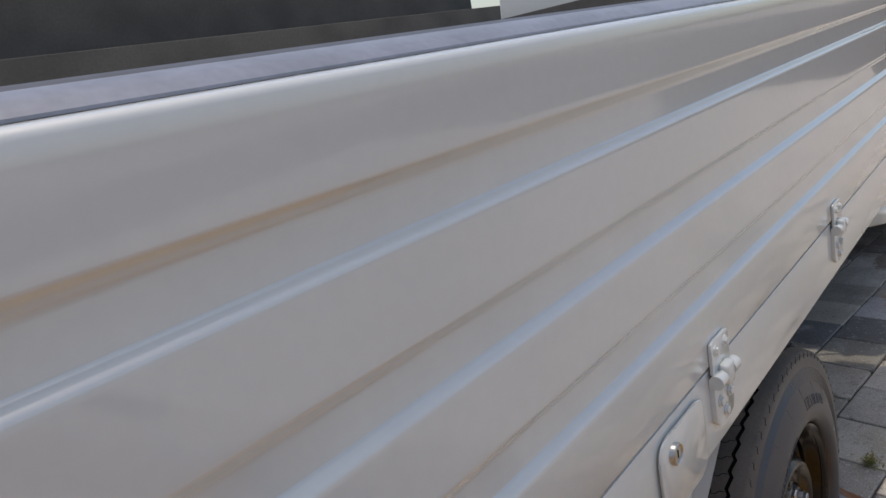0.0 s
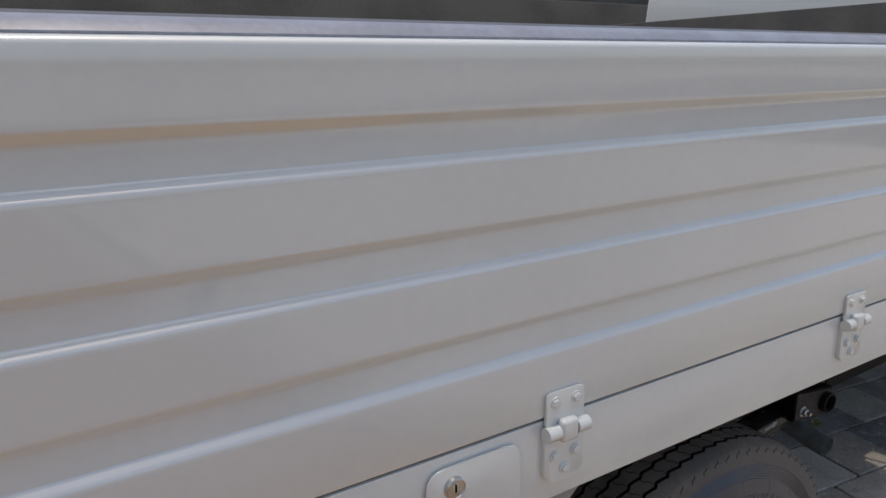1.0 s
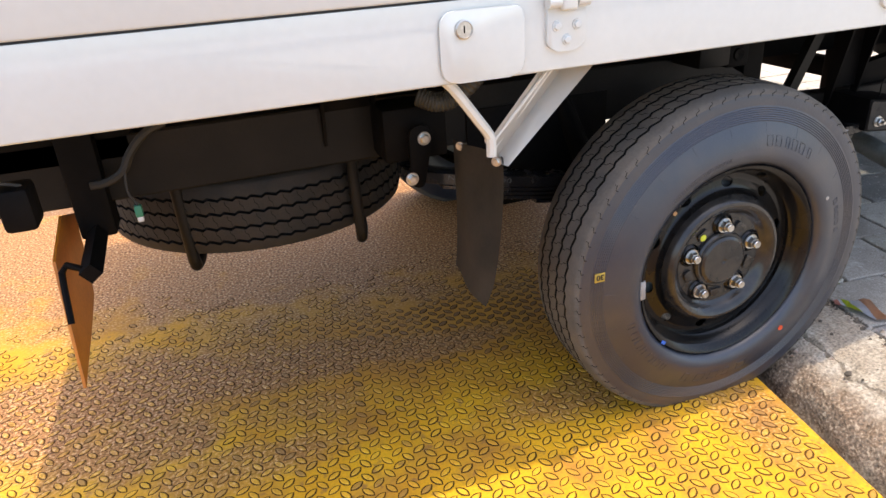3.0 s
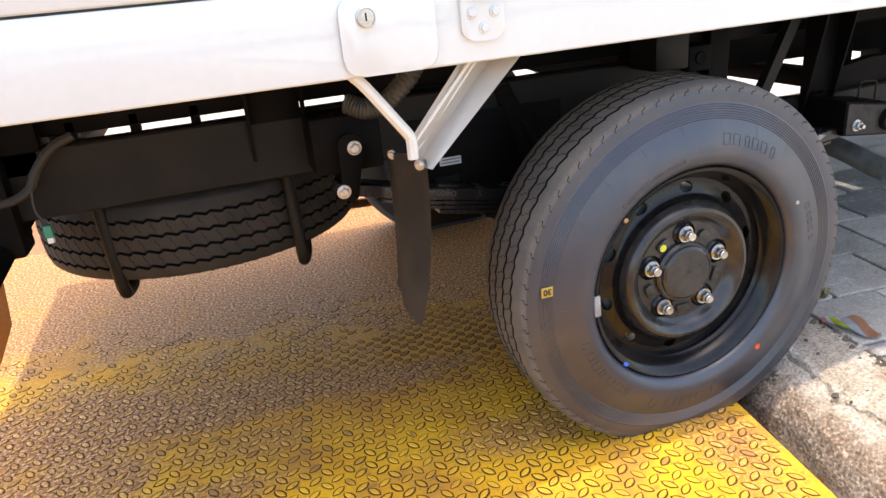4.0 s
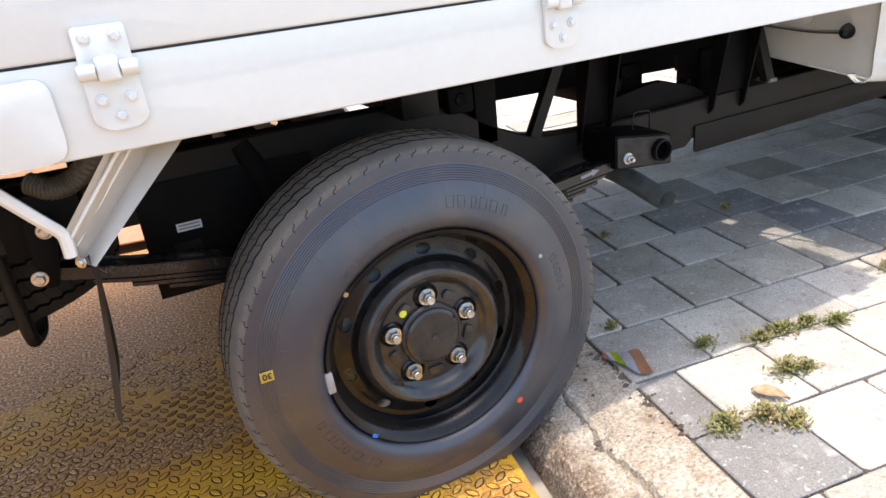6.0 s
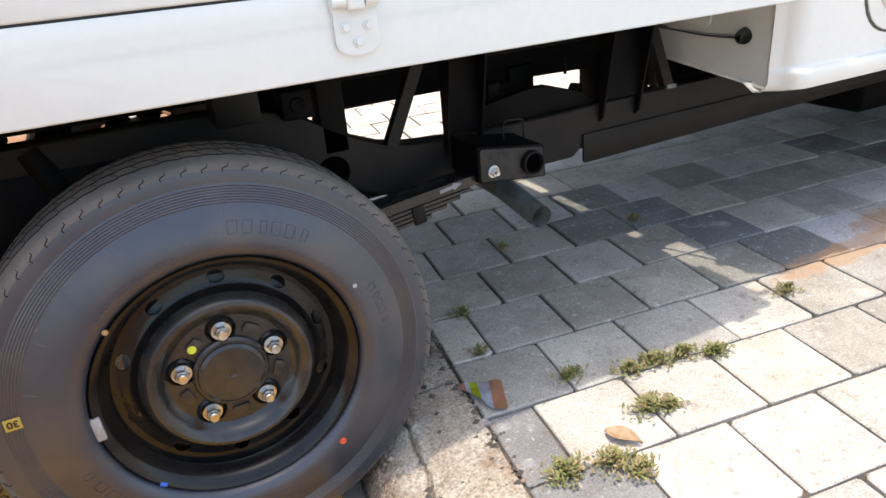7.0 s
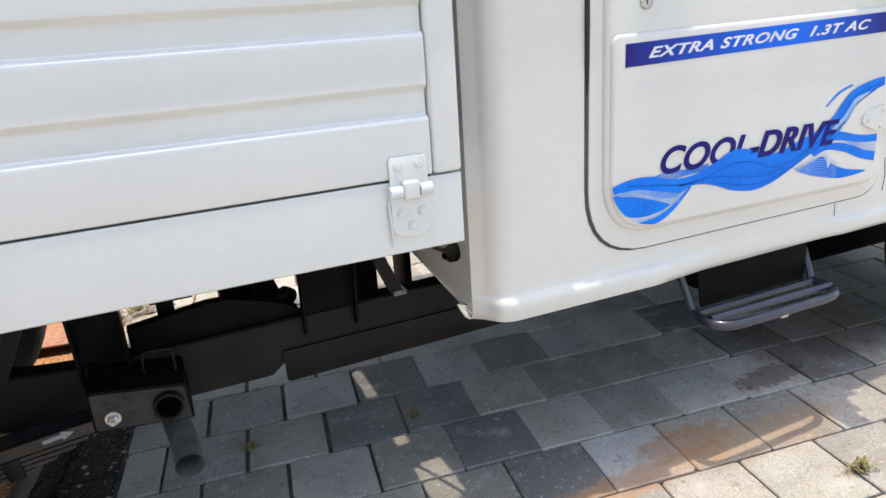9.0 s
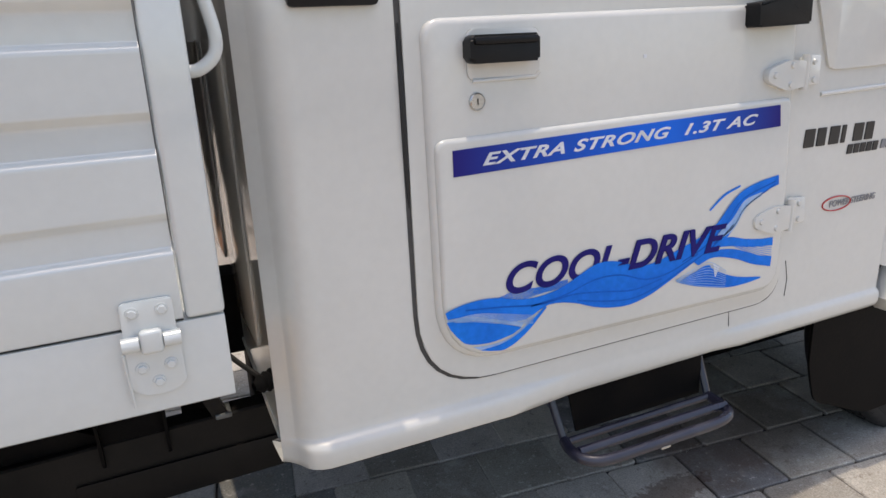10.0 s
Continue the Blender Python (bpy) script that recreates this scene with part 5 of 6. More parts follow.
part("wire", tube(smooth_line([(-0.637, 0.36, 0.735), (-0.674, 0.36, 0.719), (-0.706, 0.36, 0.688), (-0.728, 0.36, 0.653), (-0.76, 0.36, 0.637), (-0.789, 0.36, 0.635)]), 0.0085, 8), GUM, truck, "black wiring loom")
part("wire_plug", box(-0.725, -0.711, 0.345, 0.36, 0.562, 0.586, 0.003), GREEN_PLUG, truck, "green cable plug")
part("plug_end", box(-0.7235, -0.7125, 0.347, 0.358, 0.552, 0.563, 0.002), STICKER_WHITE, truck)
part("tail_wire", tube(smooth_line([(-0.83, 0.08, 0.735), (-0.86, 0.06, 0.748), (-0.93, 0.05, 0.742), (-1.0, 0.04, 0.73)]), 0.003, 5), GUM, truck)
part("plug_wire", tube(smooth_line([(-0.718, 0.352, 0.585), (-0.728, 0.352, 0.62), (-0.72, 0.36, 0.68)]), 0.003, 5), GUM, truck)

# ---- cab


def cab_shell():
    """Lower cab: a skin with a rolled sill and a rounded rear corner, swept along the truck."""
    prof = [(0.160, 0.600), (0.130, 0.583), (0.112, 0.584), (0.100, 0.592), (0.0945, 0.606), (0.0938, 0.623), (0.0940, 0.629), (0.0943, 0.633), (0.0946, 0.636), (0.0949, 0.6385), (0.0951, 0.6405), (0.0953, 0.643), (0.0955, 0.647), (0.0955, 0.660), (0.0950, 0.680), (0.095, 0.72),
            (0.095, 0.85), (0.095, 1.0), (0.095, 1.15), (0.095, 1.30), (0.095, 1.325), (0.0955, 1.338), (0.0965, 1.352), (0.099, 1.40)]
    # a returned lip, a narrow welded flange, the rounded shoulder, then the straight side
    corner = [(1.793, 0.055), (1.778, 0.050), (1.7765, 0.0465), (1.788, 0.0380), (1.798, 0.0310)] + [(1.800 + 0.052 * (1 - math.cos(w) / math.cos(0.70)), 0.029 * (1 - math.sin(w)) / (1 - math.sin(0.70))) for w in (radians(d) for d in range(40, 91, 5))]
    st = corner + [(1.852 + (3.235 - 1.852) * k / 40, 0.0) for k in range(1, 41)]
    bm, rows = bmesh.new(), []
    for x, d in st:
        row = []
        for y, z in prof:
            lift = 0.0
            fold = float(np.interp(z, (0.584, 0.592, 0.623, 0.629, 0.633, 0.636, 0.6385, 0.6405, 0.643, 0.647), (0, 1, 1, 0.97, 0.88, 0.72, 0.50, 0.25, 0.06, 0)))
            y -= fold * (0.015 * max(0.0, min(1.0, (2.35 - x) / 0.15, (x - 1.785) / 0.03)) + 0.008 * max(0.0, min(1.0, (x - 2.72) / 0.06)))
            if z < 0.7:
                lift = 0.012 * max(0.0, (x - 2.2)) * (0.7 - z) / 0.12
            row.append(bm.verts.new((x, y + d, z + lift)))
        rows.append(row)
    for i in range(len(rows) - 1):
        for j in range(len(prof) - 1):
            bm.faces.new((rows[i][j], rows[i + 1][j], rows[i + 1][j + 1], rows[i][j + 1]))
    bmesh.ops.recalc_face_normals(bm, faces=bm.faces[:])
    bmesh.ops.solidify(bm, geom=bm.faces[:], thickness=-0.004)
    return part("cab_side", bm, CAB_WHITE, truck, "cream painted cab side with a rolled sill", 50)


side = cab_shell()
far = cab_shell()
far.scale = (1, -1, 1)
far.location = (0, 1.68, 0)
back = [(0.144, 0.588), (0.60, 0.640), (0.66, 0.70), (1.02, 0.70), (1.08, 0.640), (1.53, 0.588), (1.54, 1.40), (0.144, 1.40)]
panel = part("cab_back", prism(back, "x", 1.7875, 1.7935), CAB_WHITE, truck, "cream cab rear wall")
part("back_lip", tube([(1.7865, 0.150, 0.590), (1.7865, 0.60, 0.642), (1.7865, 0.655, 0.70)], 0.004, 6), CAB_WHITE, panel)
for y0, y1, z0, z1 in ((0.34, 0.62, 0.72, 1.30), (0.72, 1.0, 0.80, 1.30), (1.08, 1.46, 0.70, 1.30)):
    part("pressed_panel", prism(rounded([(y0, z0), (y1, z0), (y1, z1), (y0, z1)], 0.025), "x", 1.7835, 1.7880, 0.002), CAB_WHITE, panel)
part("cab_floor", box(1.80, 3.2, 0.20, 1.48, 0.64, 0.66), BLACK_STEEL, truck)
part("cab_upper", prism(rounded([(1.79, 1.395), (2.98, 1.395), (2.62, 1.93), (1.86, 1.93)], [0.02, 0.02, 0.10, 0.10]), "y", 0.135, 1.545, 0.02), CAB_WHITE, truck, "cream upper cab with roof")
for y0, y1 in ((0.130, 0.134), (1.546, 1.550)):
    part("side_window", prism(rounded([(2.06, 1.43), (2.84, 1.43), (2.58, 1.84), (2.06, 1.84)], 0.04), "y", y0, y1), GLASS_DARK, truck)
part("windscreen", prism([(2.955, 1.44), (2.665, 1.86), (2.670, 1.865), (2.962, 1.444)], "y", 0.20, 1.48), GLASS_DARK, truck)
part("waist_bar", prism(rounded([(1.852, 1.330), (1.985, 1.331), (1.985, 1.375), (1.852, 1.375)], 0.008), "y", 0.082, 0.0945, 0.002), PLASTIC_BLACK, truck, "black trim bar on the cab corner")
# bonnet and wing
wing = [(0.095, 0.70), (0.095, 1.132), (0.100, 1.146), (0.125, 1.170), (0.150, 1.184), (0.30, 1.215), (1.38, 1.215), (1.53, 1.184), (1.58, 1.146), (1.585, 0.70)]
part("bonnet", prism(wing, "x", 3.236, 4.35, 0.02), CAB_WHITE, truck, "cream bonnet and wings")
cowl = rounded([(2.885, 1.402), (2.965, 1.187), (2.990, 1.183), (3.30, 1.187), (3.30, 1.26), (3.04, 1.30), (2.99, 1.402)], [0.01, 0.02, 0.02, 0.01, 0.03, 0.04, 0.01])
part("scuttle", prism(cowl, "y", 0.0885, 1.59, 0.004), CAB_WHITE, truck, "cream scuttle panel below the windscreen")
part("wing_crease", tube([(2.955, 0.0945, 1.134), (3.235, 0.0945, 1.141)], 0.005, 8), CAB_WHITE, truck)
arch = [(FRONT_X + 0.44 * math.cos(w), 0.47 + 0.44 * math.sin(w)) for w in (radians(d) for d in range(16, 165, 8))]
arch_in = [(FRONT_X + 0.40 * math.cos(w), 0.47 + 0.40 * math.sin(w)) for w in (radians(d) for d in range(164, 15, -8))]
part("wheel_arch", prism(arch + arch_in, "y", 0.07, 0.13, 0.006), CAB_WHITE, truck, "cream flared wheel arch")
# black sheet added before the front wheel, where there is only deep shade
part("splash_guard", prism(rounded([(3.055, 0.70), (3.058, 0.47), (3.090, 0.36), (3.30, 0.27), (3.95, 0.27), (3.95, 0.70)], [0.002, 0.02, 0.03, 0.02, 0.002, 0.002]), "y", 0.118, 0.124), BLACK_STEEL, truck, "black sheet that puts deep shade over the front wheel")
# engine box, unseen, added to keep light off the ground below the cab
part("engine", box(2.75, 3.85, 0.52, 1.16, 0.28, 0.70, 0.04), BLACK_STEEL, truck, "unseen black engine box that shades the ground")
part("arch_liner", box(3.14, 3.30, 0.118, 0.45, 0.60, 0.70, 0.01), BLACK_STEEL, truck)
part("sill_seam", tube([(2.745, 0.0952, 0.690), (2.748, 0.0945, 0.652)], 0.0008, 5), GUM, truck)
part("wing_seam", tube([(2.905, 0.0945, 0.775), (2.915, 0.0945, 0.73), (2.912, 0.0945, 0.69)], 0.0009, 5), GUM, truck)


# door
def outline(pts, radius, steps=8):
    return rounded(pts, radius, steps)


GAP = outline([(2.0110, 1.420), (2.0140, 0.681), (2.890, 0.687), (2.890, 0.85), (2.867, 1.420)], [0.01, 0.150, 0.075, 0.02, 0.01])
DOOR = outline([(2.0205, 1.415), (2.0205, 0.6852), (2.8862, 0.6912), (2.8862, 0.85), (2.8632, 1.415)], [0.01, 0.148, 0.074, 0.02, 0.01])
# flat grey sheet behind the door, its tone standing for shade in the gap
part("door_gap", prism(GAP, "y", 0.0938, 0.0952), GAP_GREY, truck)
door = part("door", prism(DOOR, "y", 0.0895, 0.0950, 0.0025, 3), CAB_WHITE, truck, "cream cab door with blue decals, closed")
RAISED = outline([(2.048, 1.310), (2.052, 0.726), (2.862, 0.722), (2.866, 0.88), (2.851, 1.318)], [0.035, 0.125, 0.050, 0.02, 0.03])
LOWER = outline([(2.059, 1.126), (2.062, 0.735), (2.855, 0.731), (2.860, 0.88), (2.848, 1.138)], [0.022, 0.118, 0.048, 0.02, 0.02])
part("raised_panel", pillow(RAISED, 0.0790, 0.0896, 0.012), CAB_WHITE, door, "", 60)
part("lower_panel", pillow(LOWER, 0.0715, 0.0791, 0.0085), CAB_WHITE, door, "", 60)
PY = 0.0712                     # face of the lower panel
pocket = outline([(2.122, 1.213), (2.254, 1.213), (2.254, 1.292), (2.120, 1.292)], 0.016)
rim_bm = prism(pocket, "y", 0.0765, 0.0792, 0.002, 2)
part("handle_pocket", rim_bm, CAB_WHITE, door)
part("pocket_lip", tube([(2.130, 0.0775, 1.214), (2.246, 0.0775, 1.214), (2.253, 0.0775, 1.222)], 0.0038, 8), CAB_WHITE, door)
handle = part("door_handle", prism(outline([(2.116, 1.240), (2.240, 1.240), (2.240, 1.283), (2.116, 1.283)], [0.012, 0.006, 0.008, 0.012]), "y", 0.052, 0.080, 0.006, 3), PLASTIC_BLACK, door, "black plastic pull handle")
part("handle_grip", box(2.122, 2.236, 0.046, 0.056, 1.268, 1.280, 0.004), PLASTIC_BLACK, door)
part("door_lock", moved(lathe([(0, 0.0145), (-0.004, 0.014), (-0.0055, 0.0125), (-0.004, 0.0115), (-0.004, 0.0001)], 26), pose(2.138, 0.0790, 1.181)), ZINC, door, "round zinc key lock")
part("lock_slot", box(2.1372, 2.1388, 0.0740, 0.0752, 1.176, 1.186), HOLE_SHADE, door)
part("door_seal", tube([(2.0155, 0.0935, 1.305), (2.0155, 0.0915, 1.23), (2.0160, 0.0905, 1.15), (2.0165, 0.0915, 1.08), (2.0175, 0.0935, 1.02)], [0.0014, 0.0040, 0.0046, 0.0040, 0.0014], 6), GUM, truck)


def door_hinge(z):
    leaf = outline([(2.767, z - 0.012), (2.822, z - 0.032), (2.870, z - 0.026), (2.870, z + 0.024), (2.822, z + 0.028), (2.767, z + 0.012)], [0.012, 0.01, 0.003, 0.003, 0.01, 0.012], 4)
    top = part("door_hinge", prism(leaf, "y", 0.066, 0.0815, 0.002), CAB_WHITE, truck, "cream bolted strap hinge")
    lug = outline([(2.877, z - 0.028), (2.936, z - 0.026), (2.932, z + 0.032), (2.889, z + 0.034), (2.877, z + 0.022)], 0.006, 3)
    part("pillar_leaf", prism(lug, "y", 0.083, 0.0945, 0.002), CAB_WHITE, top)
    part("pin", rod((2.8745, 0.072, z - 0.033), (2.8745, 0.072, z + 0.036), 0.0085, 14), CAB_WHITE, top)
    for x, dz, y in ((2.785, 0.0, 0.066), (2.831, 0.017, 0.066), (2.829, -0.020, 0.066), (2.912, 0.020, 0.083), (2.914, -0.016, 0.083)):
        part("hinge_screw", moved(lathe([(-0.004, 0.0001), (-0.0035, 0.005), (0, 0.0065)], 12), pose(x, y, z + dz)), CAB_WHITE, top)


door_hinge(1.183)
door_hinge(0.888)
mirror = part("mirror_bracket", prism(outline([(2.708, 1.274), (2.842, 1.277), (2.838, 1.42), (2.775, 1.42), (2.775, 1.325), (2.706, 1.318)], 0.006), "y", 0.045, 0.082, 0.006), PLASTIC_BLACK, truck, "black plastic mirror foot")
part("mirror_head", prism(outline([(2.738, 1.445), (2.800, 1.445), (2.806, 1.63), (2.744, 1.63)], 0.018), "y", -0.034, 0.072, 0.008), PLASTIC_BLACK, mirror)
part("mirror_arm", box(2.765, 2.835, 0.010, 0.066, 1.405, 1.452, 0.008), PLASTIC_BLACK, mirror)
part("door_dirt_mark", box(2.470, 2.477, 0.0783, 0.0793, 1.232, 1.238), STICKER_WHITE, door)

# decals on the door
band = [(2.088, 1.065), (2.818, 1.082), (2.812, 1.125), (2.088, 1.108)]
strip = part("slogan_band", prism(band, "y", PY - 0.0012, PY - 0.0002), BAND, door, "blue slogan band with white letters")
words = text_mesh("EXTRA STRONG  1.3T AC", 0.0275, shear=0.38, width=0.612, bold=0.0007, spacing=1.10)
part("slogan", moved(words, pose(2.141, PY - 0.0016, 1.0790, 0, -1.3, 0)), STICKER_WHITE, door, "white slanted letters")
words = text_mesh("COOL-DRIVE", 0.076, shear=0.30, width=0.510, bold=0.0019)
part("door_slogan", moved(words, pose(2.181, PY - 0.0012, 0.8455, 0, 0, 0)), DECAL_NAVY, door, "dark blue slanted letters")


# the second half of the word lies over the wave print
words = text_mesh("COOL-DRIVE", 0.076, shear=0.30, width=0.510, bold=0.0019)
bmesh.ops.delete(words, geom=[f for f in words.faces if f.calc_center_median().x < 0.255], context="FACES")
part("door_slogan", moved(words, pose(2.181, PY - 0.0030, 0.8455, 0, 0, 0)), DECAL_NAVY, door, "dark blue slanted letters")


def ribbon(name, tops, lows, mat, depth, label=""):
    """A flat printed wave between an upper and a lower edge."""
    a, b = smooth_line([(x, 0, z) for x, z in tops], 5), smooth_line([(x, 0, z) for x, z in lows], 5)
    n = 48

    def even(line):
        d = [0.0]
        for p, q in zip(line, line[1:]):
            d.append(d[-1] + (q - p).length)
        return [(np.interp(d[-1] * k / n, d, [p.x for p in line]), np.interp(d[-1] * k / n, d, [p.z for p in line])) for k in range(n + 1)]

    ea, eb = even(a), even(b)
    bm = bmesh.new()
    va = [bm.verts.new((x, PY - depth, z)) for x, z in ea]
    vb = [bm.verts.new((x, PY - depth, z)) for x, z in eb]
    for k in range(n):
        bm.faces.new((va[k], va[k + 1], vb[k + 1], vb[k]))
    return part(name, bm, mat, door, label, 0)


ribbon("wave_decal", [(2.062, 0.835), (2.092, 0.843), (2.128, 0.846), (2.163, 0.843), (2.209, 0.831), (2.250, 0.829), (2.292, 0.836), (2.329, 0.851), (2.373, 0.869), (2.418, 0.866), (2.472, 0.847), (2.520, 0.849), (2.569, 0.864), (2.626, 0.881), (2.665, 0.902), (2.695, 0.935), (2.726, 0.960), (2.771, 0.974), (2.826, 0.982)],
       [(2.066, 0.822), (2.107, 0.820), (2.151, 0.806), (2.191, 0.793), (2.222, 0.791), (2.262, 0.808), (2.292, 0.808), (2.330, 0.799), (2.368, 0.784), (2.405, 0.775), (2.451, 0.771), (2.503, 0.782), (2.559, 0.806), (2.615, 0.832), (2.661, 0.850), (2.702, 0.874), (2.725, 0.912), (2.744, 0.936), (2.779, 0.949), (2.829, 0.962)],
       DECAL_BLUE, 0.0018, "bright blue wave print")
ribbon("wave_decal", [(2.064, 0.817), (2.096, 0.814), (2.140, 0.803), (2.185, 0.787), (2.212, 0.777)], [(2.071, 0.802), (2.086, 0.782), (2.105, 0.767), (2.148, 0.761), (2.192, 0.767)], DECAL_BLUE, 0.0010)
ribbon("wave_decal", [(2.066, 0.820), (2.107, 0.819), (2.151, 0.806), (2.215, 0.786)], [(2.066, 0.817), (2.098, 0.814), (2.142, 0.803), (2.212, 0.778)], DECAL_PALE, 0.0014)
ribbon("wave_decal", [(2.112, 0.760), (2.150, 0.757), (2.195, 0.765), (2.255, 0.803)], [(2.127, 0.752), (2.173, 0.752), (2.212, 0.768), (2.258, 0.803)], DECAL_PALE, 0.0011)
ribbon("wave_decal", [(2.127, 0.751), (2.173, 0.755), (2.214, 0.772), (2.262, 0.808)], [(2.147, 0.745), (2.179, 0.742), (2.220, 0.763), (2.264, 0.804)], DECAL_BLUE, 0.0014)
ribbon("wave_decal", [(2.650, 0.862), (2.702, 0.868), (2.767, 0.852), (2.828, 0.848)], [(2.650, 0.852), (2.704, 0.848), (2.769, 0.836), (2.829, 0.830)], DECAL_BLUE, 0.0010)
ribbon("wave_decal", [(2.607, 0.833), (2.662, 0.845), (2.721, 0.839), (2.788, 0.815), (2.829, 0.806)], [(2.623, 0.821), (2.663, 0.831), (2.723, 0.818), (2.773, 0.798), (2.828, 0.783)], DECAL_BLUE, 0.0014)
ribbon("wave_decal", [(2.574, 0.794), (2.617, 0.809), (2.650, 0.818), (2.668, 0.803), (2.728, 0.778), (2.802, 0.764)], [(2.576, 0.792), (2.620, 0.777), (2.669, 0.765), (2.714, 0.757), (2.762, 0.757), (2.802, 0.761)], DECAL_BLUE, 0.0010)
ribbon("wave_decal", [(2.668, 0.880), (2.705, 0.905), (2.735, 0.940), (2.780, 0.952)], [(2.676, 0.868), (2.712, 0.884), (2.742, 0.925), (2.782, 0.944)], DECAL_PALE, 0.0022)
ribbon("wave_decal", [(2.643, 0.933), (2.678, 0.960), (2.721, 0.974)], [(2.645, 0.930), (2.682, 0.956), (2.722, 0.970)], DECAL_BLUE, 0.0012)
ribbon("wave_decal", [(2.663, 0.818), (2.674, 0.812), (2.682, 0.809)], [(2.668, 0.795), (2.670, 0.790), (2.672, 0.788)], STICKER_WHITE, 0.0016)
for tops in ([(2.10, 0.834), (2.17, 0.826), (2.25, 0.815), (2.32, 0.820), (2.39, 0.812), (2.46, 0.802), (2.53, 0.812)],
             [(2.23, 0.815), (2.30, 0.822), (2.37, 0.840), (2.43, 0.838), (2.49, 0.818), (2.55, 0.822), (2.62, 0.848)],
             [(2.33, 0.806), (2.40, 0.791), (2.46, 0.785), (2.52, 0.798), (2.59, 0.826), (2.66, 0.858), (2.71, 0.895)],
             [(2.58, 0.838), (2.64, 0.862), (2.69, 0.900), (2.73, 0.945), (2.82, 0.972)], [(2.66, 0.862), (2.71, 0.890), (2.74, 0.928), (2.82, 0.966)]):
    ribbon("print_line", tops, [(x, z - 0.003) for x, z in tops], DECAL_DEEP, 0.0022)
for k in range(10):
    t = k / 9
    # fine stripes where the print fades out between the strands
    ribbon("print_line", [(2.690 + 0.02 * t, 0.866 - 0.016 * t), (2.74, 0.858 - 0.022 * t), (2.79, 0.850 - 0.036 * t), (2.828, 0.846 - 0.046 * t)],
           [(2.690 + 0.02 * t, 0.8652 - 0.016 * t), (2.74, 0.8568 - 0.022 * t), (2.79, 0.8488 - 0.036 * t), (2.828, 0.8448 - 0.046 * t)], DECAL_BLUE, 0.0006)
    ribbon("print_line", [(2.070 + 0.01 * t, 0.821 - 0.006 * t), (2.12, 0.822 - 0.014 * t), (2.17, 0.812 - 0.018 * t), (2.235, 0.796 - 0.016 * t)],
           [(2.070 + 0.01 * t, 0.8202 - 0.006 * t), (2.12, 0.8210 - 0.014 * t), (2.17, 0.8110 - 0.018 * t), (2.235, 0.7952 - 0.016 * t)], DECAL_PALE, 0.0026)
    ribbon("print_line", [(2.165, 0.842 - 0.010 * t), (2.205, 0.836 - 0.006 * t + 0.014 * (1 - t)), (2.25, 0.846 - 0.012 * t), (2.31, 0.850 - 0.012 * t)],
           [(2.165, 0.8412 - 0.010 * t), (2.205, 0.8350 - 0.006 * t + 0.014 * (1 - t)), (2.25, 0.8450 - 0.012 * t), (2.31, 0.8492 - 0.012 * t)], DECAL_BLUE, 0.0007)
    ribbon("print_line", [(2.565 + 0.004 * t, 0.800 - 0.004 * t), (2.60, 0.812 - 0.026 * t), (2.65, 0.824 - 0.052 * t), (2.70, 0.796 - 0.034 * t)],
           [(2.565 + 0.004 * t, 0.7992 - 0.004 * t), (2.60, 0.8110 - 0.026 * t), (2.65, 0.8228 - 0.052 * t), (2.70, 0.7950 - 0.034 * t)], DECAL_PALE, 0.0024)
# marks on the wing: a maker's mark and a model mark as plain bars
for k, (w, h) in enumerate(((0.030, 0.039), (0.026, 0.039), (0.030, 0.039), (0.012, 0.039), (0.030, 0.039), (0.026, 0.039))):
    x = 2.920 + 0.0385 * k
    part("wing_mark", prism(rounded([(x, 1.024), (x + w, 1.024), (x + w + 0.003, 1.024 + h), (x + 0.003, 1.024 + h)], 0.002, 2), "y", 0.0925, 0.0948), STICKER_BLACK, truck, "plain black bar of a maker's mark")
for k in range(5):
    part("wing_mark", prism([(3.060 + 0.021 * k, 0.997), (3.076 + 0.021 * k, 0.997), (3.079 + 0.021 * k, 1.018), (3.063 + 0.021 * k, 1.018)], "y", 0.0925, 0.0945), STICKER_BLACK, truck)
for k in range(3):
    part("wing_mark", prism([(3.172 + 0.019 * k, 0.999), (3.186 + 0.019 * k, 0.999), (3.189 + 0.019 * k, 1.019), (3.175 + 0.019 * k, 1.019)], "y", 0.0925, 0.0945), STICKER_GREY, truck)
badge = [(3.048 + 0.046 * math.cos(w), 0.0935, 0.887 + 0.016 * math.sin(w)) for w in (2 * math.pi * k / 30 for k in range(30))]
part("badge_ring", tube(badge, 0.0016, 6, closed=True), STICKER_RED, truck, "thin red oval on the wing")
words = text_mesh("POWER STEERING", 0.020, shear=0.2, width=0.155, bold=0.0005)
part("badge_words", moved(words, pose(3.024, 0.0932, 0.8805, 0, -0.5, 0)), STICKER_GREY, truck, "small grey slanted letters")

# step below the door
step = empty("cab_step", truck)
tagged(step, "dark blue tube step hung below the cab sill")
ZS = 0.481                     # the tread bars lie level
frame_pts = [(2.334, 0.112), (2.326, 0.075), (2.332, 0.042), (2.365, 0.020), (2.45, 0.0165), (2.58, 0.0165), (2.655, 0.0175), (2.698, 0.030), (2.716, 0.058), (2.722, 0.112)]
bm = tube([Vector((p.x, p.y, ZS)) for p in smooth_line([(x, y, 0) for x, y in frame_pts], 6)], 0.0112, 12)
part("step_loop", bm, PIPE_BLUE, step)
part("step_bar", rod((2.332, 0.058, ZS + 0.006), (2.716, 0.058, ZS + 0.006), 0.0100, 12), PIPE_BLUE, step)
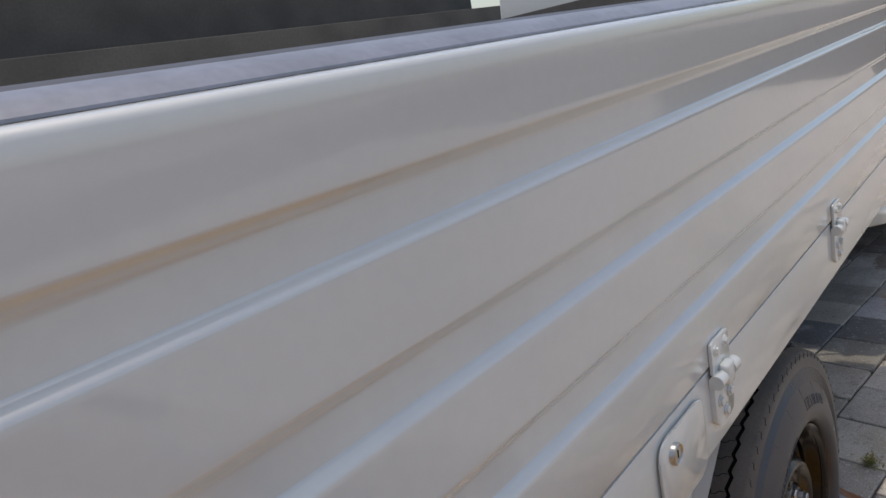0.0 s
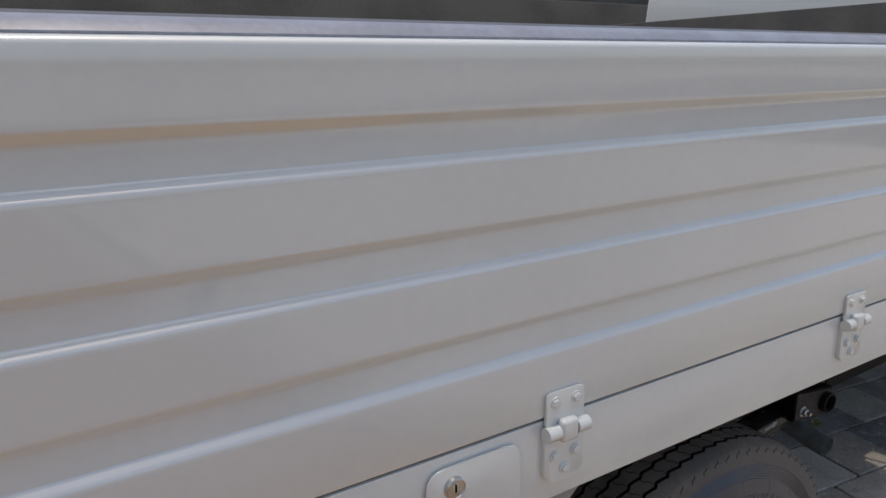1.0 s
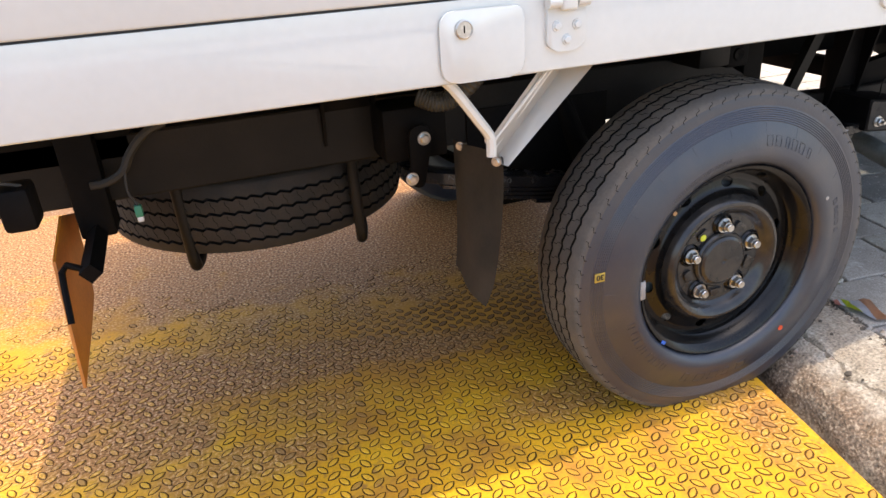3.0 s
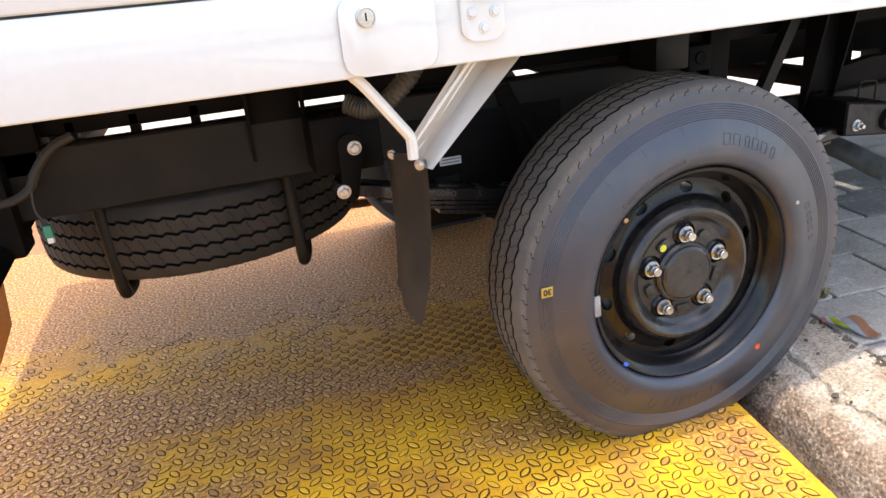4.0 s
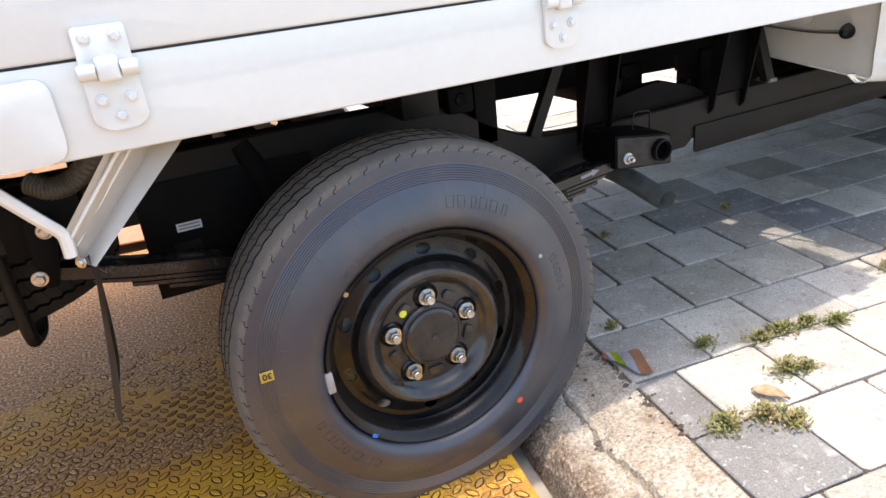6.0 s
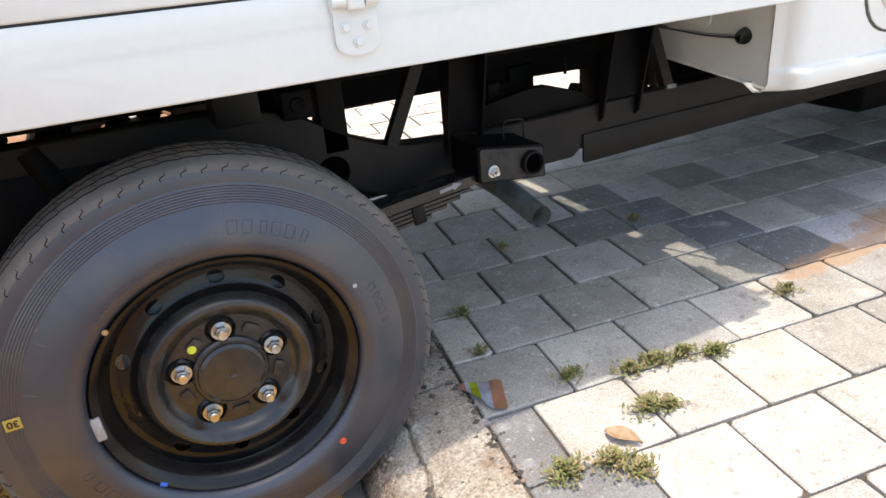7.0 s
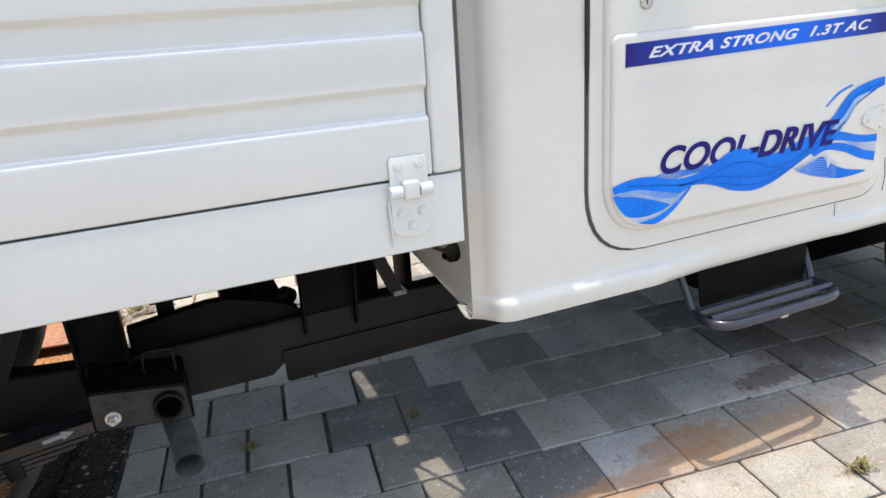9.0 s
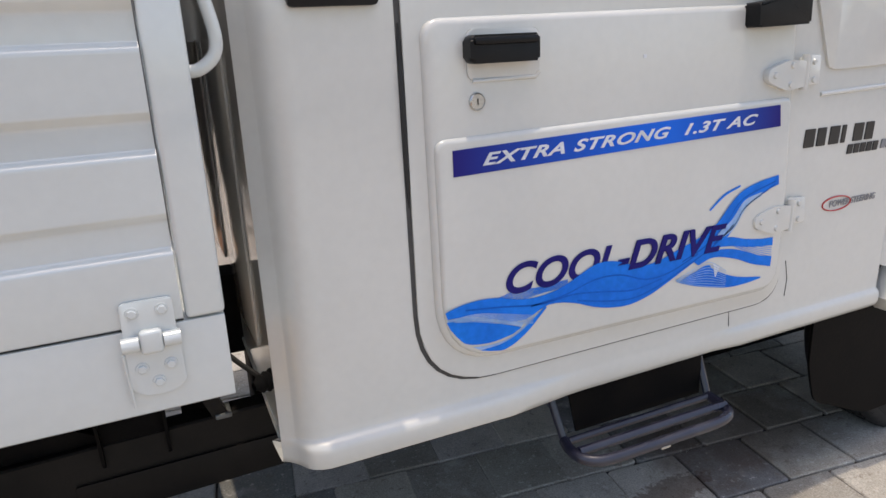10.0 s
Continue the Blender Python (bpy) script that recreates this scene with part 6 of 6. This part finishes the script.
part("step_back_bar", rod((2.336, 0.110, ZS - 0.002), (2.722, 0.108, ZS + 0.001), 0.0078, 12), PIPE_BLUE, step)
for x, dx in ((2.336, -0.008), (2.722, 0.005)):
    part("step_arm", tube([(x, 0.112, ZS - 0.008), (x + dx, 0.150, 0.552), (x + 1.6 * dx, 0.178, 0.612)], 0.0085, 10), PIPE_BLUE, step)
    part("arm_weld", box(x - 0.009, x + 0.009, 0.105, 0.119, ZS - 0.010, ZS + 0.004, 0.004), PIPE_BLUE, step)
part("step_weld", moved(box(-0.012, 0.012, -0.003, 0.003, -0.0025, 0.0025, 0.001), pose(2.506, 0.008, 0.4735)), ZINC, step)
part("step_plate", prism([(2.350, 0.612), (2.716, 0.612), (2.716, 0.478), (2.378, 0.478)], "y", 0.134, 0.138), BLACK_STEEL, step)
part("tow_ring", moved(lathe([(-0.006, 0.016), (-0.006, 0.022), (0.006, 0.022), (0.006, 0.016)], 20, closed=True), pose(2.86, 0.30, 0.50)), material("brass_yellow", (0.45, 0.33, 0.10), None, 0.4, metal=0.6), truck)
part("side_lamp_foot", box(2.80, 2.98, 0.30, 0.36, 0.50, 0.56, 0.01), BLACK_STEEL, truck)

# cable with its rubber grommet through the cab wall
part("cable", tube(smooth_line([(1.775, 0.236, 0.708), (1.745, 0.315, 0.712), (1.705, 0.40, 0.727), (1.60, 0.52, 0.76)]), 0.0050, 8), GUM, truck, "thin black control cable")
bm = lathe([(0.012, 0.020), (0.006, 0.0205), (0.0, 0.016), (-0.006, 0.0195), (-0.012, 0.015), (-0.018, 0.0175), (-0.026, 0.010), (-0.032, 0.0075)], 20)
part("grommet", moved(bm, pose(1.782, 0.226, 0.710, 0, 0, -68)), GROOVE_RUBBER, truck, "black rubber grommet")
# parts hung between rail and bed
part("valve_block", box(1.187, 1.222, 0.46, 0.50, 0.592, 0.655, 0.005), BLACK_STEEL, truck)
part("valve_pin", rod((1.175, 0.48, 0.640), (1.262, 0.48, 0.640), 0.006, 8), BLACK_STEEL, truck)
part("brake_line", tube(smooth_line([(1.205, 0.48, 0.60), (1.222, 0.48, 0.602), (1.240, 0.48, 0.600), (1.248, 0.48, 0.585), (1.246, 0.47, 0.560)]), 0.005, 6), GREY_STEEL, truck)
part("hose_joint", moved(lathe([(-0.012, 0.010), (-0.012, 0.020), (0.012, 0.020), (0.012, 0.010)], 16), pose(1.463, 0.48, 0.592, 0, 0, 25)), DUSTY_BLACK, truck)
part("hose_joint", rod((1.43, 0.48, 0.64), (1.43, 0.48, 0.68), 0.004, 8), BLACK_STEEL, truck)
# plain black masses added to fill the dark outline between the rails
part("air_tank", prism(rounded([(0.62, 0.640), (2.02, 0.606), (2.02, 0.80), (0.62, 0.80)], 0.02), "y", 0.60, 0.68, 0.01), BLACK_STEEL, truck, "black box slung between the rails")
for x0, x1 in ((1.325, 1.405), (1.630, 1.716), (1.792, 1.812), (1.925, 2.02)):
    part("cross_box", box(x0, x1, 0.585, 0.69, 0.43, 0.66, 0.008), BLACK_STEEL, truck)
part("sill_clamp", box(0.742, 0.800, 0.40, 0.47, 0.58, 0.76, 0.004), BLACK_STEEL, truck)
# unseen boxes between headboard and cab, added to break up the sun slot
for y0, y1 in ((0.445, 0.50), (0.555, 0.765), (0.945, 1.005), (1.21, 1.56)):
    part("head_stop", box(1.7045, 1.7375, y0, y1, 1.398, 1.430, 0.004), BED_WHITE, truck)



def shop_sign():
    """A white board with red letters on two posts, far beyond the bonnet."""
    top = empty("shop_sign", at=(8.7, 4.02, 0.0))
    tagged(top, "white shop sign with red letters on grey posts", "sign")
    part("board", box(-0.75, 0.85, 0.0, 0.03, 1.15, 1.75, 0.004), STICKER_WHITE, top)
    part("sign_words", moved(text_mesh("MOBILE PHONES AVAIL", 0.075, width=0.86, bold=0.001), pose(-0.65, -0.002, 1.425)), STICKER_RED, top)
    for x in (-0.6, 0.7):
        part("post", rod((x, 0.05, -0.02 + pave_z(8.7 + x) - 0.05), (x, 0.05, 1.7), 0.025, 10), GREY_STEEL, top)


shop_sign()

# ---------------------------------------------------------------- small things on the ground
def weed(x, y, size, count, dry, seed, spread=1.5):
    """A low creeping weed: many small leaves on thin stems."""
    rnd = random.Random(seed)
    z0 = pave_z(x) - 0.001
    verts, faces, mats = [], [], []
    for k in range(int(count * 1.15)):
        w, d = rnd.uniform(0, 2 * math.pi), size * min(1.0, abs(rnd.gauss(0, 0.42)))
        px, py = d * math.cos(w) * spread, d * math.sin(w)
        h = rnd.uniform(0.002, 0.024) * max(0.25, 1 - d / size / 1.6)
        turn, lean = rnd.uniform(0, 2 * math.pi), rnd.uniform(0.0, 1.1)
        long_, wide = rnd.uniform(0.008, 0.020), rnd.uniform(0.0018, 0.0036)
        c, s = math.cos(turn), math.sin(turn)
        base = Vector((px, py, h))
        tip = base + Vector((c * long_ * math.cos(lean), s * long_ * math.cos(lean), long_ * math.sin(lean)))
        mid = (base + tip) / 2
        side_ = Vector((-s, c, 0)) * wide
        i = len(verts)
        verts += [base, mid + side_ + Vector((0, 0, 0.001)), tip, mid - side_ + Vector((0, 0, 0.001)), mid]
        faces += [(i, i + 1, i + 4), (i + 1, i + 2, i + 4), (i + 2, i + 3, i + 4), (i + 3, i, i + 4)]
        mats += [1 if rnd.random() < dry else 0] * 4
        if k % 3 == 0:
            i = len(verts)
            root = Vector((px * 0.3, py * 0.3, 0))
            o = Vector((0.0006, 0.0006, 0))
            verts += [root - o, root + o, base + o, base - o]
            faces.append((i, i + 1, i + 2, i + 3))
            mats.append(1)
    me = bpy.data.meshes.new("weed")
    me.from_pydata([tuple(v) for v in verts], [], faces)
    me.materials.append(LEAF_GREEN), me.materials.append(LEAF_PALE)
    for poly, mi in zip(me.polygons, mats):
        poly.material_index = mi
    ob = new("weed", me)
    ob.location = (x, y, z0)
    tagged(ob, "small creeping green weed growing from a paving joint" if dry < 0.5 else "half-dried creeping weed in a paving joint", "weed", "weeds between the stones")


for k, (x, y, size, n, dry) in enumerate(((1.113, 0.030, 0.032, 130, 0.25), (1.232, -0.030, 0.034, 170, 0.45), (1.300, -0.034, 0.038, 240, 0.35), (1.365, -0.050, 0.032, 200, 0.35), (1.427, -0.085, 0.034, 200, 0.1),
                                          (1.181, -0.150, 0.042, 230, 0.3), (1.215, -0.172, 0.025, 80, 0.3), (0.932, -0.205, 0.042, 260, 0.35), (1.021, -0.230, 0.040, 210, 0.6), (1.048, -0.275, 0.036, 150, 0.55),
                                          (1.768, 0.007, 0.032, 130, 0.6), (1.044, 0.411, 0.026, 110, 0.3), (1.334, 0.683, 0.020, 60, 0.4), (1.779, 0.590, 0.022, 70, 0.5), (1.878, -0.315, 0.045, 240, 0.35),
                                          (1.765, -0.326, 0.022, 60, 0.4), (0.991, 0.225, 0.020, 60, 0.4), (2.60, -0.16, 0.035, 120, 0.6), (1.150, 2.35, 0.12, 500, 0.5), (1.30, 2.60, 0.10, 400, 0.4), (1.07, 1.95, 0.06, 200, 0.5))):
    weed(x, y, size, n, dry, 40 + k)


def litter():
    """A torn wrapper with printed stripes, lying on the kerb's edge."""
    top = empty("wrapper", at=(0.888, 0.138, 0.080))
    tagged(top, "crumpled torn snack wrapper with orange and lime stripes", "wrapper")
    top_a, top_b = Vector((0, 0)), Vector((0.089, -0.038))
    torn = [Vector(p) for p in ((-0.0020, -0.0150), (0.0130, -0.0650), (0.0220, -0.1100), (0.0490, -0.1330))]
    cols = ((PACK_RED, 0.0, 0.14), (PACK_WHITE, 0.14, 0.24), (PACK_LIME, 0.24, 0.44), (PACK_WHITE, 0.44, 0.70), (PACK_ORANGE, 0.70, 1.0))
    for mat, a, b in cols:
        bm, rows = bmesh.new(), []
        for i in range(7):
            t = a + (b - a) * i / 6
            up = top_a.lerp(top_b, t)
            low = Vector((np.interp(t, (0, 0.34, 0.64, 1), [p.x for p in torn]), np.interp(t, (0, 0.34, 0.64, 1), [p.y for p in torn])))
            row = []
            for j in range(7):
                p = up.lerp(low, j / 6)
                row.append(bm.verts.new((p.x, p.y, 0.003 + 0.003 * math.sin(9 * t + 0.8 * j) + 0.002 * noise.noise((p.x * 90, p.y * 90, 1)))))
            rows.append(row)
        for i in range(6):
            for j in range(6):
                bm.faces.new((rows[i][j], rows[i + 1][j], rows[i + 1][j + 1], rows[i][j + 1]))
        bmesh.ops.solidify(bm, geom=bm.faces[:], thickness=0.0006)
        part("printed_stripe", bm, mat, top)


litter()


def fallen_leaf(x, y, turn, long_):
    bm, rows = bmesh.new(), []
    for i in range(11):
        t = i / 10
        w = 0.30 * long_ * math.sin(math.pi * t ** 0.85) * (1 - 0.3 * t)
        rows.append([bm.verts.new((long_ * (t - 0.5), w * s, 0.003 + 0.007 * abs(s) + 0.006 * math.sin(3 * t))) for s in (-1, -0.5, 0, 0.5, 1)])
    for i in range(10):
        for j in range(4):
            bm.faces.new((rows[i][j], rows[i + 1][j], rows[i + 1][j + 1], rows[i][j + 1]))
    bmesh.ops.remove_doubles(bm, verts=bm.verts[:], dist=0.0004)
    ob = part("dry_leaf", bm, DRY_LEAF, None, "curled brown dry leaf lying on the paving")
    ob.matrix_basis = pose(x, y, pave_z(x), 0, 0, turn)
    tagged(ob, category="leaf")


fallen_leaf(1.078, -0.190, -62, 0.078)


def grit():
    """Crumbs of soil and small stones in the joints and on the kerb."""
    rnd = random.Random(11)
    verts, faces = [], []
    for k in range(1900):
        if k < 420:
            u, v, z = rnd.uniform(0.63, 0.90), rnd.uniform(-0.6, 1.6), None
        elif k < 560:
            u, v, z = rnd.gauss(0.93, 0.05), rnd.gauss(-0.13, 0.06), None
        else:
            row = rnd.randrange(-4, 4)
            u, v, z = rnd.uniform(0.9, 3.0), 0.355 + 0.2115 * row + rnd.gauss(0, 0.006 if k % 3 else 0.05), None
        x, y = laid(u, v)
        z = pave_z(x) if u > 0.873 else np.interp(u, (0.61, 0.632, 0.665, 0.715, 0.775, 0.868), (-0.01, 0.024, 0.044, 0.053, 0.060, 0.068))
        r = rnd.uniform(0.0006, 0.0022) if k > 30 else rnd.uniform(0.002, 0.005)
        i = len(verts)
        verts += [(x + r, y, z + 0.2 * r), (x, y + r * 0.8, z), (x - r * 1.1, y, z + 0.1 * r), (x, y - r, z), (x, y, z + r), (x, y, z - r)]
        faces += [(i, i + 1, i + 4), (i + 1, i + 2, i + 4), (i + 2, i + 3, i + 4), (i + 3, i, i + 4), (i + 1, i, i + 5), (i + 2, i + 1, i + 5), (i + 3, i + 2, i + 5), (i, i + 3, i + 5)]
    small = len(faces)
    for k in range(420):
        # clods of soil and broken concrete where the kerb meets the paving
        u, v = rnd.gauss(0.868, 0.016) if k % 3 else rnd.uniform(0.64, 0.88), rnd.uniform(-0.05, 1.5)
        x, y = laid(u, v)
        z = np.interp(u, (0.61, 0.632, 0.665, 0.715, 0.775, 0.868), (-0.01, 0.024, 0.044, 0.053, 0.060, 0.068))
        r, i = rnd.choice((0.003, 0.004, 0.006, 0.009)), len(verts)
        for dx, dy, dz in ((1, 0, 0.2), (0, 0.8, 0), (-1.1, 0, 0.1), (0, -1, 0), (0, 0, 0.9), (0, 0, -1)):
            verts.append((x + r * dx * rnd.uniform(0.7, 1.3), y + r * dy * rnd.uniform(0.7, 1.3), z + r * dz * rnd.uniform(0.7, 1.2)))
        faces += [(i, i + 1, i + 4), (i + 1, i + 2, i + 4), (i + 2, i + 3, i + 4), (i + 3, i, i + 4), (i + 1, i, i + 5), (i + 2, i + 1, i + 5), (i + 3, i + 2, i + 5), (i, i + 3, i + 5)]
    me = bpy.data.meshes.new("grit")
    me.from_pydata(verts, [], faces)
    ob = link_mesh("grit", me, PEBBLE)
    me.materials.append(BEDDING)
    for poly in me.polygons[small:]:
        poly.material_index = 1 if poly.index // 8 % 4 else 0
    tagged(ob, "crumbs of stone and soil on kerb and paving", "grit", kind="stuff")


grit()


def rubble():
    """Soil, broken stones and stubble beyond the truck, where the kerb is buried."""
    rnd = random.Random(21)
    verts, faces = [], []
    for k in range(700):
        u, v = rnd.gauss(0.80, 0.16), rnd.uniform(2.05, 3.6)
        x, y = laid(u, v)
        z = 0.072 if u > 0.62 else -0.008
        r = rnd.choice((0.004, 0.006, 0.009, 0.015, 0.025))
        i = len(verts)
        for dx, dy, dz in ((1, 0, 0.1), (0.2, 0.9, 0), (-0.9, 0.2, 0.1), (-0.1, -1, 0), (0.1, 0.1, 0.8)):
            verts.append((x + r * dx * rnd.uniform(0.6, 1.3), y + r * dy * rnd.uniform(0.6, 1.3), z + r * dz * rnd.uniform(0.6, 1.2)))
        faces += [(i, i + 1, i + 4), (i + 1, i + 2, i + 4), (i + 2, i + 3, i + 4), (i + 3, i, i + 4)]
    me = bpy.data.meshes.new("rubble")
    me.from_pydata(verts, [], faces)
    tagged(link_mesh("rubble", me, PEBBLE), "broken stones and soil along the buried kerb", "rubble", kind="stuff")


rubble()

# ---------------------------------------------------------------- paving stones
def stone_mesh(name, wu, wv, seed):
    """One concrete stone with worn, slightly ragged edges; its top lies at z = 0."""
    rnd = random.Random(seed)
    bm = bmesh.new()
    chip = [rnd.choice((0.003, 0.004, 0.006, 0.010)) for _ in range(4)]
    corners = rounded([(-wu / 2, -wv / 2), (wu / 2, -wv / 2), (wu / 2, wv / 2), (-wu / 2, wv / 2)], chip, 1)
    outer = []
    for i, p in enumerate(corners):
        q = corners[(i + 1) % len(corners)]
        outer.append(p)
        if i % 2:
            outer += [tuple(Vector(p).lerp(Vector(q), t)) for t in (0.3, 0.65)]

    def ragged(p, inset, size):
        v = Vector(p)
        return v - v.normalized() * (inset * 1.3 + rnd.uniform(0, size))

    lo = [bm.verts.new((x, y, -0.04)) for x, y in outer]
    mid_ = [bm.verts.new((*ragged(p, 0.0, 0.0016), -0.0028)) for p in outer]
    top_ = [bm.verts.new((*ragged(p, 0.003, 0.0016), 0.0)) for p in outer]
    n = len(outer)
    for i in range(n):
        k = (i + 1) % n
        bm.faces.new((lo[i], lo[k], mid_[k], mid_[i]))
        bm.faces.new((mid_[i], mid_[k], top_[k], top_[i]))
    bm.faces.new(top_)
    bmesh.ops.recalc_face_normals(bm, faces=bm.faces[:])
    me = bpy.data.meshes.new(name)
    bm.to_mesh(me)
    bm.free()
    return me


JOINT = 0.0042
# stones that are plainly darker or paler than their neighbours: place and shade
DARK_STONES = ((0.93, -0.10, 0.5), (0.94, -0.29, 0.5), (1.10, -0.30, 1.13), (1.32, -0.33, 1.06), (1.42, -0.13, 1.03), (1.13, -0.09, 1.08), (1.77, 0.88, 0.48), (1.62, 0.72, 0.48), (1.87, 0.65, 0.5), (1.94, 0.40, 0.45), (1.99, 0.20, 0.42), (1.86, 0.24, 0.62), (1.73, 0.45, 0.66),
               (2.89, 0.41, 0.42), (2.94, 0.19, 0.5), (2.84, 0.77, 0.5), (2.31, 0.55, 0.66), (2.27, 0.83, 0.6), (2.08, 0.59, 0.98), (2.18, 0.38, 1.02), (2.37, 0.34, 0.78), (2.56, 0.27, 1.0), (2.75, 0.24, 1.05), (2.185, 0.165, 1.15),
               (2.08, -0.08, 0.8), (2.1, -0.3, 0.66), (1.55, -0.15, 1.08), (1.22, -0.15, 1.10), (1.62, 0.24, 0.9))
WHOLE = [stone_mesh("paver", PU - JOINT, PV - JOINT, s) for s in range(9)]
HALF = [stone_mesh("paver", PU / 2 - JOINT, PV - JOINT, 20 + s) for s in range(3)]
for me in WHOLE + HALF:
    me.materials.append(PAVER)
SLOPE = math.atan(0.03)
rnd = random.Random(8)
far_v, far_f = [], []
for r in range(-40, 60):
    v = 0.355 + PV * (r + 0.5)
    even = r % 2 == 0
    first = 0.981 if even else 0.8735
    cells = [(0.8735, 0.981)] if even else []
    cells += [(first + PU * k, first + PU * (k + 1)) for k in range(40)]
    for u0, u1 in cells:
        u = 0.5 * (u0 + u1)
        # the courses farther in were laid a little out of step
        x, y = laid(u + float(np.interp(u, (0.98, 1.10, 1.55, 1.76, 1.96, 2.17, 2.37, 2.57), (0.012, 0.015, 0.028, 0.025, 0.014, 0.005, -0.002, -0.014))) * min(1.0, max(0.0, (r + 0.5) / 2)), v)
        z = pave_z(x) + rnd.uniform(-0.0022, 0.0022)
        m = pose(x, y, z, rnd.uniform(-0.35, 0.35), -math.degrees(SLOPE) + rnd.uniform(-0.35, 0.35), math.degrees(TURN) + rnd.uniform(-0.5, 0.5))
        if u < 3.75 and -5 <= r <= 9:
            half = u1 - u0 < 0.15
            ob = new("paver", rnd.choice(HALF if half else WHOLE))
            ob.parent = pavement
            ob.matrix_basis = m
            tone = rnd.choice((0.74, 0.84, 0.92, 0.98, 1.03, 1.08)) * rnd.uniform(0.95, 1.05)
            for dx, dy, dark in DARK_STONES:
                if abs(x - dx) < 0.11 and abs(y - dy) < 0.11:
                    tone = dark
            cool = 1.10 if tone < 0.55 else (1.16 if tone == 1.15 else 1.0)      # the dark stones and the pale blue-grey one are tinted bluer
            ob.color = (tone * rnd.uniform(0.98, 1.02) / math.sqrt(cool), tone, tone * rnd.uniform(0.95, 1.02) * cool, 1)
        else:
            a, b, i = (u1 - u0) / 2 - JOINT / 2, PV / 2 - JOINT / 2, len(far_v)
            far_v += [tuple(m @ Vector(p)) for p in ((-a, -b, 0), (a, -b, 0), (a, b, 0), (-a, b, 0), (-a, -b, -0.03), (a, -b, -0.03), (a, b, -0.03), (-a, b, -0.03))]
            far_f += [tuple(i + q for q in f) for f in ((0, 1, 2, 3), (0, 4, 5, 1), (1, 5, 6, 2), (2, 6, 7, 3), (3, 7, 4, 0))]
me = bpy.data.meshes.new("far_pavers")
me.from_pydata(far_v, [], far_f)
ob = link_mesh("far_pavers", me, FAR_PAVER, pavement)
tagged(ob, "square grey paving stones farther off", kind="stuff")
